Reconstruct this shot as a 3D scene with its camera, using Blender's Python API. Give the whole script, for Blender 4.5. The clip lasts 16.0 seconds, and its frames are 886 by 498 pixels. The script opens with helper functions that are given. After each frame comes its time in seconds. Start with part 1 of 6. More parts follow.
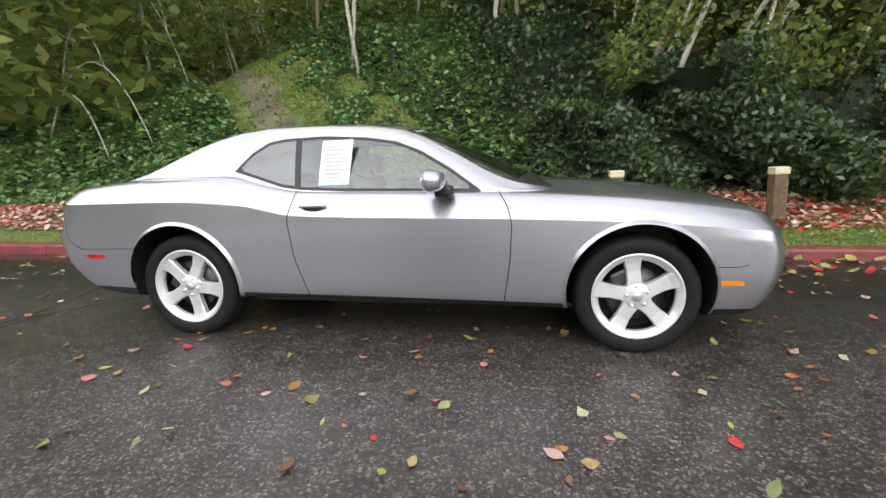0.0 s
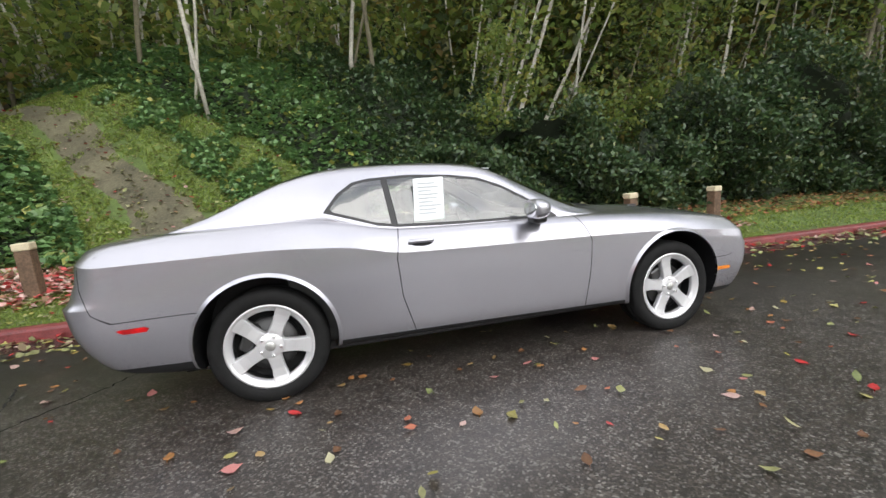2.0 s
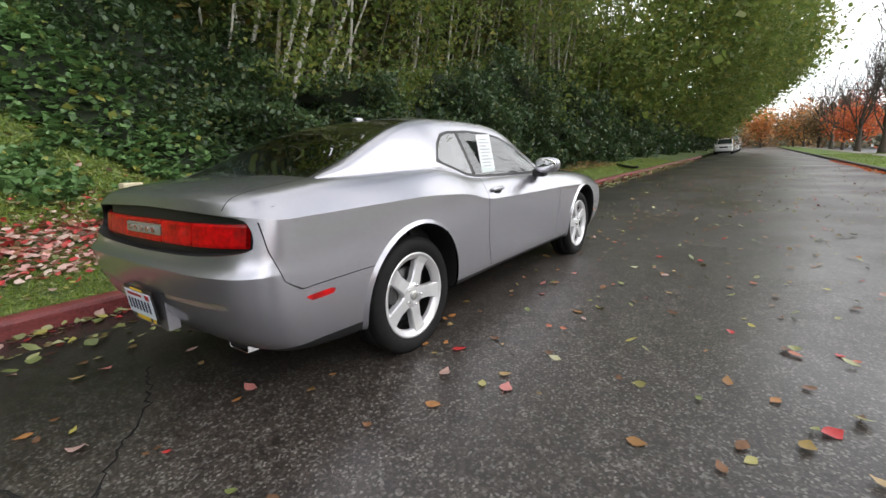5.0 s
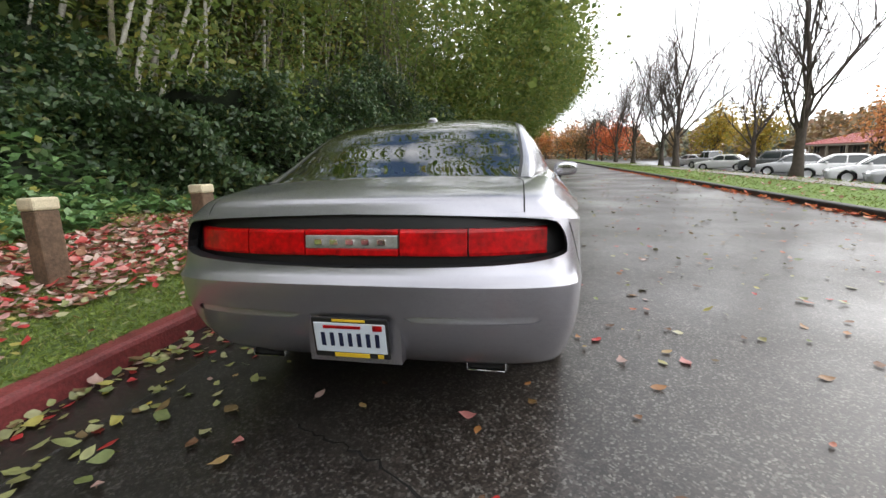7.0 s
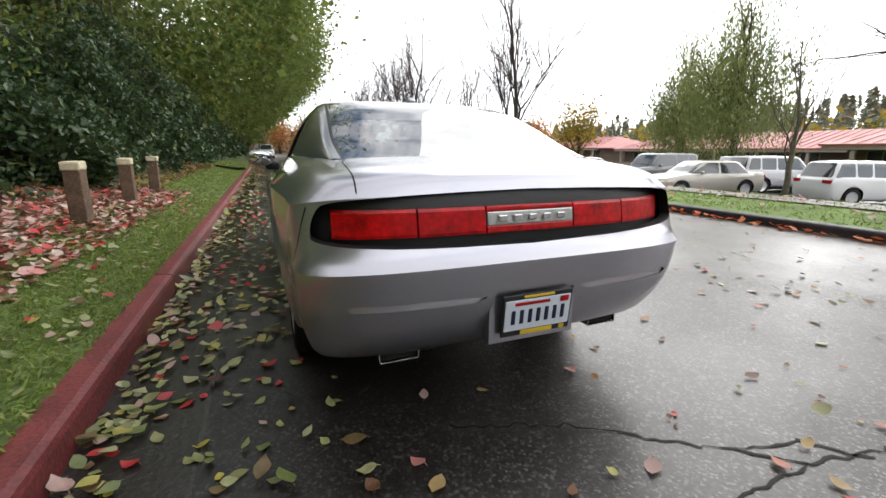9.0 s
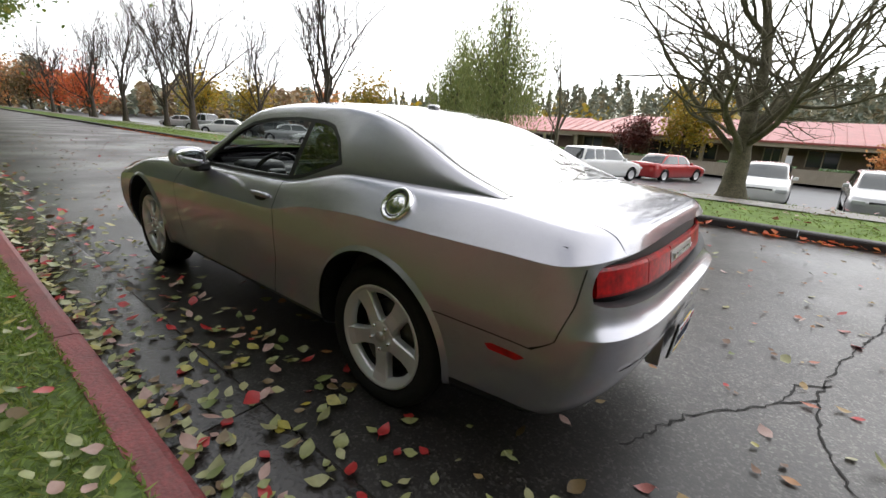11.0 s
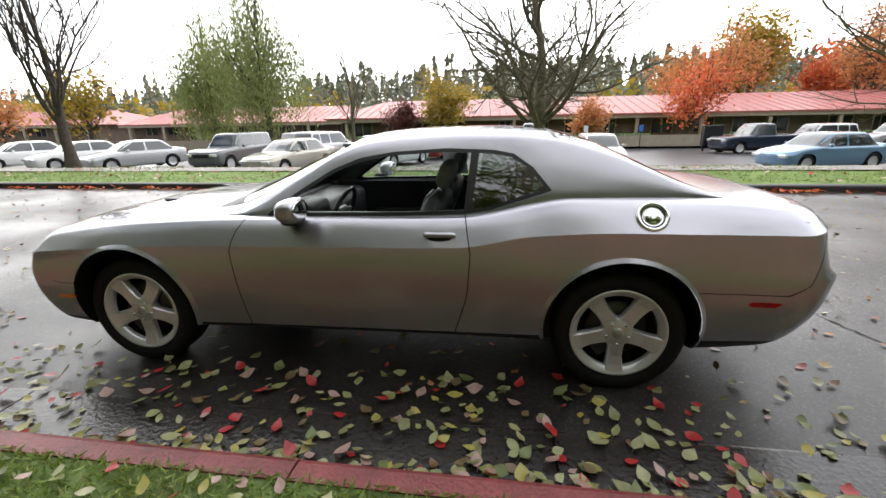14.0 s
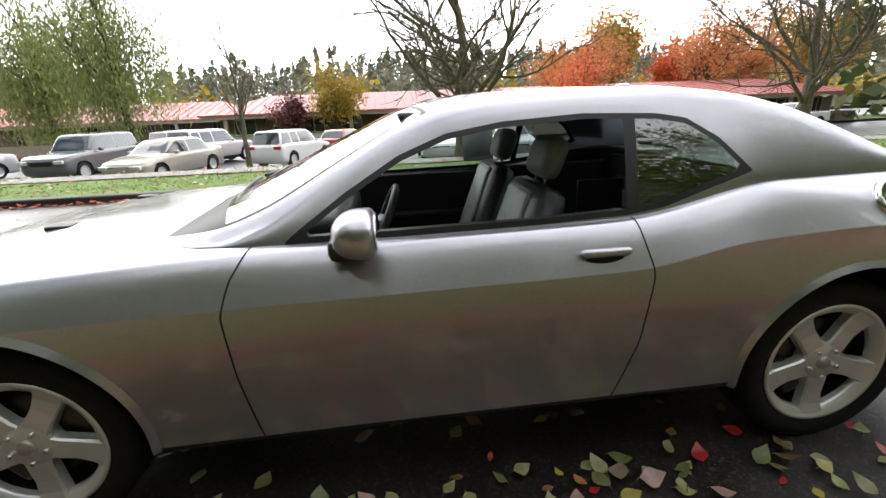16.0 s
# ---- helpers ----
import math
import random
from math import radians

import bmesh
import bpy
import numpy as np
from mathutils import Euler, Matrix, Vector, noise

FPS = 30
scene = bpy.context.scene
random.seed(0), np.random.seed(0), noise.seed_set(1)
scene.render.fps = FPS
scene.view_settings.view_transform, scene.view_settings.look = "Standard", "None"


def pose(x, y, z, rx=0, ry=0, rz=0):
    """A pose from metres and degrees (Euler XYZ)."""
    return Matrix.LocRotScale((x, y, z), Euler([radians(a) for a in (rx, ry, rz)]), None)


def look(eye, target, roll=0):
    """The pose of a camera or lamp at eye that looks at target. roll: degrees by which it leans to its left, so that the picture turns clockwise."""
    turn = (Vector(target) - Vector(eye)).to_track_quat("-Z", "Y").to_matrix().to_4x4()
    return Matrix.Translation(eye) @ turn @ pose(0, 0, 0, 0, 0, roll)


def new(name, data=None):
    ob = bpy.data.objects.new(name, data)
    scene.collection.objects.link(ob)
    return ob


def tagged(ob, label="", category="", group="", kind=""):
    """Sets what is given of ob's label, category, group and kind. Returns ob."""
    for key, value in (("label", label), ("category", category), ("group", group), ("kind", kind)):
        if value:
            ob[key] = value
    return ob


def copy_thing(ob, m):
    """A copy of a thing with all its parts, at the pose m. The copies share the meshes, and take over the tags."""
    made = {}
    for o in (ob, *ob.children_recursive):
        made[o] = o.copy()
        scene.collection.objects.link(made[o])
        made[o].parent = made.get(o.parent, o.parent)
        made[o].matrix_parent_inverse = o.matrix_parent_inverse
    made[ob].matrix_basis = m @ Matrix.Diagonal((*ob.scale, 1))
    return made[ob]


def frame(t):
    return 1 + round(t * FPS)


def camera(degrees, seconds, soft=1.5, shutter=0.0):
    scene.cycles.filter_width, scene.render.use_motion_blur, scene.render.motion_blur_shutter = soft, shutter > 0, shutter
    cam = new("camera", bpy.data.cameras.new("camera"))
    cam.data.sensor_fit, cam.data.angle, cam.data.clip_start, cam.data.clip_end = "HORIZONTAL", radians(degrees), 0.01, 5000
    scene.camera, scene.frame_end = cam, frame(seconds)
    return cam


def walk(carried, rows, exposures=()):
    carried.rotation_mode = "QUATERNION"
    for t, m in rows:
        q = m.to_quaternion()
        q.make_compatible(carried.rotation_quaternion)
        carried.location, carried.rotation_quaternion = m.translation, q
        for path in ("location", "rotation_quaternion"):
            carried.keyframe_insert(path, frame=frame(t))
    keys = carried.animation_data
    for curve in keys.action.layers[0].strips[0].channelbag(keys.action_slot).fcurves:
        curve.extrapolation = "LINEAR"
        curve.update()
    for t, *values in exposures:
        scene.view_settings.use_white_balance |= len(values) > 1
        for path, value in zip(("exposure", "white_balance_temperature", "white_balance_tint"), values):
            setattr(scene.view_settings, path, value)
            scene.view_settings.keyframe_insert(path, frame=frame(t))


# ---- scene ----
cam = camera(91.6, 16.0)
PATH = [
    (0, (0.753, -3.454, 1.141), (0.432, -1.518, 0.754), -1.5),
    (0.5, (0.298, -3.555, 1.153), (0.192, -1.585, 0.829), -2.3),
    (1, (-0.141, -3.594, 1.14), (-0.04, -1.616, 0.86), -1.8),
    (1.5, (-0.6, -3.606, 1.159), (-0.257, -1.657, 0.871), -3.0),
    (2, (-1.074, -3.617, 1.173), (-0.561, -1.698, 0.933), -4.3),
    (2.5, (-1.531, -3.537, 1.16), (-0.864, -1.665, 0.933), -4.8),
    (3, (-1.989, -3.449, 1.168), (-1.137, -1.651, 0.971), -3.7),
    (3.5, (-2.401, -3.308, 1.172), (-1.381, -1.603, 0.939), -3.9),
    (4, (-2.777, -3.055, 1.176), (-1.618, -1.448, 0.901), -4.3),
    (4.5, (-3.135, -2.789, 1.146), (-1.764, -1.367, 0.827), -3.8),
    (4.7, (-3.237, -2.674, 1.164), (-1.769, -1.37, 0.786), -3.2),
    (6.8, (-4.05, -0.903, 1.184), (-2.153, -0.383, 0.821), -1.7),
    (7, (-4.088, -0.723, 1.178), (-2.176, -0.302, 0.768), -2.0),
    (7.5, (-4.127, -0.304, 1.157), (-2.171, -0.163, 0.766), -0.7),
    (8, (-4.119, 0.117, 1.157), (-2.162, -0.01, 0.764), 0.2),
    (8.5, (-4.089, 0.57, 1.142), (-2.175, 0.175, 0.713), -0.2),
    (9, (-3.951, 0.964, 1.121), (-2.145, 0.229, 0.672), 0.1),
    (9.5, (-3.746, 1.325, 1.169), (-2.116, 0.26, 0.711), 1.5),
    (9.7, (-3.657, 1.45, 1.22), (-2.087, 0.298, 0.765), 2.7),
    (11.8, (-2.281, 2.518, 1.379), (-1.225, 0.912, 0.826), 0.7),
    (12, (-2.138, 2.605, 1.397), (-1.1, 0.98, 0.865), -0.4),
    (12.5, (-1.823, 2.854, 1.463), (-0.963, 1.12, 0.961), -1.1),
    (13, (-1.522, 3.015, 1.535), (-0.864, 1.187, 1.061), -0.7),
    (13.5, (-1.208, 3.11, 1.536), (-0.792, 1.227, 1.005), -0.5),
    (14, (-0.839, 3.132, 1.509), (-0.558, 1.24, 0.926), -1.1),
    (14.5, (-0.443, 3.027, 1.47), (-0.164, 1.147, 0.849), -4.1),
    (15, (-0.102, 2.819, 1.449), (0.068, 0.925, 0.83), -4.2),
    (15.5, (0.081, 2.539, 1.431), (0.118, 0.647, 0.787), -4.9),
    (16, (0.177, 2.201, 1.376), (-0.012, 0.308, 0.758), -2.3),
]
walk(cam, [(t, look(eye, target, roll)) for t, eye, target, roll in PATH],
     [(0.0, 0.45), (1.0, 0.45), (2.0, 0.33), (3.0, 0.33), (4.5, 0.1), (7.0, 0.2), (8.0, 0.36), (9.0, 0.08), (9.5, 0.0), (12.0, 0.05), (13.0, 0.22), (14.0, 0.35), (15.0, 0.45), (16.0, 0.48)])

# ---- sky and light ----
world = bpy.data.worlds.new("overcast_sky")
scene.world = world
world.use_nodes = True
wn, wl = world.node_tree.nodes, world.node_tree.links
wn.clear()
w_out = wn.new("ShaderNodeOutputWorld")
w_bg = wn.new("ShaderNodeBackground")
w_sky = wn.new("ShaderNodeTexSky")
w_sky.sky_type = "NISHITA"
w_sky.sun_disc = False
w_sky.sun_elevation = radians(32)
w_sky.sun_rotation = radians(200)
w_co = wn.new("ShaderNodeTexCoord")
w_no = wn.new("ShaderNodeTexNoise")
w_no.inputs["Scale"].default_value = 2.2
w_no.inputs["Detail"].default_value = 6
w_no.inputs["Roughness"].default_value = 0.6
w_rp = wn.new("ShaderNodeValToRGB")
w_rp.color_ramp.elements[0].position, w_rp.color_ramp.elements[1].position = 0.36, 0.5
w_mx = wn.new("ShaderNodeMix")
w_mx.data_type = "RGBA"
w_mx.inputs[7].default_value = (10.5, 10.6, 10.9, 1)
wl.new(w_co.outputs["Generated"], w_no.inputs["Vector"])
wl.new(w_no.outputs["Fac"], w_rp.inputs["Fac"])
wl.new(w_rp.outputs["Color"], w_mx.inputs[0])
w_cap = wn.new("ShaderNodeMix")
w_cap.data_type, w_cap.blend_type = "RGBA", "DARKEN"
w_cap.inputs[0].default_value = 1.0
w_cap.inputs[7].default_value = (11.5, 11.5, 11.5, 1)
wl.new(w_sky.outputs["Color"], w_cap.inputs[6])
wl.new(w_cap.outputs[2], w_mx.inputs[6])
# thin cloud: brightest low on the sun's side, greyer overhead and opposite
w_dot = wn.new("ShaderNodeVectorMath")
w_dot.operation = "DOT_PRODUCT"
w_dot.inputs[1].default_value = (-0.08, -0.22, -0.38)
w_fac = wn.new("ShaderNodeMath")
w_fac.operation = "ADD"
w_fac.inputs[1].default_value = 0.86
w_clamp = wn.new("ShaderNodeClamp")
w_clamp.inputs["Min"].default_value = 0.36
w_clamp.inputs["Max"].default_value = 1.25
w_scale = wn.new("ShaderNodeVectorMath")
w_scale.operation = "SCALE"
wl.new(w_co.outputs["Generated"], w_dot.inputs[0])
wl.new(w_dot.outputs["Value"], w_fac.inputs[0])
wl.new(w_fac.outputs[0], w_clamp.inputs["Value"])
wl.new(w_mx.outputs[2], w_scale.inputs[0])
wl.new(w_clamp.outputs[0], w_scale.inputs["Scale"])
wl.new(w_scale.outputs[0], w_bg.inputs["Color"])
w_bg.inputs["Strength"].default_value = 0.27
wl.new(w_bg.outputs[0], w_out.inputs[0])
sun_data = bpy.data.lights.new("sun", "SUN")
sun_data.energy, sun_data.angle, sun_data.color = 0.9, radians(50), (1.0, 0.96, 0.9)
sun = new("sun", sun_data)
sun.matrix_world = look((9, -13, 10), (0, 0, 0))


# ---- materials ----
def mat(name, color, rough=0.6, metal=0.0, scale=0.0, vary=0.25, bump=0.0, fine=8.0, spec=0.5, coat=0.0):
    """A surface with colour variation at two scales and fine relief; scale is the coarse pattern, in features a metre."""
    m = bpy.data.materials.new(name)
    m.use_nodes = True
    n, l = m.node_tree.nodes, m.node_tree.links
    b = n["Principled BSDF"]
    b.inputs["Base Color"].default_value = (*color, 1)
    b.inputs["Roughness"].default_value = rough
    b.inputs["Metallic"].default_value = metal
    b.inputs["Specular IOR Level"].default_value = spec
    b.inputs["Coat Weight"].default_value = coat
    b.inputs["Coat Roughness"].default_value = 0.04
    if scale:
        co = n.new("ShaderNodeTexCoord")
        a, c = n.new("ShaderNodeTexNoise"), n.new("ShaderNodeTexNoise")
        for q, s in ((a, scale), (c, scale * fine)):
            q.inputs["Scale"].default_value, q.inputs["Detail"].default_value = s, 5
            l.new(co.outputs["Object"], q.inputs["Vector"])
        add = n.new("ShaderNodeMath")
        add.operation = "ADD"
        l.new(a.outputs["Fac"], add.inputs[0])
        l.new(c.outputs["Fac"], add.inputs[1])
        mr = n.new("ShaderNodeMapRange")
        mr.inputs[1].default_value, mr.inputs[2].default_value = 0.7, 1.3
        mr.inputs[3].default_value, mr.inputs[4].default_value = 1 - vary, 1 + vary
        l.new(add.outputs[0], mr.inputs[0])
        mul = n.new("ShaderNodeVectorMath")
        mul.operation = "SCALE"
        mul.inputs[0].default_value = color
        l.new(mr.outputs[0], mul.inputs["Scale"])
        l.new(mul.outputs[0], b.inputs["Base Color"])
        if bump:
            bp = n.new("ShaderNodeBump")
            bp.inputs["Strength"].default_value, bp.inputs["Distance"].default_value = bump, 0.01
            l.new(c.outputs["Fac"], bp.inputs["Height"])
            l.new(bp.outputs[0], b.inputs["Normal"])
    return m


def leaf_mat(name, colors, through_light=0.35, rough=0.45, random_from="island"):
    """Leaves: a colour for each leaf from a ramp, some light through the blade."""
    m = bpy.data.materials.new(name)
    m.use_nodes = True
    n, l = m.node_tree.nodes, m.node_tree.links
    b = n["Principled BSDF"]
    b.inputs["Roughness"].default_value = rough
    if random_from == "island":
        g = n.new("ShaderNodeNewGeometry")
        src = g.outputs["Random Per Island"]
    else:
        g = n.new("ShaderNodeObjectInfo")
        src = g.outputs["Random"]
    r = n.new("ShaderNodeValToRGB")
    r.color_ramp.interpolation = "CONSTANT" if name.startswith("fallen") else "LINEAR"
    e = r.color_ramp.elements
    e.remove(e[1])
    for i, c in enumerate(colors):
        p = i / (len(colors) if name.startswith("fallen") else len(colors) - 1)
        q = e[0] if i == 0 else e.new(p)
        q.position, q.color = p, (*c, 1)
    l.new(src, r.inputs["Fac"])
    co = n.new("ShaderNodeTexCoord")
    no = n.new("ShaderNodeTexNoise")
    no.inputs["Scale"].default_value = 30
    l.new(co.outputs["Object"], no.inputs["Vector"])
    mr = n.new("ShaderNodeMapRange")
    mr.inputs[3].default_value, mr.inputs[4].default_value = 0.6, 1.3
    l.new(no.outputs["Fac"], mr.inputs[0])
    mul = n.new("ShaderNodeVectorMath")
    mul.operation = "SCALE"
    l.new(r.outputs["Color"], mul.inputs[0])
    l.new(mr.outputs[0], mul.inputs["Scale"])
    l.new(mul.outputs[0], b.inputs["Base Color"])
    if through_light:
        t = n.new("ShaderNodeBsdfTranslucent")
        l.new(mul.outputs[0], t.inputs["Color"])
        mx = n.new("ShaderNodeMixShader")
        mx.inputs[0].default_value = through_light
        l.new(b.outputs[0], mx.inputs[1])
        l.new(t.outputs[0], mx.inputs[2])
        l.new(mx.outputs[0], n["Material Output"].inputs["Surface"])
    return m


def glass_mat(name, tint, straight=0.1, power=4.0):
    """Thin glass: clear when seen straight on, mirroring more and more towards the edge of sight."""
    m = bpy.data.materials.new(name)
    m.use_nodes = True
    n, l = m.node_tree.nodes, m.node_tree.links
    n.remove(n["Principled BSDF"])
    tr, gl, mx, lw = n.new("ShaderNodeBsdfTransparent"), n.new("ShaderNodeBsdfGlossy"), n.new("ShaderNodeMixShader"), n.new("ShaderNodeLayerWeight")
    tr.inputs["Color"].default_value = (*tint, 1)
    gl.inputs["Roughness"].default_value = 0.01
    lw.inputs["Blend"].default_value = 0.5
    pw, mr = n.new("ShaderNodeMath"), n.new("ShaderNodeMapRange")
    pw.operation = "POWER"
    pw.inputs[1].default_value = power
    mr.inputs[3].default_value, mr.inputs[4].default_value = straight, 1.0
    l.new(lw.outputs["Facing"], pw.inputs[0])
    l.new(pw.outputs[0], mr.inputs[0])
    l.new(mr.outputs[0], mx.inputs[0])
    l.new(tr.outputs[0], mx.inputs[1])
    l.new(gl.outputs[0], mx.inputs[2])
    l.new(mx.outputs[0], n["Material Output"].inputs["Surface"])
    return m


def paint_mat(name, color, metal=0.85, rough=0.28, flake=900):
    """Metallic car paint under a clear coat, with fine flake."""
    m = mat(name, color, rough, metal, 0, coat=1.0)
    n, l = m.node_tree.nodes, m.node_tree.links
    b = n["Principled BSDF"]
    co, v = n.new("ShaderNodeTexCoord"), n.new("ShaderNodeTexNoise")
    v.inputs["Scale"].default_value = flake
    l.new(co.outputs["Object"], v.inputs["Vector"])
    mr = n.new("ShaderNodeMapRange")
    mr.inputs[1].default_value, mr.inputs[2].default_value = 0.3, 0.7
    mr.inputs[3].default_value, mr.inputs[4].default_value = rough - 0.02, rough + 0.03
    l.new(v.outputs["Fac"], mr.inputs[0])
    l.new(mr.outputs[0], b.inputs["Roughness"])
    return m


def asphalt_mat():
    """Worn wet asphalt: pale stone chips in a dark binder, damp patches that shine."""
    m = mat("wet_asphalt", (0.05, 0.05, 0.05), 0.4)
    n, l = m.node_tree.nodes, m.node_tree.links
    b = n["Principled BSDF"]
    co = n.new("ShaderNodeTexCoord")
    chips, wide, mid = n.new("ShaderNodeTexVoronoi"), n.new("ShaderNodeTexNoise"), n.new("ShaderNodeTexNoise")
    chips.inputs["Scale"].default_value = 95
    wide.inputs["Scale"].default_value, wide.inputs["Detail"].default_value = 0.5, 4
    mid.inputs["Scale"].default_value, mid.inputs["Detail"].default_value = 9, 6
    for q in (chips, wide, mid):
        l.new(co.outputs["Object"], q.inputs["Vector"])
    sep = n.new("ShaderNodeSeparateColor")
    l.new(chips.outputs["Color"], sep.inputs[0])
    r = n.new("ShaderNodeValToRGB")
    e = r.color_ramp.elements
    e[0].position, e[0].color = 0.0, (0.017, 0.0145, 0.0125, 1)
    e[1].position, e[1].color = 1.0, (0.15, 0.14, 0.125, 1)
    for p, c in ((0.55, (0.033, 0.027, 0.023, 1)), (0.8, (0.062, 0.052, 0.045, 1)), (0.93, (0.105, 0.1, 0.092, 1))):
        q = e.new(p)
        q.color = c
    l.new(sep.outputs[0], r.inputs["Fac"])
    tone = n.new("ShaderNodeMapRange")
    tone.inputs[1].default_value, tone.inputs[2].default_value = 0.3, 0.7
    tone.inputs[3].default_value, tone.inputs[4].default_value = 0.6, 1.25
    l.new(mid.outputs["Fac"], tone.inputs[0])
    mul = n.new("ShaderNodeVectorMath")
    mul.operation = "SCALE"
    l.new(r.outputs["Color"], mul.inputs[0])
    l.new(tone.outputs[0], mul.inputs["Scale"])
    # leaf mould, standing wet and painted shade darken the kerb strip, with ragged edge
    xyz, ragged, soak_shade, wet = n.new("ShaderNodeSeparateXYZ"), n.new("ShaderNodeMath"), n.new("ShaderNodeMapRange"), n.new("ShaderNodeVectorMath")
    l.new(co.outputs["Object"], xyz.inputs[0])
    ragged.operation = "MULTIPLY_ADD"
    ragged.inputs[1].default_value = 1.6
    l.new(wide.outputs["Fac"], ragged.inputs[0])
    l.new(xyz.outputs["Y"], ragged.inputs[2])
    # the painted shade reaches in under the parked car
    soak_shade.inputs[1].default_value, soak_shade.inputs[2].default_value = 0.1, 1.3
    soak_shade.inputs[3].default_value, soak_shade.inputs[4].default_value = 1.2, 0.4
    l.new(ragged.outputs[0], soak_shade.inputs[0])
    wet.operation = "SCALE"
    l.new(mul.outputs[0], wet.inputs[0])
    l.new(soak_shade.outputs[0], wet.inputs["Scale"])
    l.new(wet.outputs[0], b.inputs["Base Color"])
    ro = n.new("ShaderNodeMapRange")
    ro.inputs[1].default_value, ro.inputs[2].default_value = 0.35, 0.65
    ro.inputs[3].default_value, ro.inputs[4].default_value = 0.3, 0.5
    l.new(wide.outputs["Fac"], ro.inputs[0])
    l.new(ro.outputs[0], b.inputs["Roughness"])
    film = n.new("ShaderNodeMapRange")
    film.inputs[1].default_value, film.inputs[2].default_value = 0.35, 0.65
    film.inputs[3].default_value, film.inputs[4].default_value = 0.26, 0.12
    l.new(wide.outputs["Fac"], film.inputs[0])
    l.new(film.outputs[0], b.inputs["Coat Weight"])
    b.inputs["Coat Roughness"].default_value = 0.36
    bp = n.new("ShaderNodeBump")
    bp.inputs["Strength"].default_value, bp.inputs["Distance"].default_value = 0.22, 0.004
    l.new(sep.outputs[1], bp.inputs["Height"])
    l.new(bp.outputs[0], b.inputs["Normal"])
    return m


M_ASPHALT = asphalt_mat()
M_GUTTER = mat("wet_gutter_concrete", (0.025, 0.022, 0.02), 0.2, 0, 3, 0.35, 0.4, 14)
M_KERB_RED = mat("red_kerb_paint", (0.18, 0.036, 0.036), 0.45, 0, 5, 0.4, 0.5, 12)
M_KERB_DARK = mat("dark_wet_kerb", (0.035, 0.03, 0.03), 0.5, 0, 4, 0.35, 0.4)
M_SOIL = mat("verge_soil", (0.085, 0.125, 0.03), 0.9, 0, 2.5, 0.5, 0.6, 12)
M_FLOOR = mat("forest_floor", (0.05, 0.06, 0.02), 0.95, 0, 1.2, 0.5, 0.6, 9)
M_TRAIL = mat("trail_gravel", (0.11, 0.1, 0.06), 0.9, 0, 1.5, 0.6, 0.6, 16)
M_STRIP = mat("strip_turf", (0.15, 0.23, 0.045), 0.9, 0, 2.5, 0.35, 0.5, 12)
M_LOT = mat("parking_lot_asphalt", (0.075, 0.075, 0.08), 0.35, 0, 0.6, 0.3, 0.2, 20)
M_BARK_DARK = mat("dark_bark", (0.07, 0.055, 0.045), 0.9, 0, 6, 0.4, 0.8, 6)
M_BARK_MOSS = mat("mossy_bark", (0.13, 0.115, 0.075), 0.9, 0, 5, 0.45, 0.8, 6)
M_BIRCH = mat("alder_bark", (0.36, 0.34, 0.29), 0.8, 0, 4, 0.4, 0.5, 5)
M_POST = mat("weathered_post_wood", (0.12, 0.075, 0.045), 0.8, 0, 7, 0.45, 0.7, 6)
M_POSTCAP = mat("pale_post_top", (0.55, 0.48, 0.33), 0.8, 0, 12, 0.2, 0.4)
M_PAINT = paint_mat("silver_metallic_paint", (0.43, 0.425, 0.465))
M_BLACK = mat("satin_black", (0.012, 0.012, 0.013), 0.45)
M_SEAM = mat("panel_gap_dark", (0.01, 0.01, 0.01), 0.9)
M_RUBBER = mat("tyre_rubber", (0.011, 0.011, 0.011), 0.7, 0, 20, 0.25, 0.2, spec=0.2)
M_ALLOY = mat("cast_alloy", (0.68, 0.68, 0.69), 0.33, 0.55)
M_DARKMETAL = mat("brake_steel", (0.08, 0.08, 0.08), 0.45, 0.9)
M_CHROME = mat("chrome", (0.85, 0.85, 0.86), 0.06, 1.0)
M_GLASS = glass_mat("tinted_window_glass", (0.68, 0.76, 0.73), 0.16)
M_GLASS_SCREEN = glass_mat("windscreen_glass", (0.7, 0.76, 0.74), 0.22, 2.2)
M_GLASS_DARK = glass_mat("dark_rear_glass", (0.3, 0.36, 0.35), 0.2, 2.6)
M_LEATHER = mat("black_leather", (0.02, 0.021, 0.022), 0.38, 0, 30, 0.2, 0.15)
M_LEATHER_GREY = mat("grey_leather_panel", (0.2, 0.22, 0.22), 0.4, 0, 30, 0.2, 0.15)
M_REDLENS = mat("red_lens", (0.42, 0.002, 0.004), 0.28, 0, 14, 0.55, 0, 3, spec=0.35, coat=0.2)
M_AMBER = mat("amber_lens", (0.75, 0.22, 0.01), 0.15, coat=1.0)
M_WHITE = mat("white_paper", (0.75, 0.77, 0.78), 0.7)
M_FAINT = mat("faint_print", (0.5, 0.53, 0.55), 0.7)
M_PLATE = mat("licence_plate_white", (0.62, 0.68, 0.74), 0.4)
M_PLATEFRAME = mat("plate_frame_black", (0.015, 0.015, 0.015), 0.4)
M_INK = mat("dark_blue_ink", (0.01, 0.015, 0.05), 0.5)
M_YELLOW = mat("yellow_lettering", (0.75, 0.5, 0.03), 0.5)
M_SILVERPLATE = mat("brushed_badge", (0.5, 0.5, 0.48), 0.3, 0.7, 60, 0.2)


# ---- mesh helpers ----
def mesh_object(name, verts, faces, material, parent=None, label="", smooth=True):
    me = bpy.data.meshes.new(name)
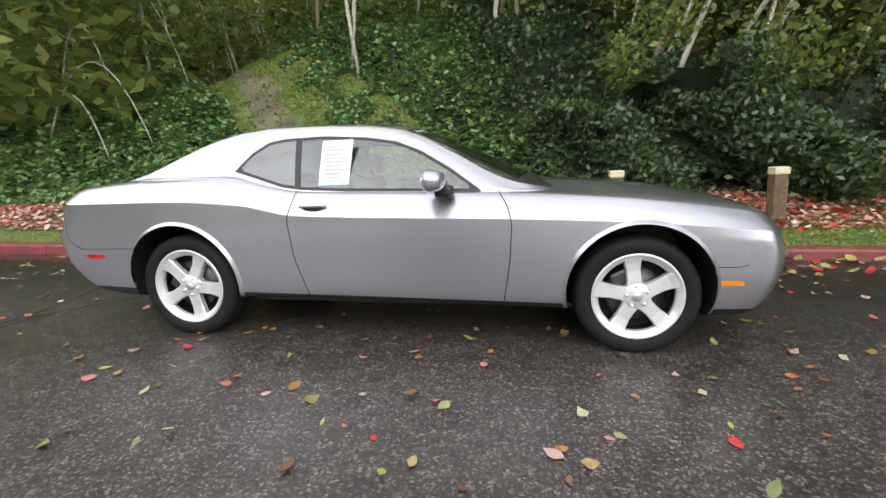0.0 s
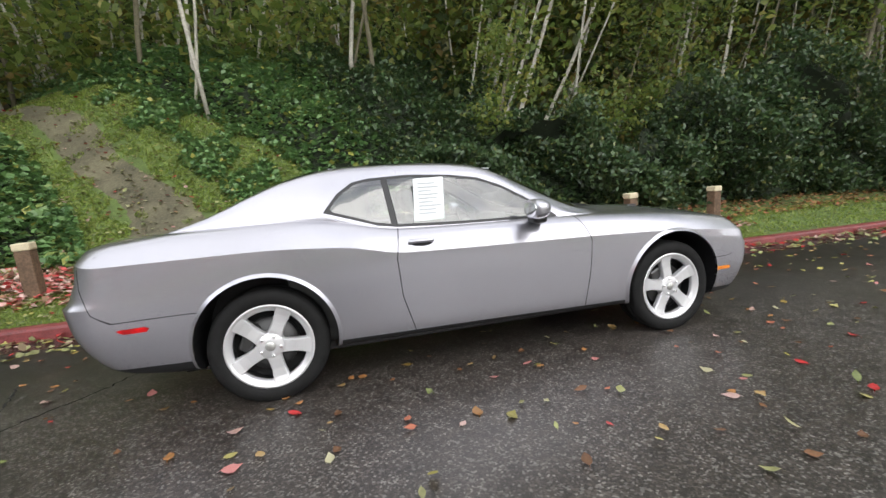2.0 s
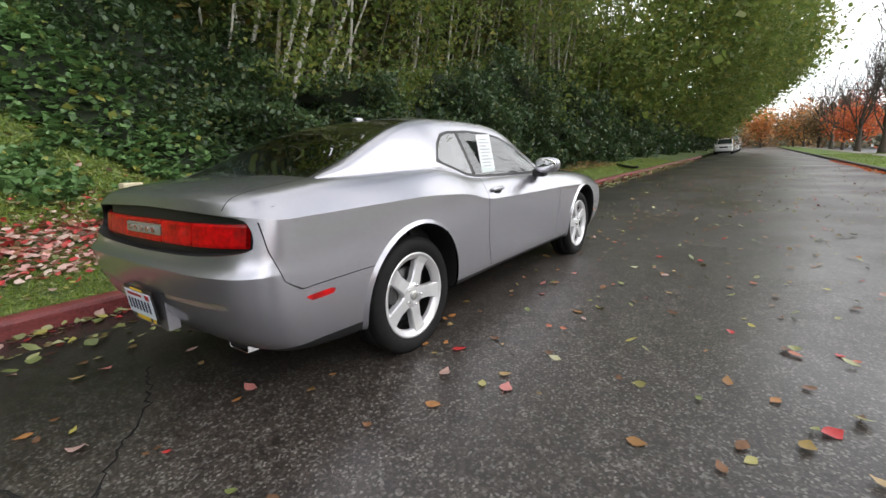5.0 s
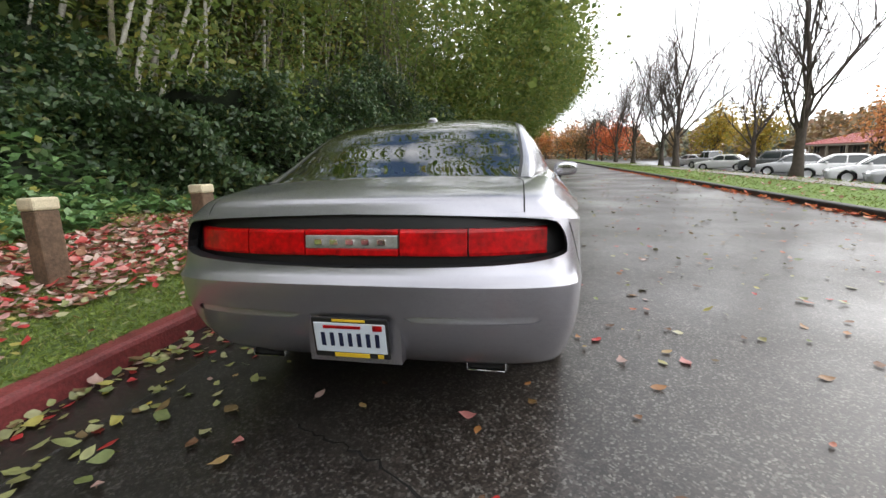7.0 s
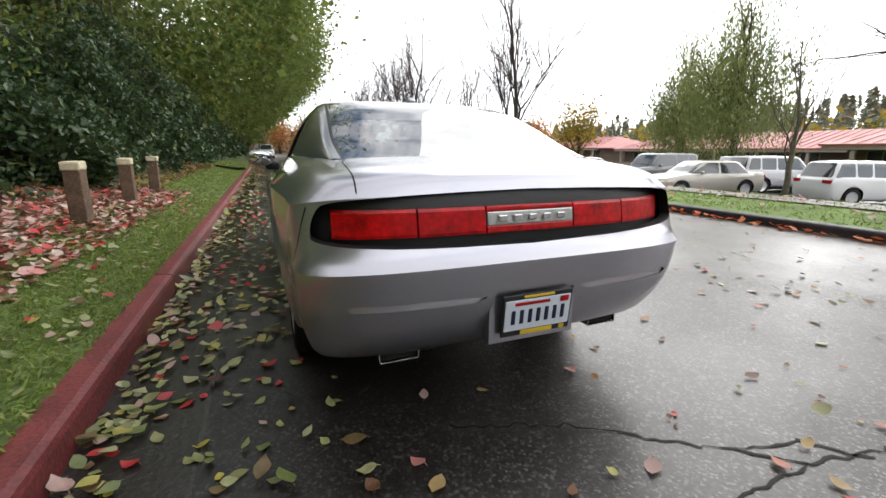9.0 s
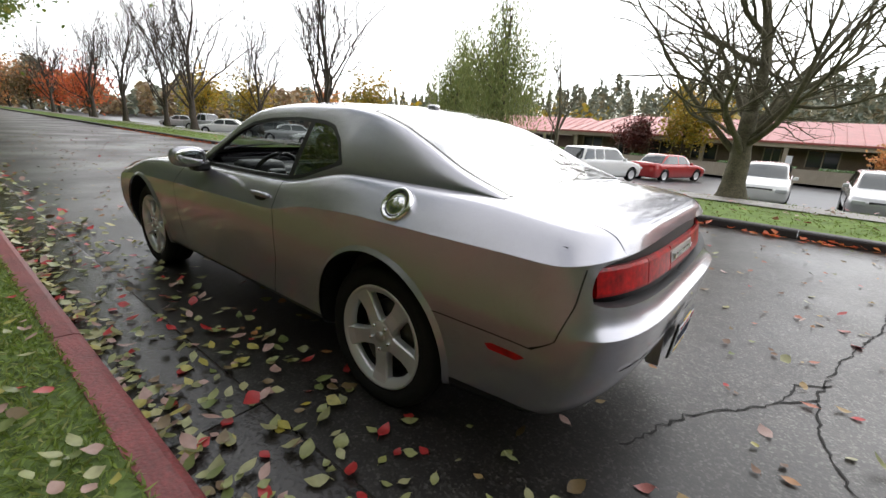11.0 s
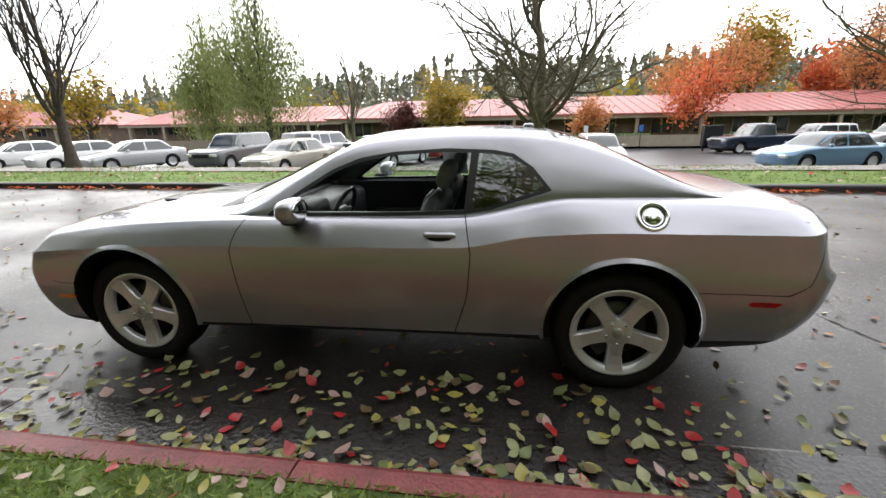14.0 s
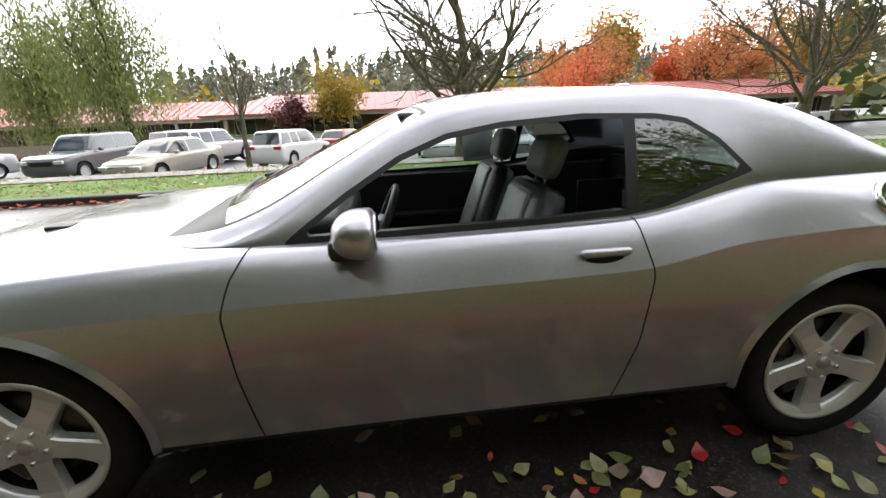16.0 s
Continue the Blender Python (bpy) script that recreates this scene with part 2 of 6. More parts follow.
    me.from_pydata([tuple(map(float, v)) for v in verts], [], [tuple(map(int, f)) for f in faces])
    me.validate()
    me.materials.append(material)
    if smooth:
        me.polygons.foreach_set("use_smooth", [True] * len(me.polygons))
    me.update()
    ob = new(name, me)
    if parent is not None:
        ob.parent = parent
    if label:
        tagged(ob, label)
    return ob


def part(name, bm, material, parent, label="", smooth=False):
    me = bpy.data.meshes.new(name)
    bm.to_mesh(me)
    bm.free()
    me.materials.append(material)
    if smooth:
        me.polygons.foreach_set("use_smooth", [True] * len(me.polygons))
    ob = new(name, me)
    ob.parent = parent
    if label:
        tagged(ob, label)
    return ob


def thing(name, label, category, group="", kind="", at=None):
    ob = new(name)
    ob.empty_display_size = 0.2
    if at is not None:
        ob.matrix_basis = at
    return tagged(ob, label, category, group, kind)


def box(bm, x0, x1, y0, y1, z0, z1, bevel=0.0, m=None):
    """A box, bevelled, put into bm."""
    r = bmesh.ops.create_cube(bm, size=1)
    vs = r["verts"]
    for v in vs:
        v.co = Vector(((x0 + x1) / 2 + v.co.x * (x1 - x0), (y0 + y1) / 2 + v.co.y * (y1 - y0), (z0 + z1) / 2 + v.co.z * (z1 - z0)))
        if m is not None:
            v.co = m @ v.co
    if bevel:
        es = list({e for v in vs for e in v.link_edges})
        bmesh.ops.bevel(bm, geom=es, offset=bevel, segments=2, profile=0.5, affect="EDGES")
    return bm


def tube(path, radii, sides=8, cap=True):
    """Vertices and faces of a tapered tube along a path."""
    path = np.asarray(path, float)
    tang = np.gradient(path, axis=0)
    tang /= np.linalg.norm(tang, axis=1)[:, None] + 1e-9
    ref = np.array([0.0, 0.0, 1.0]) if abs(tang[0][2]) < 0.8 else np.array([1.0, 0.0, 0.0])
    u = np.cross(tang, ref)
    u /= np.linalg.norm(u, axis=1)[:, None] + 1e-9
    w = np.cross(tang, u)
    a = np.linspace(0, 2 * math.pi, sides, endpoint=False)
    ring = np.cos(a)[None, :, None] * u[:, None, :] + np.sin(a)[None, :, None] * w[:, None, :]
    vs = (path[:, None, :] + ring * np.asarray(radii, float)[:, None, None]).reshape(-1, 3)
    n = len(path)
    fs = [(i * sides + j, i * sides + (j + 1) % sides, (i + 1) * sides + (j + 1) % sides, (i + 1) * sides + j) for i in range(n - 1) for j in range(sides)]
    if cap:
        fs.append(tuple(range((n - 1) * sides, n * sides)))
        fs.append(tuple(range(sides - 1, -1, -1)))
    return vs, fs


def joined(pieces):
    """Several (verts, faces) as one."""
    vs, fs, k = [], [], 0
    for v, f in pieces:
        vs.append(np.asarray(v, float).reshape(-1, 3))
        fs.extend(tuple(i + k for i in q) for q in f)
        k += len(vs[-1])
    return np.concatenate(vs), fs


def interp(x, keys):
    """Smooth interpolation through (x, value) keys (monotone cubic)."""
    keys = sorted(keys)
    kx, ky = np.array([k[0] for k in keys], float), np.array([k[1] for k in keys], float)
    if len(kx) == 1:
        return np.full_like(np.asarray(x, float), ky[0])
    d = np.diff(ky) / np.diff(kx)
    s = np.zeros_like(ky)
    s[0], s[-1] = d[0], d[-1]
    for i in range(1, len(kx) - 1):
        s[i] = 0 if d[i - 1] * d[i] <= 0 else 2 * d[i - 1] * d[i] / (d[i - 1] + d[i])
    x = np.clip(np.asarray(x, float), kx[0], kx[-1])
    i = np.clip(np.searchsorted(kx, x) - 1, 0, len(kx) - 2)
    h = kx[i + 1] - kx[i]
    t = (x - kx[i]) / h
    return (2 * t**3 - 3 * t**2 + 1) * ky[i] + (t**3 - 2 * t**2 + t) * h * s[i] + (-2 * t**3 + 3 * t**2) * ky[i + 1] + (t**3 - t**2) * h * s[i + 1]


def chaikin(a, times, axis=0):
    """Corner cutting of control lines stacked along axis 0, ends kept."""
    for _ in range(times):
        q, r = 0.75 * a[:-1] + 0.25 * a[1:], 0.25 * a[:-1] + 0.75 * a[1:]
        mid = np.empty((2 * len(q), *a.shape[1:]))
        mid[0::2], mid[1::2] = q, r
        a = np.concatenate([a[:1], mid[1:-1], a[-1:]])
    return a


class Skin:
    """A surface of polygons that can be cut along f = 0 into pieces."""

    def __init__(self, grid):
        n, m = grid.shape[:2]
        self.v = [tuple(p) for p in grid.reshape(-1, 3)]
        self.polys = []
        for i in range(n - 1):
            for j in range(m - 1):
                q = [i * m + j, (i + 1) * m + j, (i + 1) * m + j + 1, i * m + j + 1]
                out = []
                for k in q:
                    if not out or np.linalg.norm(np.subtract(self.v[k], self.v[out[-1]])) > 1e-6:
                        out.append(k)
                if len(out) > 2 and np.linalg.norm(np.subtract(self.v[out[0]], self.v[out[-1]])) < 1e-6:
                    out.pop()
                if len(out) > 2:
                    self.polys.append((tuple(out), "body"))

    def cut(self, f, inside, only=None):
        """Polygons where f < 0 (of tag only) take the tag inside; those that straddle are split."""
        val = f(np.array(self.v))
        new_polys, made = [], {}

        def crossing(a, b):
            key = (min(a, b), max(a, b))
            if key not in made:
                p, q = np.array(self.v[key[0]]), np.array(self.v[key[1]])
                lo, hi, fl = 0.0, 1.0, val[key[0]]
                ts = np.linspace(0, 1, 17)
                fv = f(p[None] + (q - p)[None] * ts[:, None])
                k = int(np.argmax((fv < 0) != (fl < 0)))
                t = ts[k - 1] + (ts[k] - ts[k - 1]) * fv[k - 1] / (fv[k - 1] - fv[k] + 1e-12)
                made[key] = len(self.v)
                self.v.append(tuple(p + (q - p) * t))
            return made[key]

        for poly, tag in self.polys:
            if only is not None and tag not in only:
                new_polys.append((poly, tag))
                continue
            neg = [val[i] < 0 for i in poly]
            if all(neg):
                new_polys.append((poly, inside))
            elif not any(neg):
                new_polys.append((poly, tag))
            else:
                a, b = [], []
                for k, i in enumerate(poly):
                    j = poly[(k + 1) % len(poly)]
                    (a if neg[k] else b).append(i)
                    if neg[k] != neg[(k + 1) % len(poly)]:
                        c = crossing(i, j)
                        a.append(c)
                        b.append(c)
                if len(a) > 2:
                    new_polys.append((tuple(a), inside))
                if len(b) > 2:
                    new_polys.append((tuple(b), tag))
        self.polys = new_polys

    def piece(self, tags):
        """Verts and faces of the polygons with these tags."""
        keep = [p for p, t in self.polys if t in tags]
        ids = sorted({i for p in keep for i in p})
        at = {i: k for k, i in enumerate(ids)}
        return np.array([self.v[i] for i in ids]).reshape(-1, 3), [tuple(at[i] for i in p) for p in keep]

    def rim(self, tags, push, keep=None):
        """A band from the open edges of the pieces with these tags, pushed by a vector; keep picks edges by their middle."""
        vs, fs = self.piece(tags)
        count = {}
        for f in fs:
            for a, b in zip(f, f[1:] + f[:1]):
                count.setdefault((min(a, b), max(a, b)), []).append((a, b))
        out_v, out_f = [], []
        for es in count.values():
            if len(es) == 1:
                a, b = es[0]
                if keep is None or keep((vs[a] + vs[b]) / 2):
                    k = len(out_v)
                    pa, pb = push(vs[a]), push(vs[b])
                    out_v += [vs[a], vs[b], pb, pa]
                    out_f.append((k + 1, k, k + 3, k + 2))
        return np.array(out_v).reshape(-1, 3), out_f


def both_sides(vf):
    """A half and its mirror image across y = 0."""
    v, f = vf
    w = np.array(v) * (1, -1, 1)
    return joined([(v, f), (w, [tuple(reversed(q)) for q in f])])


def mirrored(vf):
    v, f = vf
    return np.array(v) * (1, -1, 1), [tuple(reversed(q)) for q in f]


def polygon_distance(p, poly):
    """Signed distance to a closed outline, negative inside; p: n x 2."""
    poly = np.asarray(poly, float)
    d = np.full(len(p), 1e9)
    inside = np.zeros(len(p), bool)
    for a, b in zip(poly, np.roll(poly, -1, 0)):
        e, w = b - a, p - a
        t = np.clip((w @ e) / (e @ e), 0, 1)
        d = np.minimum(d, np.linalg.norm(w - t[:, None] * e, axis=1))
        crosses = (a[1] > p[:, 1]) != (b[1] > p[:, 1])
        with np.errstate(divide="ignore", invalid="ignore"):
            xi = (b[0] - a[0]) * (p[:, 1] - a[1]) / (b[1] - a[1]) + a[0]
        inside ^= crosses & (p[:, 0] < xi)
    return np.where(inside, -d, d)


def rounded(points, times=3):
    """A closed outline with its corners cut."""
    a = np.asarray(points, float)
    for _ in range(times):
        b = np.roll(a, -1, 0)
        out = np.empty((2 * len(a), 2))
        out[0::2], out[1::2] = 0.75 * a + 0.25 * b, 0.25 * a + 0.75 * b
        a = out
    return a


# ---- ground ----
TRAIL_X = [(3.0, -2.6), (4.5, -3.2), (6.7, -4.5), (8.8, -6.4), (10.2, -7.9), (14.0, -12.0), (26.0, -24.0), (60.0, -58.0)]


def ground_height(x, y):
    """Height of the land on the wooded side: verge, then a rising bank."""
    x, y = np.asarray(x, float), np.asarray(y, float)
    bank = 1.1 + 4.1 / (1 + np.exp((x - 5.5) / 1.3)) - 2.4 / (1 + np.exp((x + 10.5) / 1.5))
    verge = 0.13 + 0.15 * np.clip(y - 1.9, 0, 2.4)
    t = np.clip((y - 4.3) / 9.0, 0, 1)
    bumps = 0.14 * np.sin(x * 0.9 + 1.3) * np.sin(y * 0.7) * np.clip((y - 5) / 4, 0, 1)
    return verge + bank * t * t * (3 - 2 * t) + 0.06 * np.clip(y - 12, 0, 25) + bumps


def sheet_mesh(name, xs, ys, height, material, label, category="ground"):
    X, Y = np.meshgrid(xs, ys, indexing="ij")
    Z = height(X, Y)
    m = len(ys)
    fs = [(i * m + j, (i + 1) * m + j, (i + 1) * m + j + 1, i * m + j + 1) for i in range(len(xs) - 1) for j in range(m - 1)]
    ob = mesh_object(name, np.stack([X, Y, Z], -1).reshape(-1, 3), fs, material)
    return tagged(ob, label, category, kind="structure")


flat = lambda z: (lambda x, y: np.full_like(x, z))
KERB_Y, FAR_Y = 1.72, -6.08
base = sheet_mesh("ground", np.linspace(-900, 900, 19), np.linspace(-900, 900, 19), flat(-1.3), M_FLOOR, "broad land under road, lot and woods")
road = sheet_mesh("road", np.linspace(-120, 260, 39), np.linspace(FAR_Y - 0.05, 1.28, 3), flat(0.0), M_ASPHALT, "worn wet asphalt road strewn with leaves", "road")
gutter = thing("gutter", "smooth wet concrete gutter slabs along the kerb", "gutter", kind="structure")
slab = None
for i in range(26):
    if slab is None:
        vs = [(x, y, z) for x in (0.005, 2.995) for y, z in ((1.28, -0.08), (1.28, 0.001), (1.295, 0.004), (KERB_Y - 0.04, -0.008), (KERB_Y + 0.03, -0.004), (KERB_Y + 0.03, -0.08))]
        o = mesh_object("gutter_slab", vs, [(j, 6 + j, 7 + j, j + 1) for j in range(5)] + [tuple(range(6)), tuple(range(11, 5, -1))], M_GUTTER, gutter, smooth=False)
        slab = o.data
    else:
        o = new("gutter_slab", slab)
        o.parent = gutter
    o.location = (-16.1 + 3.0 * i, 0, random.uniform(-0.002, 0.001))
hill_x = np.concatenate([np.linspace(-120, -24, 13)[:-1], np.linspace(-24, 24, 97)[:-1], np.linspace(24, 260, 40)])
hill_y = np.concatenate([np.linspace(1.85, 8, 31)[:-1], np.linspace(8, 34, 40)[:-1], np.linspace(34, 160, 12)])
verge = sheet_mesh("verge", hill_x, hill_y, ground_height, M_SOIL, "grassy verge rising into a wooded bank")
ty = np.linspace(5.2, 27, 60)
tx = interp(ty, [(y, x) for y, x in TRAIL_X])
wid = interp(ty, [(5, 0.9), (9, 0.75), (27, 0.6)])
cols = np.linspace(-1, 1, 7)
TX = tx[:, None] + wid[:, None] * cols[None] + 0.15 * np.sin(ty * 2.1)[:, None]
TY = np.broadcast_to(ty[:, None], TX.shape)
trail_v = np.stack([TX, TY, ground_height(TX, TY) + 0.03 - 0.05 * (cols**2)[None]], -1).reshape(-1, 3)
tagged(mesh_object("trail", trail_v, [(i * 7 + j, i * 7 + j + 1, (i + 1) * 7 + j + 1, (i + 1) * 7 + j) for i in range(59) for j in range(6)], M_TRAIL),
       "gravel footpath climbing through the brambles", "path", kind="structure")


def kerb_run(name, x0, x1, y_face, y_back, top_z, material, label, n):
    """A kerb of cast lengths with a rounded nose and open joints."""
    run = thing(name, label, "kerb", kind="structure")
    L = (x1 - x0) / n
    s = 1 if y_back > y_face else -1
    prof = [(y_face, -0.06), (y_face + s * 0.008, top_z - 0.035), (y_face + s * 0.018, top_z - 0.012), (y_face + s * 0.045, top_z), (y_back, top_z + 0.004), (y_back, -0.06)]
    me = None
    for i in range(n):
        if me is None:
            vs = [(x, y, z) for x in (0.004, L - 0.004) for y, z in prof]
            k = len(prof)
            fs = [(j, j + 1, k + j + 1, k + j) if s > 0 else (j + 1, j, k + j, k + j + 1) for j in range(k - 1)]
            fs += [tuple(range(k)), tuple(range(2 * k - 1, k - 1, -1))]
            o = mesh_object("kerb_stone", vs, fs, material, run, smooth=False)
            me = o.data
        else:
            o = new("kerb_stone", me)
            o.parent = run
        o.location = (x0 + i * L, 0, random.uniform(-0.003, 0.003))
    return run


kerb_run("kerb_near", -15.0, 45.0, KERB_Y, 1.865, 0.135, M_KERB_RED, "red-painted concrete kerb, chipped and wet", 20)
kerb_run("kerb_far", -45.0, 105.0, FAR_Y, FAR_Y - 0.16, 0.13, M_KERB_DARK, "dark wet concrete kerb across the road", 50)
def strip_height(x, y):
    """The strip rises a little from the kerb, then falls to the lot."""
    return 0.125 + 0.015 * np.sin(x * 0.7) - 0.62 * np.clip((-9.6 - y) / 1.6, 0, 1)


strip = sheet_mesh("grass_strip", np.linspace(-120, 260, 77), np.linspace(-11.2, FAR_Y - 0.15, 9), strip_height, M_STRIP, "mown grass strip between road and parking lot")
walk_m = mat("damp_sidewalk", (0.27, 0.25, 0.22), 0.6, 0, 2, 0.25, 0.3)
sheet_mesh("sidewalk", np.linspace(-120, 260, 39), np.linspace(-9.35, -8.45, 2), flat(0.152), walk_m, "damp concrete sidewalk littered with leaves", "sidewalk")
LOT_Z = -0.5


def lot_height(y):
    """The lot falls gently away from the road."""
    return LOT_Z - 0.25 - 0.025 * np.clip(-16.0 - np.asarray(y, float), 0, 13)


lot = sheet_mesh("parking_lot", np.linspace(-120, 260, 39), np.linspace(-62, -11.0, 18), lambda x, y: lot_height(y), M_LOT, "wet asphalt parking lot", "parking lot")

# ---- posts ----
for x, y in ((-4.72, 3.0), (-3.08, 2.95), (-1.52, 3.0), (0.12, 2.97), (2.2, 2.97), (4.25, 2.98), (6.1, 3.0)):
    z = float(ground_height(x, y))
    tilt = pose(x, y, z, random.uniform(-2, 2), random.uniform(-3, 3), random.uniform(-8, 8))
    p = thing("bollard_post", "weathered square wooden post with a pale worn top", "post", "wooden posts along the verge", at=tilt)
    b = bmesh.new()
    box(b, -0.085, 0.085, -0.085, 0.085, -0.15, 0.60, 0.012)
    part("shaft", b, M_POST, p)
    c = bmesh.new()
    box(c, -0.095, 0.095, -0.095, 0.095, 0.60, 0.70, 0.02)
    part("cap", c, M_POSTCAP, p, "pale yellowish chamfered top")


# ---- a dark pipe lying across the verge ----
pipe_line = [(17.55, 1.78, 0.30), (17.9, 2.05, 0.27), (18.5, 2.5, 0.29), (19.2, 3.05, 0.36)]
tagged(mesh_object("drain_pipe", *tube(pipe_line, [0.06, 0.062, 0.062, 0.06], 12), mat("black_pipe", (0.015, 0.014, 0.013), 0.5, 0, 8, 0.3)), "black pipe lying across the grass verge", "pipe")


# ---- cracks in the asphalt ----
def crack(points, width, seed):
    """A wandering open crack, as a narrow sunken-looking ribbon of dark fill."""
    r = random.Random(seed)
    line = []
    for (x0, y0), (x1, y1) in zip(points, points[1:]):
        n = max(3, int(math.hypot(x1 - x0, y1 - y0) / 0.035))
        for i in range(n):
            line.append((x0 + (x1 - x0) * i / n + r.gauss(0, 0.008), y0 + (y1 - y0) * i / n + r.gauss(0, 0.008)))
    line.append(points[-1])
    a = np.array(line)
    d = unit2(np.gradient(a, axis=0))
    nrm = np.stack([-d[:, 1], d[:, 0]], 1)
    w = np.array([width * r.uniform(0.4, 1.5) for _ in a])[:, None]
    l, q = a + nrm * w, a - nrm * w
    vs = np.concatenate([np.column_stack([l, np.full(len(a), 0.0035)]), np.column_stack([q, np.full(len(a), 0.0035)])])
    k = len(a)
    return vs, [(i, k + i, k + i + 1, i + 1) for i in range(k - 1)]


def unit2(v):
    return v / (np.linalg.norm(v, axis=1)[:, None] + 1e-9)


M_CRACK = mat("crack_fill", (0.008, 0.007, 0.006), 0.8)
for k, pts_ in enumerate(([(-2.5, 0.35), (-2.69, -0.14), (-2.86, -0.36), (-3.05, -0.62), (-3.2, -0.80), (-3.25, -1.1), (-3.33, -1.5), (-3.6, -2.4), (-3.75, -3.4)], [(-3.2, -0.8), (-3.2, -0.5), (-3.24, -0.25), (-3.4, 0.2)], [(-3.05, -0.62), (-3.1, -0.9), (-3.27, -1.06)], [(-3.6, -2.4), (-4.1, -2.6), (-4.9, -2.5)])):
    o = mesh_object("crack", *crack(pts_, 0.006, k), M_CRACK, road, "dark crack in the asphalt", smooth=False)


# ---- leaves, trees ----
LEAF_MATS = {
    "bramble": leaf_mat("bramble_leaves", [(0.06, 0.125, 0.045), (0.095, 0.19, 0.065), (0.14, 0.255, 0.085), (0.19, 0.31, 0.115), (0.08, 0.16, 0.055), (0.15, 0.265, 0.085), (0.115, 0.22, 0.075), (0.14, 0.25, 0.085), (0.36, 0.34, 0.08)], 0.25, 0.33),
    "shrub": leaf_mat("evergreen_shrub_leaves", [(0.026, 0.055, 0.022), (0.034, 0.07, 0.026), (0.05, 0.095, 0.033), (0.085, 0.14, 0.05), (0.03, 0.062, 0.022), (0.055, 0.1, 0.034), (0.042, 0.08, 0.028), (0.16, 0.17, 0.045)], 0.25, 0.38),
    "canopy": leaf_mat("autumn_green_canopy", [(0.095, 0.155, 0.036), (0.16, 0.22, 0.05), (0.23, 0.275, 0.065), (0.12, 0.185, 0.045), (0.32, 0.3, 0.07)], 0.55),
    # leaves inside the wood: its shade is put into their darker colour
    "woods": leaf_mat("shade_dark_wood_leaves", [(0.034, 0.06, 0.021), (0.055, 0.09, 0.027), (0.09, 0.114, 0.03), (0.186, 0.132, 0.03), (0.062, 0.09, 0.027)], 0.4),
    "willow": leaf_mat("willow_leaves", [(0.25, 0.3, 0.09), (0.32, 0.36, 0.12), (0.2, 0.26, 0.08), (0.4, 0.38, 0.14)], 0.4),
    "red": leaf_mat("red_maple_leaves", [(0.7, 0.12, 0.05), (0.75, 0.2, 0.07), (0.75, 0.26, 0.08), (0.65, 0.1, 0.06)], 0.4),
    "orange": leaf_mat("orange_maple_leaves", [(0.68, 0.3, 0.11), (0.72, 0.38, 0.14), (0.66, 0.25, 0.1), (0.58, 0.36, 0.14)], 0.4),
    "yellow": leaf_mat("yellow_leaves", [(0.5, 0.34, 0.03), (0.42, 0.3, 0.04), (0.3, 0.28, 0.05), (0.55, 0.3, 0.03)], 0.4),
    "plum": leaf_mat("dark_plum_leaves", [(0.12, 0.03, 0.03), (0.18, 0.05, 0.04), (0.1, 0.04, 0.03)], 0.3),
    # needles paled and greyed, so distance haze is in the colour
    "conifer": leaf_mat("hazed_conifer_needles", [(0.17, 0.2, 0.15), (0.21, 0.23, 0.17), (0.25, 0.25, 0.17), (0.33, 0.27, 0.15)], 0.1),
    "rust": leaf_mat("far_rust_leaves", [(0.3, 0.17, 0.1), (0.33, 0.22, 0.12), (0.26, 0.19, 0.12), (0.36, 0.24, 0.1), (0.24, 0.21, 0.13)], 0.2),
    "grass": leaf_mat("grass_blades", [(0.13, 0.19, 0.035), (0.2, 0.28, 0.045), (0.26, 0.34, 0.07), (0.17, 0.23, 0.045), (0.34, 0.34, 0.11)], 0.35),
    "litter_red": leaf_mat("fallen_red_leaves", [(0.5, 0.05, 0.05), (0.6, 0.33, 0.3), (0.62, 0.46, 0.4), (0.3, 0.15, 0.08), (0.56, 0.22, 0.19), (0.58, 0.38, 0.33), (0.5, 0.08, 0.07), (0.22, 0.13, 0.07), (0.55, 0.44, 0.36)], 0.1),
    "litter_pale": leaf_mat("fallen_pale_leaves", [(0.26, 0.28, 0.11), (0.15, 0.18, 0.06), (0.34, 0.33, 0.17), (0.16, 0.11, 0.05), (0.4, 0.26, 0.22), (0.4, 0.03, 0.03), (0.28, 0.29, 0.12), (0.36, 0.32, 0.08), (0.2, 0.2, 0.08)], 0.1, 0.35),
    "litter_brown": leaf_mat("fallen_brown_leaves", [(0.2, 0.1, 0.05), (0.36, 0.17, 0.06), (0.38, 0.26, 0.11), (0.14, 0.07, 0.035), (0.42, 0.14, 0.08), (0.28, 0.19, 0.05)], 0.1),
    "litter_road": leaf_mat("fallen_road_leaves", [(0.5, 0.04, 0.04), (0.26, 0.13, 0.04), (0.36, 0.33, 0.12), (0.5, 0.34, 0.3), (0.2, 0.18, 0.05), (0.5, 0.2, 0.18), (0.2, 0.12, 0.05), (0.42, 0.4, 0.25)], 0.1, 0.35, "object"),
    "litter_gutter": leaf_mat("fallen_gutter_leaves", [(0.29, 0.3, 0.1), (0.14, 0.17, 0.05), (0.36, 0.34, 0.16), (0.17, 0.12, 0.05), (0.4, 0.26, 0.22), (0.42, 0.03, 0.03), (0.22, 0.22, 0.08), (0.3, 0.31, 0.13), (0.2, 0.2, 0.07), (0.42, 0.35, 0.06), (0.26, 0.27, 0.1), (0.15, 0.09, 0.04)], 0.1, 0.35, "object"),
}
rng = np.random.default_rng(7)


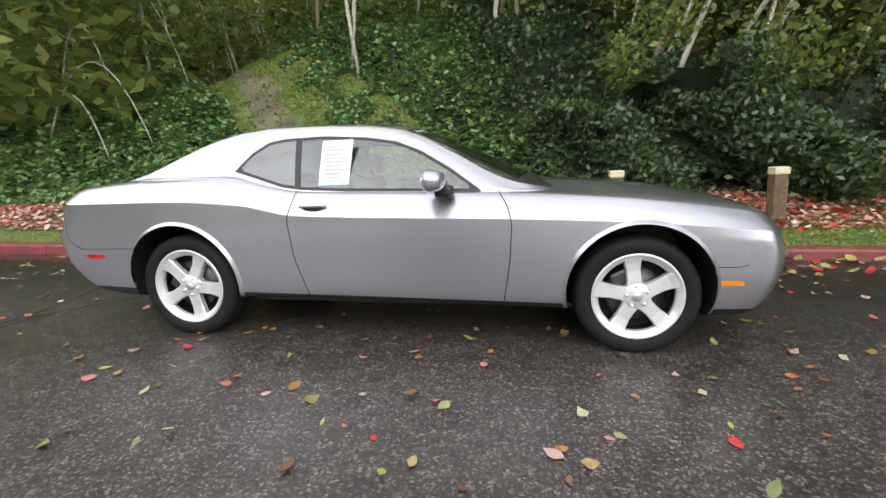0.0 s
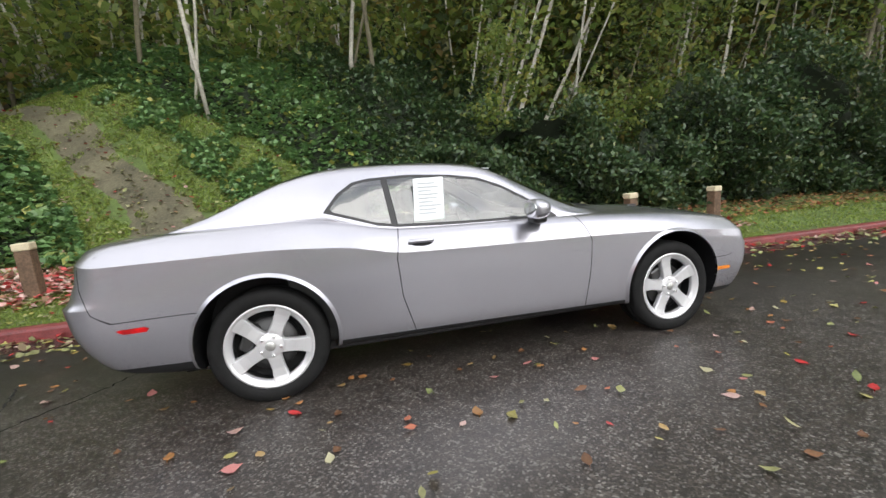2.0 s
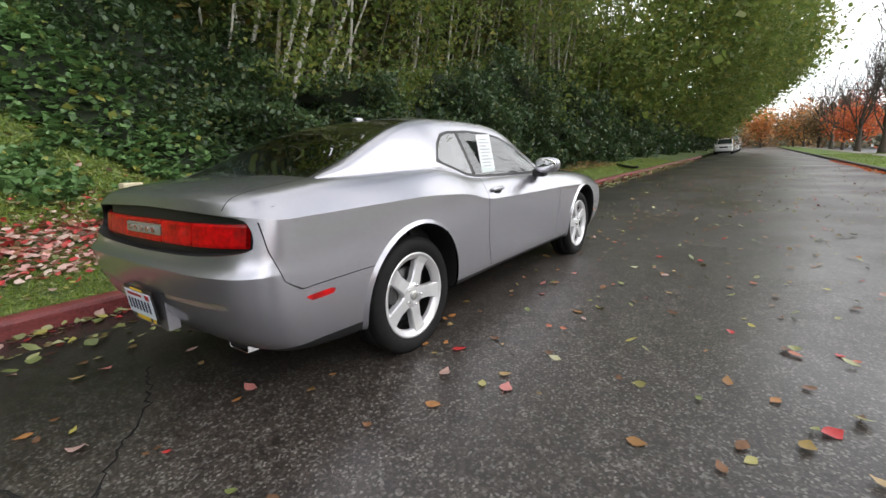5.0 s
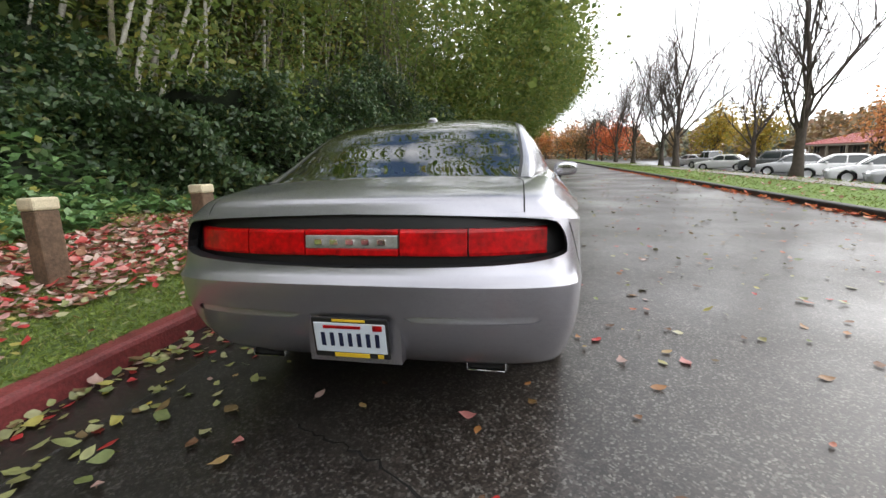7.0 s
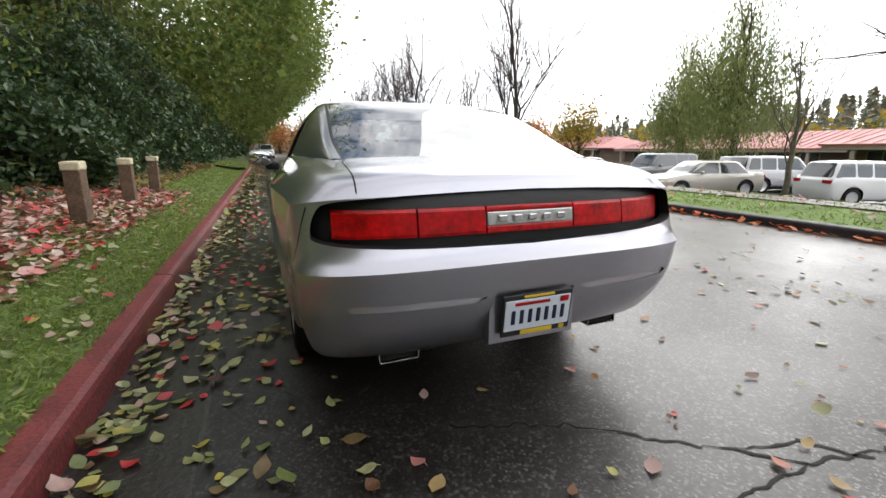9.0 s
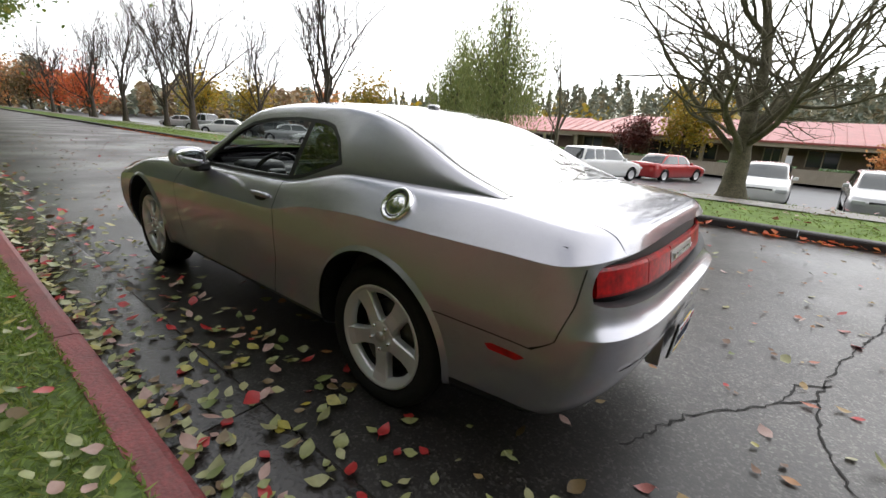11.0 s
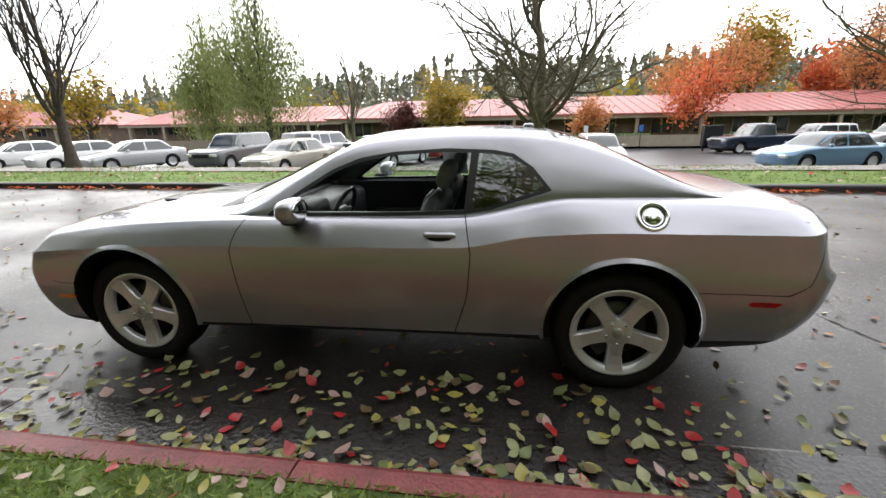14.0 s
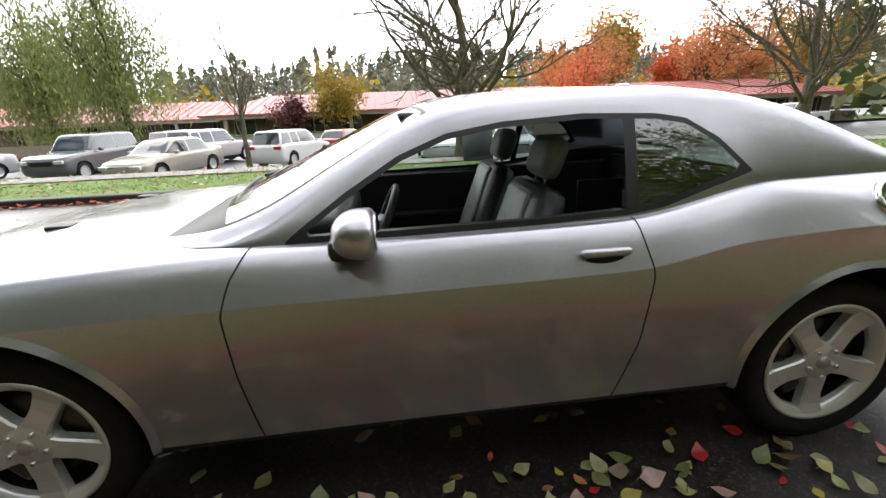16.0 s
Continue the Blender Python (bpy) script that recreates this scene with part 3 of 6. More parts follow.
def unit(v):
    return v / (np.linalg.norm(v, axis=-1, keepdims=True) + 1e-9)


def foliage(name, centres, size, material, parent=None, label="", category="", kind="stuff", up=0.6, slim=0.5, droop=0.0, spread=0.35):
    """Many small folded leaves, one kite each, about the centres."""
    n = len(centres)
    normal = unit(rng.normal(size=(n, 3)) + np.array((0, 0, up * 2)))
    along = unit(np.cross(normal, rng.normal(size=(n, 3))))
    if droop:
        along = unit(along + np.array((0, 0, -droop * 3)))
        normal = unit(np.cross(along, rng.normal(size=(n, 3))))
    side = np.cross(normal, along)
    L = (size * rng.uniform(1 - spread, 1 + spread, n))[:, None]
    c = np.asarray(centres)
    v = np.stack([c - along * L * 0.5, c + side * L * slim * 0.5 + normal * L * 0.08 - along * L * 0.05, c + along * L * 0.5 - normal * L * 0.06, c - side * L * slim * 0.5 + normal * L * 0.08 - along * L * 0.05], 1).reshape(-1, 3)
    me = bpy.data.meshes.new(name)
    me.vertices.add(4 * n)
    me.vertices.foreach_set("co", v.astype(np.float32).ravel())
    me.loops.add(4 * n)
    me.loops.foreach_set("vertex_index", np.arange(4 * n, dtype=np.int32))
    me.polygons.add(n)
    me.polygons.foreach_set("loop_start", np.arange(0, 4 * n, 4, dtype=np.int32))
    me.update(calc_edges=True)
    me.materials.append(material)
    ob = new(name, me)
    if parent is not None:
        ob.parent = parent
        if label:
            tagged(ob, label)
    else:
        tagged(ob, label, category, kind=kind)
    return ob


def grow(rnd, start, way, length, radius, depth, up=0.25, splits=(3, 4), shrink=0.62, wander=0.18, angle=0.6, tips=None, sides=7, out=None):
    """A branch and its branches, as tubes; tips gathers the twig points."""
    if out is None:
        out = []
    n = 6 if depth > 1 else 4
    path, p, d = [np.array(start, float)], np.array(start, float), unit(np.array(way, float))
    for i in range(n):
        d = unit(d + np.array([rnd.gauss(0, wander), rnd.gauss(0, wander), rnd.gauss(0, wander) + up * 0.3]))
        p = p + d * length / n
        path.append(p)
    end = radius * (0.45 if depth else 0.25)
    out.append(tube(path, np.linspace(radius, end, n + 1), max(3, sides), False))
    if tips is not None and depth <= 1:
        tips.extend(path[1:])
    if depth > 0:
        k = rnd.randint(*splits)
        for j in range(k):
            at = 0.35 + 0.65 * (j + rnd.random()) / k
            q = path[min(n, int(at * n))]
            turn = unit(np.array([rnd.gauss(0, 1), rnd.gauss(0, 1), rnd.gauss(0.2, 0.5)]))
            grow(rnd, q, unit(d * (1 - angle) + turn * angle), length * shrink * rnd.uniform(0.75, 1.15), radius * 0.55 * (1.1 - 0.4 * at), depth - 1, up, splits, shrink, wander, angle, tips, sides - 1, out)
        if depth > 1:
            grow(rnd, path[-1], d, length * shrink, end, depth - 1, up, splits, shrink, wander, angle, tips, sides - 1, out)
    return out


def tree(name, x, y, z, trunk_h, radius, seed, label, limb=2.2, depth=3, limbs=6, up=0.3, angle=0.62, bark=None, leaves=None, leaf_size=0.2, per_tip=4, spread=0.4, droop=0.0, lean=(0, 0), twig_min=0.0, group=""):
    """A trunk, limbs from its upper part, twigs, and leaves where it has them."""
    rnd = random.Random(seed)
    t = thing(name, label, "tree", group, at=pose(x, y, z))
    path = [np.array((lean[0] * h, lean[1] * h, h)) + np.array((rnd.gauss(0, 0.02), rnd.gauss(0, 0.02), 0)) * trunk_h * 0.4 for h in np.linspace(-0.15, trunk_h, 9)]
    flare = np.linspace(1, 0.55, 9)
    flare[0], flare[1] = 1.45, 1.12
    mesh_object("trunk", *tube(path, radius * flare, 12), bark or M_BARK_DARK, t)
    tips, out = [], []
    for k in range(limbs):
        a = 2 * math.pi * (k + rnd.random() * 0.6) / limbs
        f = 0.55 + 0.45 * k / limbs
        q = path[min(8, int(f * 8))]
        grow(rnd, q, (math.cos(a) * angle, math.sin(a) * angle, 0.75), limb * rnd.uniform(0.8, 1.2), radius * 0.27, depth - 1, up, (3, 5), 0.66, 0.15, angle * 0.8, tips, 7, out)
    grow(rnd, path[-1], (0, 0, 1), limb * 1.1, radius * 0.5, depth - 1, up, (3, 4), 0.66, 0.1, angle * 0.8, tips, 7, out)
    mesh_object("branchwork", *joined(out), bark or M_BARK_DARK, t)
    if leaves is not None and tips:
        tp = np.array(tips)
        pts = np.repeat(tp, per_tip, 0) + rng.normal(size=(len(tp) * per_tip, 3)) * spread
        if droop:
            pts = np.concatenate([pts - np.array((0, 0, 1)) * d for d in np.linspace(0, droop, 6)])
        foliage("crown", pts, leaf_size, leaves, t, droop=0.6 if droop else 0, slim=0.25 if droop else 0.6)
    return t


# ---- the wooded bank ----
def trail_gap(x, y):
    return np.abs(x - interp(y, [(b, a) for b, a in TRAIL_X])) - interp(y, [(5, 1.5), (9, 1.15), (27, 0.8)])


def lumps(x, y, s=1.0):
    return 0.5 + 0.5 * np.sin(x * 1.7 * s + 0.6 * np.sin(y * 1.3 * s)) * np.sin(y * 1.45 * s + 0.9 * np.sin(x * 0.8 * s))


def heap(x, y):
    """How high the brambles stand over the ground."""
    edge = np.clip((y - 4.6 - 0.3 * np.sin(x * 1.1)) / 1.6, 0, 1)
    right = np.clip(x - interp(y, [(b, a) for b, a in TRAIL_X]), 0, 1) * np.clip((15 - y) / 6, 0, 1)
    away = np.clip((trail_gap(x, y) - 2.3 * right) / 1.3, 0, 1)
    return edge * away * (0.2 + 0.75 * lumps(x, y) + 0.45 * lumps(x, y, 2.3)) * (0.85 + 0.5 * np.clip(x / 4, 0, 1))


def scatter(n, x0, x1, y0, y1):
    return rng.uniform(x0, x1, n), rng.uniform(y0, y1, n)


# near-black colour painting the shade beneath and between leaves
M_THICKET_SHADE = mat("thicket_shade_colour", (0.012, 0.02, 0.007), 0.95, 0, 3, 0.5)
thicket = sheet_mesh("undergrowth", np.linspace(-26, 12, 110), np.linspace(4.9, 27, 70), lambda x, y: ground_height(x, y) + heap(x, y) * 0.8 - 0.1 - 0.15 * (heap(x, y) < 0.05), M_THICKET_SHADE, "dark sheet painting the shade under the brambles", "undergrowth")
pts = []
for n, x0, x1, y0, y1 in ((85000, -17, 7, 4.7, 14), (30000, -26, 10, 9, 27)):
    x, y = scatter(n, x0, x1, y0, y1)
    hp = heap(x, y)
    ok = hp > 0.06
    x, y, hp = x[ok], y[ok], hp[ok]
    pts.append(np.stack([x, y, ground_height(x, y) + hp * rng.uniform(0.72, 1.12, len(x)) + rng.uniform(-0.05, 0.12, len(x))], 1))
pts = np.concatenate(pts)
deep = pts[:, 0] + 0.35 * (pts[:, 1] - 6) + rng.normal(0, 0.5, len(pts)) > 0.7
foliage("salal", pts[deep], 0.15, LEAF_MATS["shrub"], None, "dark evergreen undergrowth on the bank", "undergrowth", slim=0.6, up=0.7)
foliage("brambles", pts[~deep], 0.16, LEAF_MATS["bramble"], None, "dense green bramble thicket over the bank", "brambles", slim=0.75, up=1.1)


# evergreen shrubs along the road
def shrub_front(x, z):
    start = 1.6 * np.clip((4.5 - x) / 3.0, 0, 4) ** 1.3
    return 4.35 + start + 0.75 * np.sin(x * 1.3 + 0.7 * np.sin(z * 1.9)) * np.sin(z * 1.5 + x * 0.6) + 0.35 * np.sin(x * 3.1 + z * 2.3) + 0.12 * np.clip(z - 1.6, 0, 9) ** 1.5 + 0.5 * np.clip(0.7 - z, 0, 1)


def shrub_top(x):
    """Height of the shrubs, lower where they begin and uneven along the road."""
    return np.clip((x + 1.0) / 6.0, 0.2, 1) * (3.0 + 0.9 * np.sin(x * 0.75 + 0.4) + 0.6 * np.sin(x * 1.9) + 0.3 * np.sin(x * 4.3))


pts = []
for n, x0, x1, top in ((62000, 0.5, 13, 1.0), (34000, 13, 32, 1.05), (20000, 32, 90, 1.15)):
    x, z = scatter(n, x0, x1, 0.02, top)
    z = z * shrub_top(x)
    y = shrub_front(x, z) + rng.exponential(0.36, n) * rng.choice([1, 1, 1, -0.5], n)
    gz = ground_height(x, y)
    leafy = np.sin(x * 2.3 + 1.2 * np.sin(z * 1.7)) * np.sin(z * 2.6 + 0.8 * np.sin(x * 1.4)) + 0.5 * np.sin(x * 5.1 + z * 4.3) > -0.42
    pts.append(np.stack([x, y, gz * 0.6 + z], 1)[leafy])
foliage("evergreen_shrubs", np.concatenate(pts[:1]), 0.12, LEAF_MATS["shrub"], None, "dark glossy evergreen shrubs along the verge", "shrubs", up=0.25)
foliage("evergreen_shrubs", np.concatenate(pts[1:2]), 0.2, LEAF_MATS["shrub"], None, "dark evergreen shrubs further along the road", "shrubs", up=0.25)
foliage("evergreen_shrubs", np.concatenate(pts[2:]), 0.42, LEAF_MATS["shrub"], None, "distant dark shrubs along the road", "shrubs", up=0.25)
# dark sheet behind the leaves, in place of the shrubs' inner shade
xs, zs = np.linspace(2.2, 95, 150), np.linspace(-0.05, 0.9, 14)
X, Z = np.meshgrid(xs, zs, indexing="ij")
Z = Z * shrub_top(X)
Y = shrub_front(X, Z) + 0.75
tagged(mesh_object("shrub_shade", np.stack([X, Y, Z + ground_height(X, Y) * 0.6], -1).reshape(-1, 3), [(i * 14 + j, i * 14 + j + 1, (i + 1) * 14 + j + 1, (i + 1) * 14 + j) for i in range(149) for j in range(13)], M_THICKET_SHADE),
       "dark sheet painting the shade inside the shrubs", "shrubs", kind="stuff")

# young leafy growth between the shrubs and the trunks
n = 34000
x, y, z = 2.2 + 14 * rng.uniform(0, 1, n), rng.normal(6.0, 0.7, n), rng.uniform(2.0, 6.8, n)
y = y - 0.5 * np.clip((x - 8) / 6, 0, 1) - 0.2 * np.clip(z - 4, 0, 3)
keep = np.sin(x * 1.45 + 0.9 * np.sin(z * 1.3)) * np.sin(z * 1.2 + 1.1 * np.sin(x * 0.9)) + 0.35 * np.sin(x * 4.1 + z * 3.3) > 0.28
keep &= z < 3.6 + 2.6 * np.clip(0.5 + 0.5 * np.sin(x * 0.9 + 1.0) + 0.3 * np.sin(x * 2.3), 0, 1.2)
foliage("young_growth", np.stack([x, y, z + 0.3], 1)[keep], 0.14, LEAF_MATS["canopy"], None, "leafy green saplings between shrubs and trunks", "saplings", slim=0.55, up=0.4)

# slender alders and birches behind
rnd = random.Random(11)
for k in range(150):
    x = rnd.uniform(-20, 45) if k > 120 else rnd.uniform(-16, 6) if k < 52 else rnd.uniform(4, 34)
    y = rnd.uniform(9.5, 20) if x < 3 else rnd.uniform(7.5 if x < 10 else 5.5, 12)
    if trail_gap(np.array(x), np.array(y)) < 0.4:
        x += 3.0
    h = rnd.uniform(9, 12.5)
    leanx, leany = rnd.gauss(-0.12 if x < -8 else 0.05 if x < 3 else 0.27, 0.13), rnd.gauss(-0.04, 0.06)
    z = float(ground_height(x, y))
    t = thing("alder", "slender pale-barked tree in the wood", "tree", "pale trees in the wood", at=pose(x, y, z))
    hs = np.linspace(-0.2, h, 9)
    path = [np.array((leanx * q + 0.12 * math.sin(q * 0.7 + k), leany * q + 0.1 * math.cos(q * 0.6 + k), q)) for q in hs]
    r = rnd.uniform(0.03, 0.085)
    mesh_object("trunk", *tube(path, np.linspace(r, r * 0.35, 9), 8), M_BIRCH if rnd.random() < 0.6 else M_BARK_MOSS, t)
    out, tips = [], []
    for j in range(6):
        q = path[rnd.randint(5, 8)]
        a = rnd.uniform(0, 6.3)
        grow(rnd, q, (math.cos(a), math.sin(a), 0.6), rnd.uniform(1.2, 2.4), r * 0.3, 1, 0.2, (2, 3), 0.6, 0.15, 0.6, tips, 5, out)
    mesh_object("branchwork", *joined(out), M_BARK_MOSS, t)
    tp = np.array(tips)
    m = 5 if len(tp) else 0
    foliage("crown", np.repeat(tp, m, 0) + rng.normal(size=(len(tp) * m, 3)) * 0.4, 0.2, LEAF_MATS["canopy"], t, slim=0.6)

# high crowns over the verge, and the wood behind
n = 105000
x = 3 + 92 * rng.uniform(0, 1, n) ** 1.3
z = rng.uniform(2.2, 14, n)
edge = 6.2 - 3.4 * np.clip((x - 4) / 14, 0, 1) - (0.72 + 0.4 * np.clip((x - 20) / 25, 0, 1)) * np.clip(z - 4, 0, 7) * np.clip((x - 1) / 8, 0, 1) - 2.4 * np.clip((x - 35) / 30, 0, 1) - 0.6 * np.sin(x * 0.8) - 1.3 * np.sin(z * 0.9 + x * 0.5) * np.sin(x * 0.37) - 0.7 * np.sin(z * 2.1 + x * 1.3)
y = edge + rng.exponential(2.3, n) - np.where(rng.uniform(0, 1, n) < 0.2, rng.exponential(1.0, n), 0) + 0.9 * np.clip((4.6 - z), 0, 3)
keep = np.sin(x * 1.7 + z + 1.3 * np.sin(x * 0.6)) * np.sin(z * 1.9 + y) > -0.12
keep &= (z > 6.0 + 1.2 * np.sin(x * 0.9)) | (x > 26) | (rng.uniform(0, 1, n) < 0.2 + 0.25 * np.clip((x - 9) / 6, 0, 1))
keep &= (x > 6) | (z < 9)
foliage("tree_crowns", np.stack([x, y, z], 1)[keep], 0.21, LEAF_MATS["canopy"], None, "yellow-green autumn crowns overhanging the verge", "tree crowns", slim=0.6)
inner = np.stack([x, y + 0.7 + rng.exponential(1.2, n), z], 1)[(rng.uniform(0, 1, n) < 0.42) & (x > 24)]
foliage("tree_crowns", inner, 0.55, LEAF_MATS["canopy"], None, "dense inner leaves of the roadside crowns", "tree crowns", slim=0.7)
# crowns mostly above view, added to block sky light
n = 24000
x, y, z = rng.uniform(-22, 12, n), rng.uniform(8.5, 18, n), rng.uniform(5.5, 9.5, n)
keep = (np.sin(x * 1.1 + y) * np.sin(y * 0.9 + z * 0.7) > -0.3) & (z > 14.0 - 0.8 * y)
foliage("high_crowns", np.stack([x, y, z], 1)[keep], 0.3, LEAF_MATS["canopy"], None, "leafy crowns added high over the bank to shade it", "tree crowns", slim=0.6)
n = 15000
x, y, z = rng.uniform(-24, -6.5, n), rng.uniform(8, 14, n), rng.uniform(1.4, 9, n)
keep = (np.sin(x * 1.3 + y) * np.sin(z * 1.1 + x) > -0.2) & (trail_gap(x, y) > 1.0)
foliage("wood_edge_foliage", np.stack([x, y, ground_height(x, y) + z], 1)[keep], 0.2, LEAF_MATS["canopy"], None, "yellow-green leaves among the edge trees", "wood", slim=0.6)
n = 42000
x, y, z = rng.uniform(-34, 60, n), rng.uniform(12, 30, n), rng.uniform(0.5, 13, n) ** 1.0
keep = (trail_gap(x, np.clip(y, 3, 59)) > 0.5) | (z > 5)
keep &= np.sin(x * 0.9 + 1.1 * np.sin(y)) * np.sin(z * 0.9 + x * 0.3) > -0.35
foliage("wood_foliage", np.stack([x, y, ground_height(x, y) + z], 1)[keep], 0.42, LEAF_MATS["woods"], None, "foliage deep in the wood, coloured dark for shade", "wood", slim=0.6)
n = 45000
x, y, z = rng.uniform(2.5, 75, n), rng.uniform(9.5, 14, n), rng.uniform(1.5, 13, n)
foliage("wood_foliage", np.stack([x, y, z], 1), 0.38, LEAF_MATS["woods"], None, "foliage behind the roadside trunks, coloured dark for shade", "wood", slim=0.6)
n = 26000
x, z = rng.uniform(-75, 110, n), rng.uniform(0, 22, n)
foliage("wood_foliage", np.stack([x, 31 + rng.uniform(0, 5, n), 3 + z], 1), 1.3, LEAF_MATS["woods"], None, "wall of foliage at the back of the wood, shade in its colour", "wood", slim=0.7)
# crowns added out of view, keeping bright sky off the wet road
n = 9000
x, y, z = rng.uniform(-34, -9, n), rng.uniform(2.8, 9, n), rng.uniform(2.5, 12, n)
foliage("verge_crowns", np.stack([x, y + 0.25 * np.abs(z - 7), z], 1), 0.5, LEAF_MATS["canopy"], None, "leafy crowns added along the verge to block the sky", "tree crowns", slim=0.6)
# unseen foliage, added so bumper and road reflect something dark
n = 11000
x, y, z = rng.uniform(-60, -36, n), rng.uniform(-34, 34, n), rng.uniform(0, 15, n)
foliage("wood_foliage", np.stack([x, y, z - 0.5], 1), 1.3, LEAF_MATS["woods"], None, "unseen wood added across the road behind", "wood", slim=0.7)
# dark sheet at the back, painting the shade deep in the wood
sheet_mesh("backdrop_wood", np.linspace(-140, 200, 35), np.linspace(37, 39, 3), lambda x, y: (y - 37) * 14 - 1, M_THICKET_SHADE, "dark sheet standing for the wood's shaded depth", "wood")


# ---- grass ----
def grass(name, n, x0, x1, y0, y1, height, label, size=0.06):
    x, y = scatter(n, x0, x1, y0, y1)
    return foliage(name, np.stack([x, y, height(x, y) + size * 0.25], 1), size, LEAF_MATS["grass"], None, label, "grass", up=-0.1, slim=0.16)


grass("verge_grass", 46000, -6, 6, 1.85, 3.3, lambda x, y: np.maximum(ground_height(x, y), 0.135), "short green verge grass", 0.055)
grass("verge_grass", 14000, 6, 30, 1.9, 3.6, ground_height, "green verge grass further along", 0.1)
grass("verge_grass", 9000, -14, -6, 1.9, 4.0, ground_height, "green verge grass", 0.07)
x, y = scatter(90000, -11.5, 2.0, 4.2, 13)
ok = (trail_gap(x, y) < np.where(x > interp(y, [(b, a) for b, a in TRAIL_X]), 4.2, 1.2)) & (trail_gap(x, y) > -1.15 + 0.9 * lumps(x, y, 3.1)) | (heap(x, y) < 0.08) & (y < 5.4)
weeds = ok & (lumps(x, y, 1.7) + 0.5 * lumps(x, y, 4.1) > 0.72) & (trail_gap(x, y) > 0.1)
foliage("low_brambles", np.stack([x, y, ground_height(x, y) + rng.uniform(0.04, 0.2, len(x))], 1)[weeds], 0.13, LEAF_MATS["bramble"], None, "low bramble shoots creeping into the grass", "brambles", slim=0.75, up=0.9)
foliage("trail_grass", np.stack([x, y, ground_height(x, y) + 0.03], 1)[ok], 0.12, LEAF_MATS["grass"], None, "grass along the footpath", "grass", up=-0.1, slim=0.2)
grass("strip_grass", 26000, -22, 40, -10.6, FAR_Y - 0.17, strip_height, "bright mown grass on the strip", 0.09)


# ---- fallen leaves ----
def leaf_blade(seed):
    """An ovate, slightly curled leaf, one metre long, in bmesh-like lists."""
    r = random.Random(seed)
    ts = [0, 0.14, 0.34, 0.56, 0.78, 1.0]
    ws = [0.03, 0.2, 0.32, 0.31, 0.17, 0.0]
    bend, twist = r.uniform(0.15, 0.7), r.uniform(-0.5, 0.5)
    vs, fs = [], []
    for t, w in zip(ts, ws):
        w *= r.uniform(0.85, 1.15)
        for s in (-1, 0, 1):
            vs.append((t - 0.5, s * w, bend * (t - 0.5) ** 2 + (0.12 * w if s else 0) + twist * s * w * (t - 0.4) + 0.02))
    for i in range(5):
        for j in range(2):
            fs.append((i * 3 + j, (i + 1) * 3 + j, (i + 1) * 3 + j + 1, i * 3 + j + 1))
    vs.append((-0.72, 0.02, 0.03))
    fs.append((0, len(vs) - 1, 2))
    return np.array(vs), fs


blades = [leaf_blade(k) for k in range(6)]
leaf_meshes = {}
for key in ("litter_road", "litter_gutter"):
    leaf_meshes[key] = []
    for v, f in blades:
        me = bpy.data.meshes.new("leaf")
        me.from_pydata([tuple(p) for p in v], [], f)
        me.materials.append(LEAF_MATS[key])
        me.polygons.foreach_set("use_smooth", [True] * len(me.polygons))
        leaf_meshes[key].append(me)


def lay_leaf(parent, key, x, y, z, size):
    o = new("leaf", leaf_meshes[key][rnd.randrange(6)])
    o.parent = parent
    o.matrix_basis = pose(x, y, z + 0.004, rnd.gauss(0, 9), rnd.gauss(0, 9), rnd.uniform(0, 360)) @ Matrix.Scale(size, 4)


def litter(name, xs, ys, zs, sizes, material, label, kind="stuff", tilt=0.25):
    """Many fallen leaves as one layer."""
    n = len(xs)
    yaw = rng.uniform(0, 2 * math.pi, n)
    tx, ty = rng.normal(0, tilt, n), rng.normal(0, tilt, n)
    vs, fs = [], []
    k = 0
    for i in range(n):
        v, f = blades[i % 6]
        c, s = math.cos(yaw[i]), math.sin(yaw[i])
        px, py = v[:, 0] * c - v[:, 1] * s, v[:, 0] * s + v[:, 1] * c
        vs.append(np.stack([xs[i] + px * sizes[i], ys[i] + py * sizes[i], zs[i] + 0.006 + (v[:, 2] + tx[i] * px + ty[i] * py + 0.5 * (abs(tx[i]) + abs(ty[i]))) * sizes[i]], 1))
        fs.extend(tuple(q + k for q in g) for g in f)
        k += len(v)
    return tagged(mesh_object(name, np.concatenate(vs), fs, material), label, "leaves", kind=kind)


for _ in range(170):
    x, y = rnd.uniform(-6.5, 6.5), -3.6 + 4.2 * rnd.random() ** 0.8
    lay_leaf(road, "litter_road", x, y, 0.0, rnd.uniform(0.04, 0.095))
for _ in range(120):
    lay_leaf(road, "litter_gutter", rnd.uniform(-4.5, 3.5), 1.34 - abs(rnd.gauss(0, 0.2)), 0.0, rnd.uniform(0.04, 0.075))
for _ in range(230):
    lay_leaf(gutter, "litter_gutter", rnd.uniform(-4.5, 3.2), 1.70 - min(0.36, abs(rnd.gauss(0, 0.13))), -0.002, rnd.uniform(0.04, 0.08))
n = 1500
x = rng.uniform(3, 34, n)
litter("gutter_leaves", x, np.where(rng.random(n) < 0.55, 1.71 - np.abs(rng.normal(0, 0.08, n)), 1.24 + rng.normal(0, 0.17, n)), np.full(n, 0.0), rng.uniform(0.07, 0.13, n), LEAF_MATS["litter_pale"], "pale wet leaves lying along the gutter")
n = 700
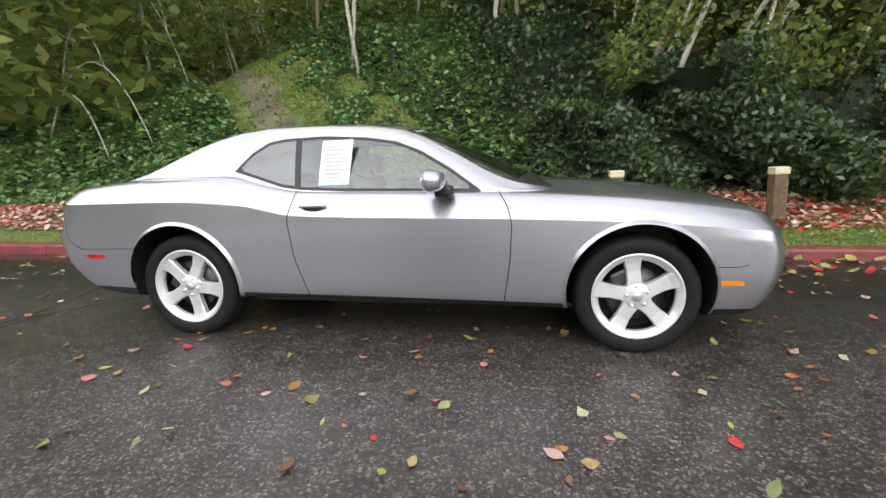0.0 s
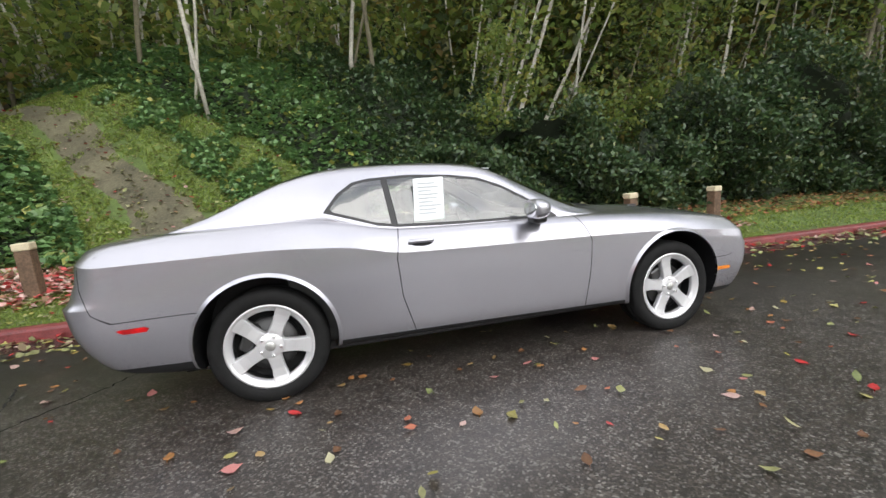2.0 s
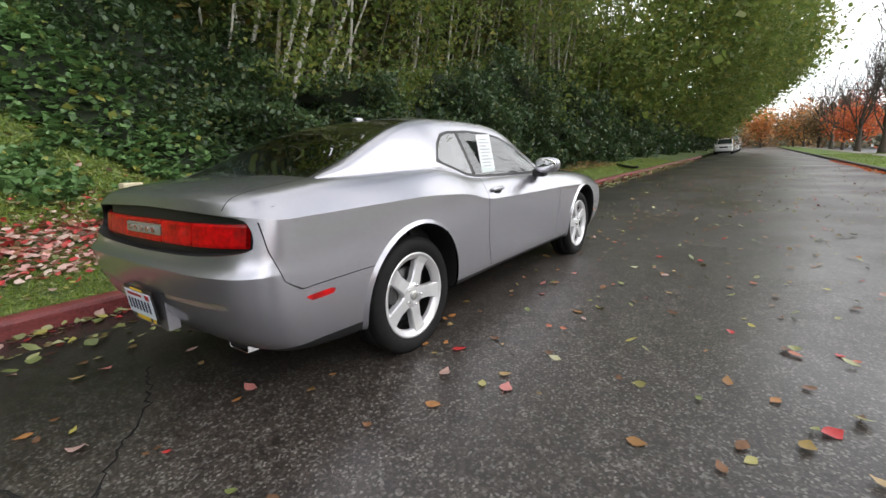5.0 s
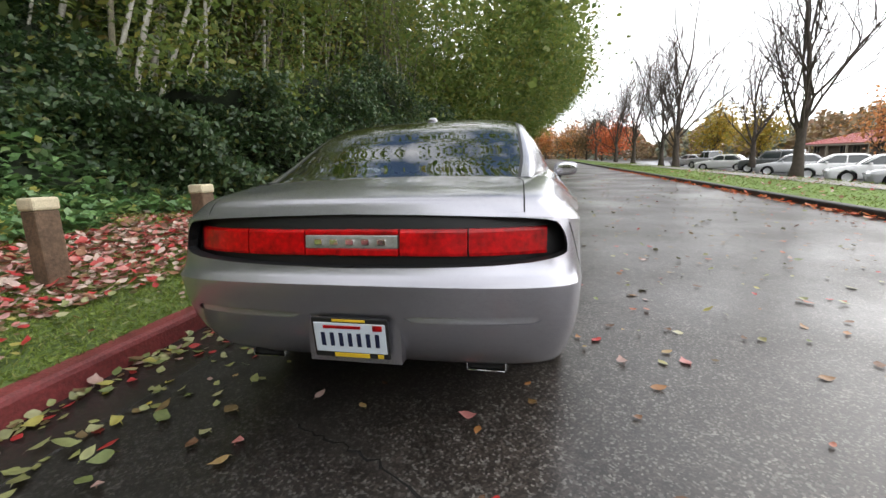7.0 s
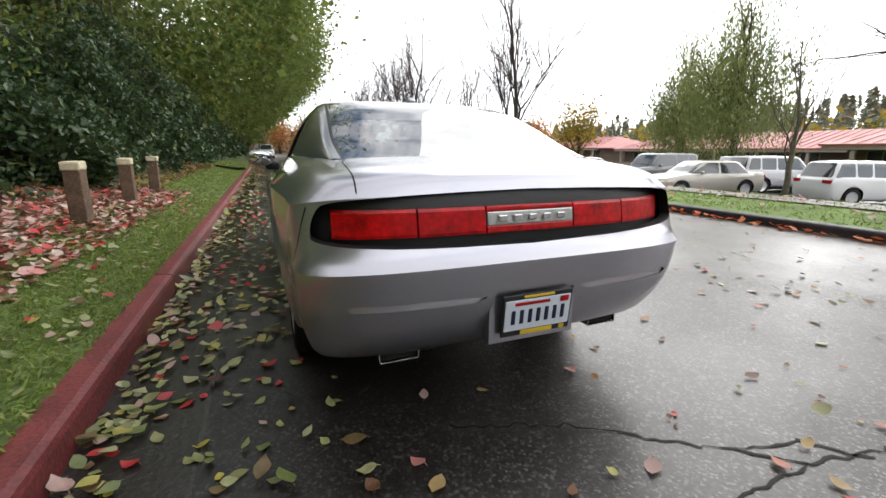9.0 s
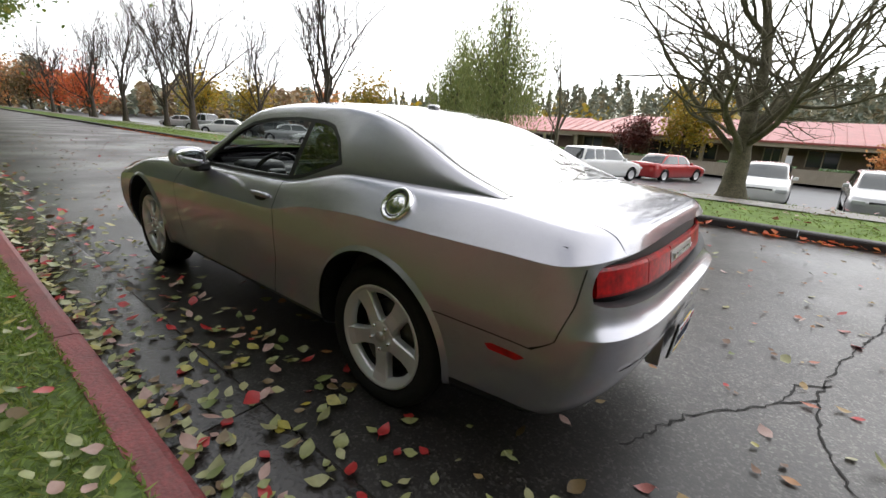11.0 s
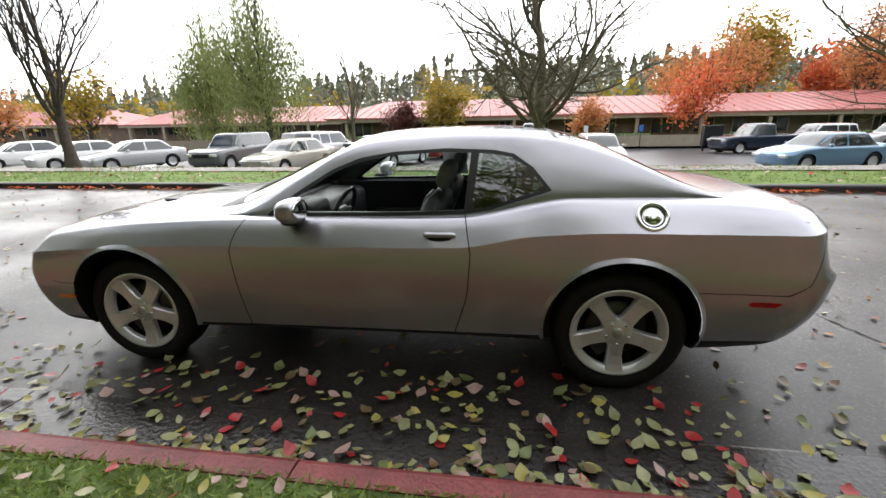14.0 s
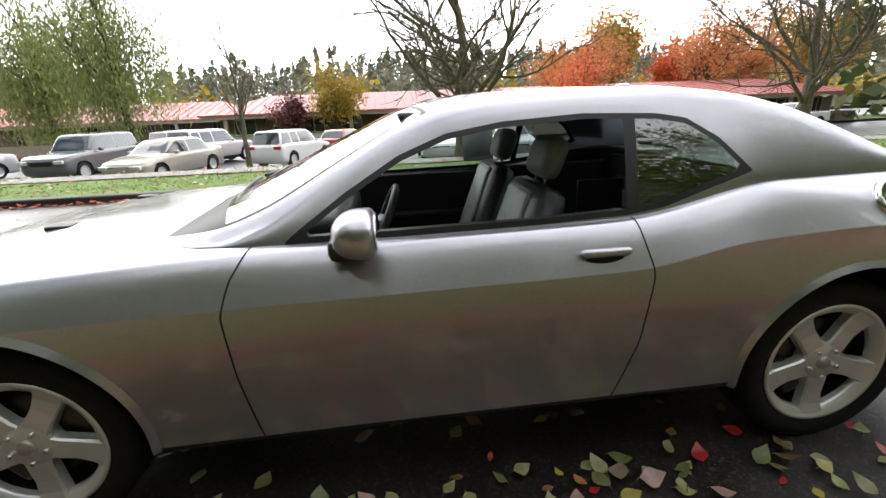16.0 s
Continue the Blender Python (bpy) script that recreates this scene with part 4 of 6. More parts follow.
litter("gutter_leaves", rng.uniform(-5.5, 3.5, n), np.where(rng.random(n) < 0.5, 1.7 - np.abs(rng.normal(0, 0.1, n)), 1.2 + rng.normal(0, 0.22, n)), np.full(n, 0.0), rng.uniform(0.045, 0.1, n), LEAF_MATS["litter_pale"], "pale wet leaves beside the parked coupe")
n = 850
litter("road_leaves", rng.uniform(-9, 26, n), rng.uniform(-6, 1.0, n), np.zeros(n), rng.uniform(0.035, 0.085, n), LEAF_MATS["litter_pale"], "scattered fallen leaves on the asphalt")
n = 1250
litter("road_leaves", rng.uniform(-9, 20, n), rng.uniform(-6, 1.0, n), np.zeros(n), rng.uniform(0.03, 0.085, n), LEAF_MATS["litter_brown"], "small brown leaves stuck to the wet asphalt", tilt=0.1)
n = 16000
x, y = rng.uniform(-10, 6.5, n), 2.45 + np.abs(rng.normal(1.25, 0.8, n))
litter("red_leaf_carpet", x, y, ground_height(x, y) + 0.01, rng.uniform(0.055, 0.11, n), LEAF_MATS["litter_red"], "thick carpet of red and pink fallen leaves")
n = 3200
x, y = rng.uniform(3.5, 20, n), rng.uniform(3.1, 4.9, n)
litter("shrub_leaves", x, y, ground_height(x, y) + 0.02, rng.uniform(0.06, 0.11, n), LEAF_MATS["litter_brown"], "brown and rust leaves under the shrubs")
n = 950
x, y = rng.uniform(-6, 6, n), rng.uniform(1.9, 3.0, n)
litter("verge_leaves", x, y, ground_height(x, y) + 0.025, rng.uniform(0.04, 0.08, n), LEAF_MATS["litter_pale"], "leaves lying in the verge grass")
n = 900
x = rng.uniform(-20, 30, n)
litter("far_kerb_leaves", x, FAR_Y + np.abs(rng.normal(0, 0.13, n)), np.zeros(n), rng.uniform(0.08, 0.14, n), LEAF_MATS["red"], "red leaves drifted against the far kerb")
n = 500
x, y = rng.uniform(-20, 20, n), rng.uniform(-9.6, FAR_Y - 0.2, n)
litter("strip_leaves", x, y, np.full(n, 0.15), rng.uniform(0.08, 0.13, n), LEAF_MATS["litter_red"], "red leaves on the grass strip")


# bare arching stems over the bank
for k, (x0, y0, x1, y1, top) in enumerate(((-13.5, 8.0, -8.2, 6.6, 3.4), (-14, 9, -9.6, 7.2, 4.4), (-12.5, 7.2, -9.0, 6.0, 2.6), (-15, 10, -8.8, 9.0, 5.6))):
    z0, z1 = float(ground_height(x0, y0)), float(ground_height(x1, y1))
    path = [((1 - t) * x0 + t * x1, (1 - t) * y0 + t * y1, (1 - t) * z0 + t * z1 + top * 4 * t * (1 - t) * (0.55 + 0.45 * t)) for t in np.linspace(0, 1, 14)]
    st = thing("arching_branch", "bare pale arching branch over the brambles", "branch", "bare arching branches", at=pose(0, 0, 0))
    mesh_object("stem", *tube(path, np.linspace(0.04, 0.01, 14), 6), M_BIRCH, st)

n = 6500
x, y = rng.uniform(-10, 1.5, n), rng.uniform(4.3, 15, n)
ok = (trail_gap(x, y) < 2.6) & (rng.uniform(0, 1, n) < np.clip(1.1 - (y - 4.5) / 9, 0.2, 1))
x, y = x[ok], y[ok]
litter("trail_leaves", x, y, ground_height(x, y) + 0.04, rng.uniform(0.06, 0.12, len(x)), LEAF_MATS["litter_pale"], "yellowed leaves strewn on the footpath")


# ---- the coupe ----
coupe = thing("coupe", "silver metallic two-door muscle coupe parked beside the red kerb", "car", at=pose(0, 0, 0.008))


def control_line(width, height, rear, front, exponent=1.65, reach=0.33, tail_exponent=4.0, tail_reach=0.32):
    """A line round half the car: from the middle of the tail, along the side, to the middle of the nose."""
    xr, xf = rear + tail_reach, front - reach
    a = np.linspace(0, math.pi / 2, 19)
    ends_x, ends_y = np.cos(a) ** (2 / exponent), np.sin(a) ** (2 / exponent)
    tail_x_, tail_y_ = np.cos(a) ** (2 / tail_exponent), np.sin(a) ** (2 / tail_exponent)
    xs = np.concatenate([xr - tail_reach * tail_x_, np.linspace(xr, xf, 151)[1:-1], xf + reach * ends_x[::-1]])
    ys = np.concatenate([interp(xr, width) * tail_y_, interp(np.linspace(xr, xf, 151)[1:-1], width), interp(xf, width) * ends_y[::-1]])
    return np.stack([xs, ys, interp(xs, height)], axis=1)


# each line: half width along x, height along x, where it ends at the tail and at the nose
LINES = [
    control_line([(0, 0.72)], [(-2.4, 0.32), (-1.9, 0.235), (0, 0.25), (1.9, 0.21), (2.3, 0.26)], -2.30, 2.31),
    control_line([(-2.2, 0.78), (-1.5, 0.87), (1.5, 0.87), (2.1, 0.82)], [(-2.45, 0.31), (-2.0, 0.245), (-1.0, 0.275), (1.0, 0.25), (1.9, 0.215), (2.4, 0.25)], -2.39, 2.37),
    control_line([(-2.2, 0.845), (-1.5, 0.90), (1.5, 0.90), (2.1, 0.87)], [(-2.5, 0.345), (-2.0, 0.295), (0, 0.31), (1.9, 0.28), (2.4, 0.32)], -2.46, 2.43),
    control_line([(-2.2, 0.895), (-1.5, 0.925), (0, 0.915), (1.5, 0.93), (2.1, 0.918)], [(-2.5, 0.50), (0, 0.48), (2.4, 0.45)], -2.56, 2.47),
    control_line([(-2.2, 0.905), (-1.5, 0.94), (0, 0.928), (1.5, 0.945), (2.1, 0.925)], [(-2.6, 0.675), (-2.0, 0.66), (0, 0.62), (2.4, 0.58)], -2.59, 2.48),
    control_line([(-2.2, 0.905), (-1.5, 0.943), (0, 0.934), (1.5, 0.948), (2.1, 0.926)], [(-2.6, 0.70), (-2.0, 0.69), (0, 0.68), (2.4, 0.62)], -2.592, 2.47),
    control_line([(-2.2, 0.902), (-1.5, 0.945), (0, 0.938), (1.5, 0.95), (2.1, 0.924)], [(-2.6, 0.735), (-2.0, 0.75), (0, 0.735), (2.4, 0.67)], -2.545, 2.45, tail_exponent=4.6, tail_reach=0.36),
    control_line([(-2.2, 0.897), (-1.5, 0.944), (-0.6, 0.943), (0, 0.94), (1.5, 0.947), (2.1, 0.918)],
                 [(-2.5, 0.85), (-2.2, 0.875), (-1.5, 0.885), (-1.0, 0.865), (-0.6, 0.795), (0, 0.785), (0.7, 0.78), (1.4, 0.76), (2.1, 0.705), (2.4, 0.69)], -2.515, 2.45, tail_exponent=4.6, tail_reach=0.36),
    control_line([(-2.2, 0.895), (-1.5, 0.943), (-0.6, 0.943), (0, 0.94), (1.5, 0.945), (2.1, 0.912)],
                 [(-2.5, 0.955), (-2.3, 0.92), (-1.5, 0.93), (-1.0, 0.905), (-0.6, 0.835), (0, 0.82), (0.7, 0.81), (1.4, 0.79), (2.1, 0.735), (2.4, 0.71)], -2.495, 2.44, tail_exponent=4.6, tail_reach=0.36),
    control_line([(-2.3, 0.80), (-1.8, 0.82), (-1.2, 0.855), (-0.6, 0.868), (0, 0.865), (1.0, 0.87), (1.6, 0.865), (2.1, 0.83)],
                 [(-2.5, 0.99), (-2.3, 1.01), (-1.8, 1.045), (-1.2, 1.05), (-0.6, 0.965), (0, 0.95), (0.7, 0.935), (1.4, 0.905), (2.1, 0.815), (2.4, 0.745)], -2.48, 2.4, tail_exponent=4.6, tail_reach=0.36),
    control_line([(-2.3, 0.75), (-1.8, 0.755), (-1.2, 0.80), (-0.6, 0.825), (0, 0.825), (1.0, 0.82), (1.6, 0.81), (2.1, 0.79)],
                 [(-2.5, 1.0), (-2.3, 1.03), (-1.8, 1.075), (-1.2, 1.085), (-0.6, 0.985), (0, 0.97), (0.7, 0.96), (1.4, 0.925), (2.1, 0.835), (2.4, 0.755)], -2.475, 2.39, tail_exponent=4.6, tail_reach=0.36),
    control_line([(-2.3, 0.66), (-1.8, 0.66), (0, 0.74), (1.0, 0.72), (2.1, 0.70)],
                 [(-2.5, 1.005), (-2.4, 1.03), (-1.8, 1.08), (-1.2, 1.085), (-0.6, 0.98), (0, 0.97), (0.7, 0.965), (1.4, 0.94), (2.1, 0.85), (2.4, 0.765)], -2.47, 2.37, tail_exponent=4.6, tail_reach=0.36),
    control_line([(-2.3, 0.42), (0, 0.45), (1.0, 0.40), (2.1, 0.42)],
                 [(-2.48, 1.02), (-2.35, 1.05), (-1.8, 1.085), (-1.2, 1.08), (-0.6, 0.98), (0, 0.97), (0.7, 0.99), (1.0, 1.0), (1.4, 0.98), (1.9, 0.915), (2.2, 0.85), (2.4, 0.78)], -2.45, 2.33, tail_exponent=4.6, tail_reach=0.36),
    control_line([(-2.3, 0.2), (0, 0.2), (2.1, 0.2)],
                 [(-2.48, 1.03), (-2.3, 1.06), (-1.8, 1.09), (-1.2, 1.08), (-0.6, 0.98), (0, 0.97), (0.7, 1.0), (1.0, 1.01), (1.4, 0.99), (1.9, 0.925), (2.2, 0.855), (2.4, 0.78)], -2.32, 2.23, tail_exponent=4.6, tail_reach=0.36),
    control_line([(0, 0.0)],
                 [(-2.48, 1.03), (-2.3, 1.06), (-1.8, 1.09), (-1.2, 1.08), (-0.6, 0.98), (0, 0.97), (0.7, 1.0), (1.0, 1.01), (1.4, 0.985), (1.9, 0.92), (2.2, 0.855), (2.4, 0.78)], -2.25, 2.13, tail_exponent=4.6, tail_reach=0.36),
]
# a line given twice makes a sharp crease: the bumper's edge and the line along the flanks
LINES = LINES[:6] + [LINES[5]] + LINES[6:9] + [LINES[8]] + LINES[9:]
skin = Skin(chaikin(np.stack(LINES), 2))

R_ARCH, HUB_Z = 0.405, 0.345
WHEEL_X = (-1.473, 1.473)


def arch(wx):
    return lambda p: np.where((p[:, 1] > 0.6) & (p[:, 2] < 0.92), np.hypot((p[:, 0] - wx) * 0.985, p[:, 2] - HUB_Z - 0.03) - R_ARCH, 1.0)


TAIL_PANEL = rounded([(-2.0, 0.752), (-2.0, 0.968), (0.76, 0.968), (0.845, 0.88), (0.835, 0.752)], 3)
DOOR = [(-0.615, 1.04), (-0.66, 0.80), (-0.64, 0.55), (-0.565, 0.30), (-0.565, 0.262), (0.695, 0.25), (0.735, 0.55), (0.745, 0.78), (0.72, 0.88), (0.62, 1.04)]


def side_only(f):
    return lambda p: np.where(p[:, 1] > 0.55, f(p), 1.0)


def panel(outline, tag, axes=(0, 2), half=0.003, keep=None, only=("body",), gap_where=None):
    """Cut a panel out of the skin, with a narrow dark gap round it."""
    inside = lambda p: np.where(keep(p), polygon_distance(p[:, list(axes)], outline), 1.0)
    skin.cut(lambda p: inside(p) - half, "gap_" + tag, only=only)
    skin.cut(lambda p: inside(p) + half, tag, only=("gap_" + tag,))
    home = only[0]
    skin.polys = [(q, (("gap" if gap_where is None or gap_where(np.mean([skin.v[i] for i in q], axis=0)) else home) if t == "gap_" + tag else t)) for q, t in skin.polys]


for wx in WHEEL_X:
    skin.cut(arch(wx), "arch")
    skin.cut(lambda p, wx=wx: np.where((p[:, 1] > 0.6) & (p[:, 2] < 0.93), np.hypot((p[:, 0] - wx) * 0.985, p[:, 2] - HUB_Z - 0.03) - R_ARCH - 0.022, 1.0), "lip", only=("body",))
skin.cut(lambda p: np.where(p[:, 0] < -2.41, polygon_distance(np.stack([np.abs(p[:, 1]), p[:, 2]], 1), TAIL_PANEL), 1.0), "tail_hole", only=("body",))
# the cabin's opening
skin.cut(lambda p: np.where(p[:, 2] > 0.9, np.maximum(np.maximum(p[:, 0] - 0.82, -1.30 - p[:, 0]), np.abs(p[:, 1]) - 0.735), 1.0), "cabin_hole", only=("body",))
# black sill under the doors
skin.cut(lambda p: np.where(np.abs(p[:, 0]) < 1.25, p[:, 2] - 0.305 + 0.012 * p[:, 0], 1.0), "sill", only=("body",))
# gaps round door, boot lid, bonnet and bumpers
panel(DOOR, "door", keep=lambda p: (p[:, 1] > 0.6), gap_where=lambda c: c[2] > 0.262 and c[2] < 1.0)
BOOT = [(-1.86, -0.9), (-1.86, 0.45), (-1.94, 0.62), (-2.10, 0.665), (-2.7, 0.69), (-2.7, -0.9)]
panel(BOOT, "boot_lid", axes=(0, 1), keep=lambda p: (p[:, 2] > 0.965) & (p[:, 0] < -1.5))
HOOD = [(0.93, -0.9), (0.93, 0.60), (0.98, 0.69), (1.3, 0.70), (2.0, 0.665), (2.26, 0.60), (2.26, -0.9)]
panel(HOOD, "bonnet", axes=(0, 1), keep=lambda p: (p[:, 2] > 0.72) & (p[:, 0] > 0.8))
REAR_CUT = [(-2.9, 0.935), (-2.405, 0.935), (-2.395, 0.80), (-2.35, 0.66), (-2.27, 0.605), (-1.86, 0.615), (-1.70, 0.60), (-1.70, 0.1), (-2.9, 0.1)]
panel(REAR_CUT, "rear_bumper", half=0.0025, keep=lambda p: p[:, 0] < -1.6, only=("body",), gap_where=lambda c: c[1] > 0.6 and c[0] > -2.44 and c[2] < 0.92)
FRONT_CUT = [(1.7, 0.53), (1.99, 0.535), (2.05, 0.56), (2.6, 0.60), (2.6, 0.0), (1.7, 0.0)]
panel(FRONT_CUT, "front_bumper", half=0.0025, keep=lambda p: p[:, 0] > 1.6, gap_where=lambda c: c[0] < 2.02)
skin.cut(lambda p: np.where(p[:, 0] < -1.2, p[:, 2] - 0.322, 1.0), "valance", only=("rear_bumper", "body"))
skin.cut(lambda p: np.where(p[:, 0] > 1.2, p[:, 2] - 0.275, 1.0), "chin", only=("front_bumper", "body"))
# side marker lamps, rear plate recess, bumper groove, fuel filler seat
MARK_R = [(-2.255, 0.535), (-2.25, 0.565), (-2.085, 0.57), (-2.075, 0.54)]
MARK_F = [(1.86, 0.425), (1.86, 0.455), (2.02, 0.452), (2.03, 0.425)]
skin.cut(side_only(lambda p: polygon_distance(p[:, [0, 2]], MARK_R)), "mark_rear", only=("rear_bumper",))
skin.cut(side_only(lambda p: polygon_distance(p[:, [0, 2]], MARK_F)), "mark_front", only=("front_bumper",))
RECESS = [(-0.1, 0.40), (-0.1, 0.575), (0.185, 0.575), (0.20, 0.40)]
skin.cut(lambda p: np.where(p[:, 0] < -2.4, polygon_distance(p[:, 1:], RECESS), 1.0), "recess", only=("rear_bumper",))
GROOVE = [(0.215, 0.545), (0.215, 0.572), (0.73, 0.582), (0.755, 0.57), (0.73, 0.552)]
skin.cut(lambda p: np.where(p[:, 0] < -2.3, polygon_distance(p[:, 1:], GROOVE), 1.0), "groove", only=("rear_bumper",))

def loose_pieces(vf):
    """The connected pieces of a mesh."""
    v, f = vf
    root = list(range(len(v)))

    def find(i):
        while root[i] != i:
            root[i] = root[root[i]]
            i = root[i]
        return i

    for q in f:
        for i in q[1:]:
            root[find(i)] = find(q[0])
    groups = {}
    for q in f:
        groups.setdefault(find(q[0]), []).append(q)
    out = []
    for fs in groups.values():
        ids = sorted({i for q in fs for i in q})
        at = {i: k for k, i in enumerate(ids)}
        out.append((np.array([v[i] for i in ids]), [tuple(at[i] for i in q) for q in fs]))
    return out


for name, tags, material, label, single in (
        ("body_side", ("body",), M_PAINT, "", False), ("valance", ("valance",), M_BLACK, "black lower rear valance", True), ("chin", ("chin",), M_BLACK, "black lower front lip", True),
        ("boot_lid", ("boot_lid",), M_PAINT, "", True), ("bonnet", ("bonnet",), M_PAINT, "", True),
        ("rear_bumper", ("rear_bumper",), M_PAINT, "", True), ("front_bumper", ("front_bumper",), M_PAINT, "", True),
        ("panel_gap", ("gap",), M_SEAM, "dark gap between panels", False), ("sill", ("sill",), M_BLACK, "black lower sill", False),
        ("door", ("door",), M_PAINT, "", False), ("rear_side_marker", ("mark_rear",), M_REDLENS, "red side marker lens", False),
        ("front_side_marker", ("mark_front",), M_AMBER, "amber side marker lens", False)):
    vf = skin.piece(tags)
    if name in ("body_side", "panel_gap"):
        for piece in loose_pieces(vf):
            named = name if name != "body_side" else "front_wing" if np.mean(piece[0][:, 0]) > 0 else "rear_quarter"
            mesh_object(named, *piece, material, coupe, label)
            mesh_object(named, *mirrored(piece), material, coupe, label)
    elif single:
        mesh_object(name, *both_sides(vf), material, coupe, label)
    else:
        mesh_object(name, *vf, material, coupe, label)
        mesh_object(name, *mirrored(vf), material, coupe, label)


def fore_or_aft(vf, sign):
    """The pieces of a mesh before or behind the middle of the car."""
    v, f = vf
    f = [q for q in f if sign * np.mean([v[i][0] for i in q]) > 0]
    used = sorted({i for q in f for i in q})
    at = {i: k for k, i in enumerate(used)}
    return np.array([v[i] for i in used]), [tuple(at[i] for i in q) for q in f]


for sign in (-1, 1):
    lv, lf = fore_or_aft(skin.piece(("lip",)), sign)
    off = np.hypot((lv[:, 0] - sign * 1.473) * 0.985, lv[:, 2] - HUB_Z - 0.03) - R_ARCH
    lv = lv + np.stack([0 * off, 0.016 * np.clip(1 - off / 0.022, 0, 1), 0 * off], 1)
    for vf in ((lv, lf), mirrored((lv, lf))):
        mesh_object("wheel_arch_lip", *vf, M_PAINT, coupe)
gv, gf = skin.piece(("groove",))
gv = gv + np.stack([0.015 * np.clip((gv[:, 2] - 0.545) / 0.03, 0, 1), 0 * gv[:, 1], 0 * gv[:, 2]], 1)
for vf in ((gv, gf), mirrored((gv, gf))):
    mesh_object("bumper_ledge", *vf, M_PAINT, coupe, "recessed ledge in the bumper")
# turned-in edges of the wheel arches, tail panel and plate recess
outer_tags = ("body", "lip", "door", "rear_bumper", "front_bumper", "sill", "gap", "mark_rear", "mark_front", "boot_lid", "bonnet", "groove", "valance", "chin")
lining = skin.rim(outer_tags, lambda q: np.array((q[0], 0.45, q[2])), lambda c: c[1] > 0.55 and 0.2 < c[2] < 0.9 and min(math.hypot(c[0] - w, c[2] - 0.375) for w in WHEEL_X) < 0.44)
for sign in (-1, 1):
    for vf in (fore_or_aft(lining, sign), mirrored(fore_or_aft(lining, sign))):
        mesh_object("wheel_well", *vf, M_BLACK, coupe, "black wheel well lining")
well = bmesh.new()
for wx in WHEEL_X:
    for s in (-1, 1):
        box(well, wx - 0.5, wx + 0.5, s * 0.44, s * 0.46, 0.2, 0.9)
box(well, -2.0, 2.1, -0.7, 0.7, 0.2, 0.24, 0.01)
part("underbody", well, M_BLACK, coupe, "black underbody")
mesh_object("tail_panel_surround", *both_sides(skin.rim(outer_tags, lambda q: np.array((q[0] + 0.05, q[1] * 0.99, 0.86 + (q[2] - 0.86) * 0.96)),
            lambda c: c[0] < -2.3 and 0.73 < c[2] < 1.0 and c[1] > 0.004)), M_BLACK, coupe, "black tail panel surround")


def tail_x(y, inset):
    return -2.545 + inset + 0.14 * (np.abs(y) / 0.83) ** 4


def tail_strip(y0, y1, z0, z1, inset, n=24, depth=0.02, lean=0.16, corner=0.012):
    """A curved slab in the tail panel, leaning forward at its top."""
    out = rounded([(y0, z0), (y0, z1), (y1, z1), (y1, z0)], 0)
    ys = np.linspace(y0, y1, n)
    rows = []
    for z, o in ((z0, depth), (z0, corner * 0.4), (z0 + corner, 0), (z1 - corner, 0), (z1, corner * 0.4), (z1, depth)):
        rows.append(np.stack([tail_x(ys, inset) + o + (z - 0.86) * lean, ys, np.full(n, z)], 1))
    g = np.stack(rows)
    m = g.shape[1]
    fs = [(i * m + j, i * m + j + 1, (i + 1) * m + j + 1, (i + 1) * m + j) for i in range(len(rows) - 1) for j in range(m - 1)]
    fs += [tuple(i * m for i in range(len(rows))), tuple(i * m + m - 1 for i in reversed(range(len(rows))))]
    return g.reshape(-1, 3), fs


mesh_object("tail_panel", *tail_strip(-0.835, 0.835, 0.745, 0.975, 0.055, 40), M_BLACK, coupe, "black full-width tail panel")
for y0, y1 in ((0.475, 0.765), (0.205, 0.468), (-0.468, -0.205), (-0.765, -0.475)):
    mesh_object("tail_lamp", *tail_strip(y0, y1, 0.803, 0.905, 0.03, 14), M_REDLENS, coupe, "red tail lamp lens", smooth=False)
for z0, z1 in ((0.803, 0.832), (0.884, 0.905)):
    mesh_object("tail_lamp", *tail_strip(-0.198, 0.198, z0, z1, 0.03, 14, corner=0.006), M_REDLENS, coupe, "red tail lamp lens", smooth=False)
mesh_object("badge_plate", *tail_strip(-0.196, 0.196, 0.833, 0.883, 0.028, 14, corner=0.004), M_SILVERPLATE, coupe, "brushed silver badge plate", smooth=False)
for k in range(5):
    marks = bmesh.new()
    box(marks, -2.527, -2.519, 0.135 - 0.067 * k - 0.018, 0.135 - 0.067 * k + 0.018, 0.846, 0.870, 0.003)
    part("badge_relief", marks, M_CHROME, coupe, "raised chrome marks")
mesh_object("reversing_seat", *both_sides(skin.rim(("rear_bumper", "groove"), lambda q: np.array((q[0] + 0.03, q[1], q[2])),
            lambda c: c[0] < -2.45 and 0.38 < c[2] < 0.59 and 0.004 < abs(c[1]) < 0.215)), M_PAINT, coupe, "plate recess edge")
rec = bmesh.new()
box(rec, -2.555, -2.50, -0.2, 0.2, 0.36, 0.59)
part("plate_recess", rec, M_PAINT, coupe, "recess behind the plate")
# licence plate with frame, bars for the writing
pl = pose(-2.585, 0, 0.478, 0, -6, 0)
fr_bm = bmesh.new()
box(fr_bm, -0.004, 0.006, -0.162, 0.162, -0.088, 0.088, 0.004, pl)
plate_frame = part("licence_plate_frame", fr_bm, M_PLATEFRAME, coupe, "black dealer plate frame")
pb = bmesh.new()
box(pb, -0.008, 0.0, -0.152, 0.152, -0.062, 0.068, 0.002, pl)
part("licence_plate", pb, M_PLATE, plate_frame, "white and pale blue plate")
bars = bmesh.new()
for k in range(7):
    y = 0.115 - 0.0385 * k
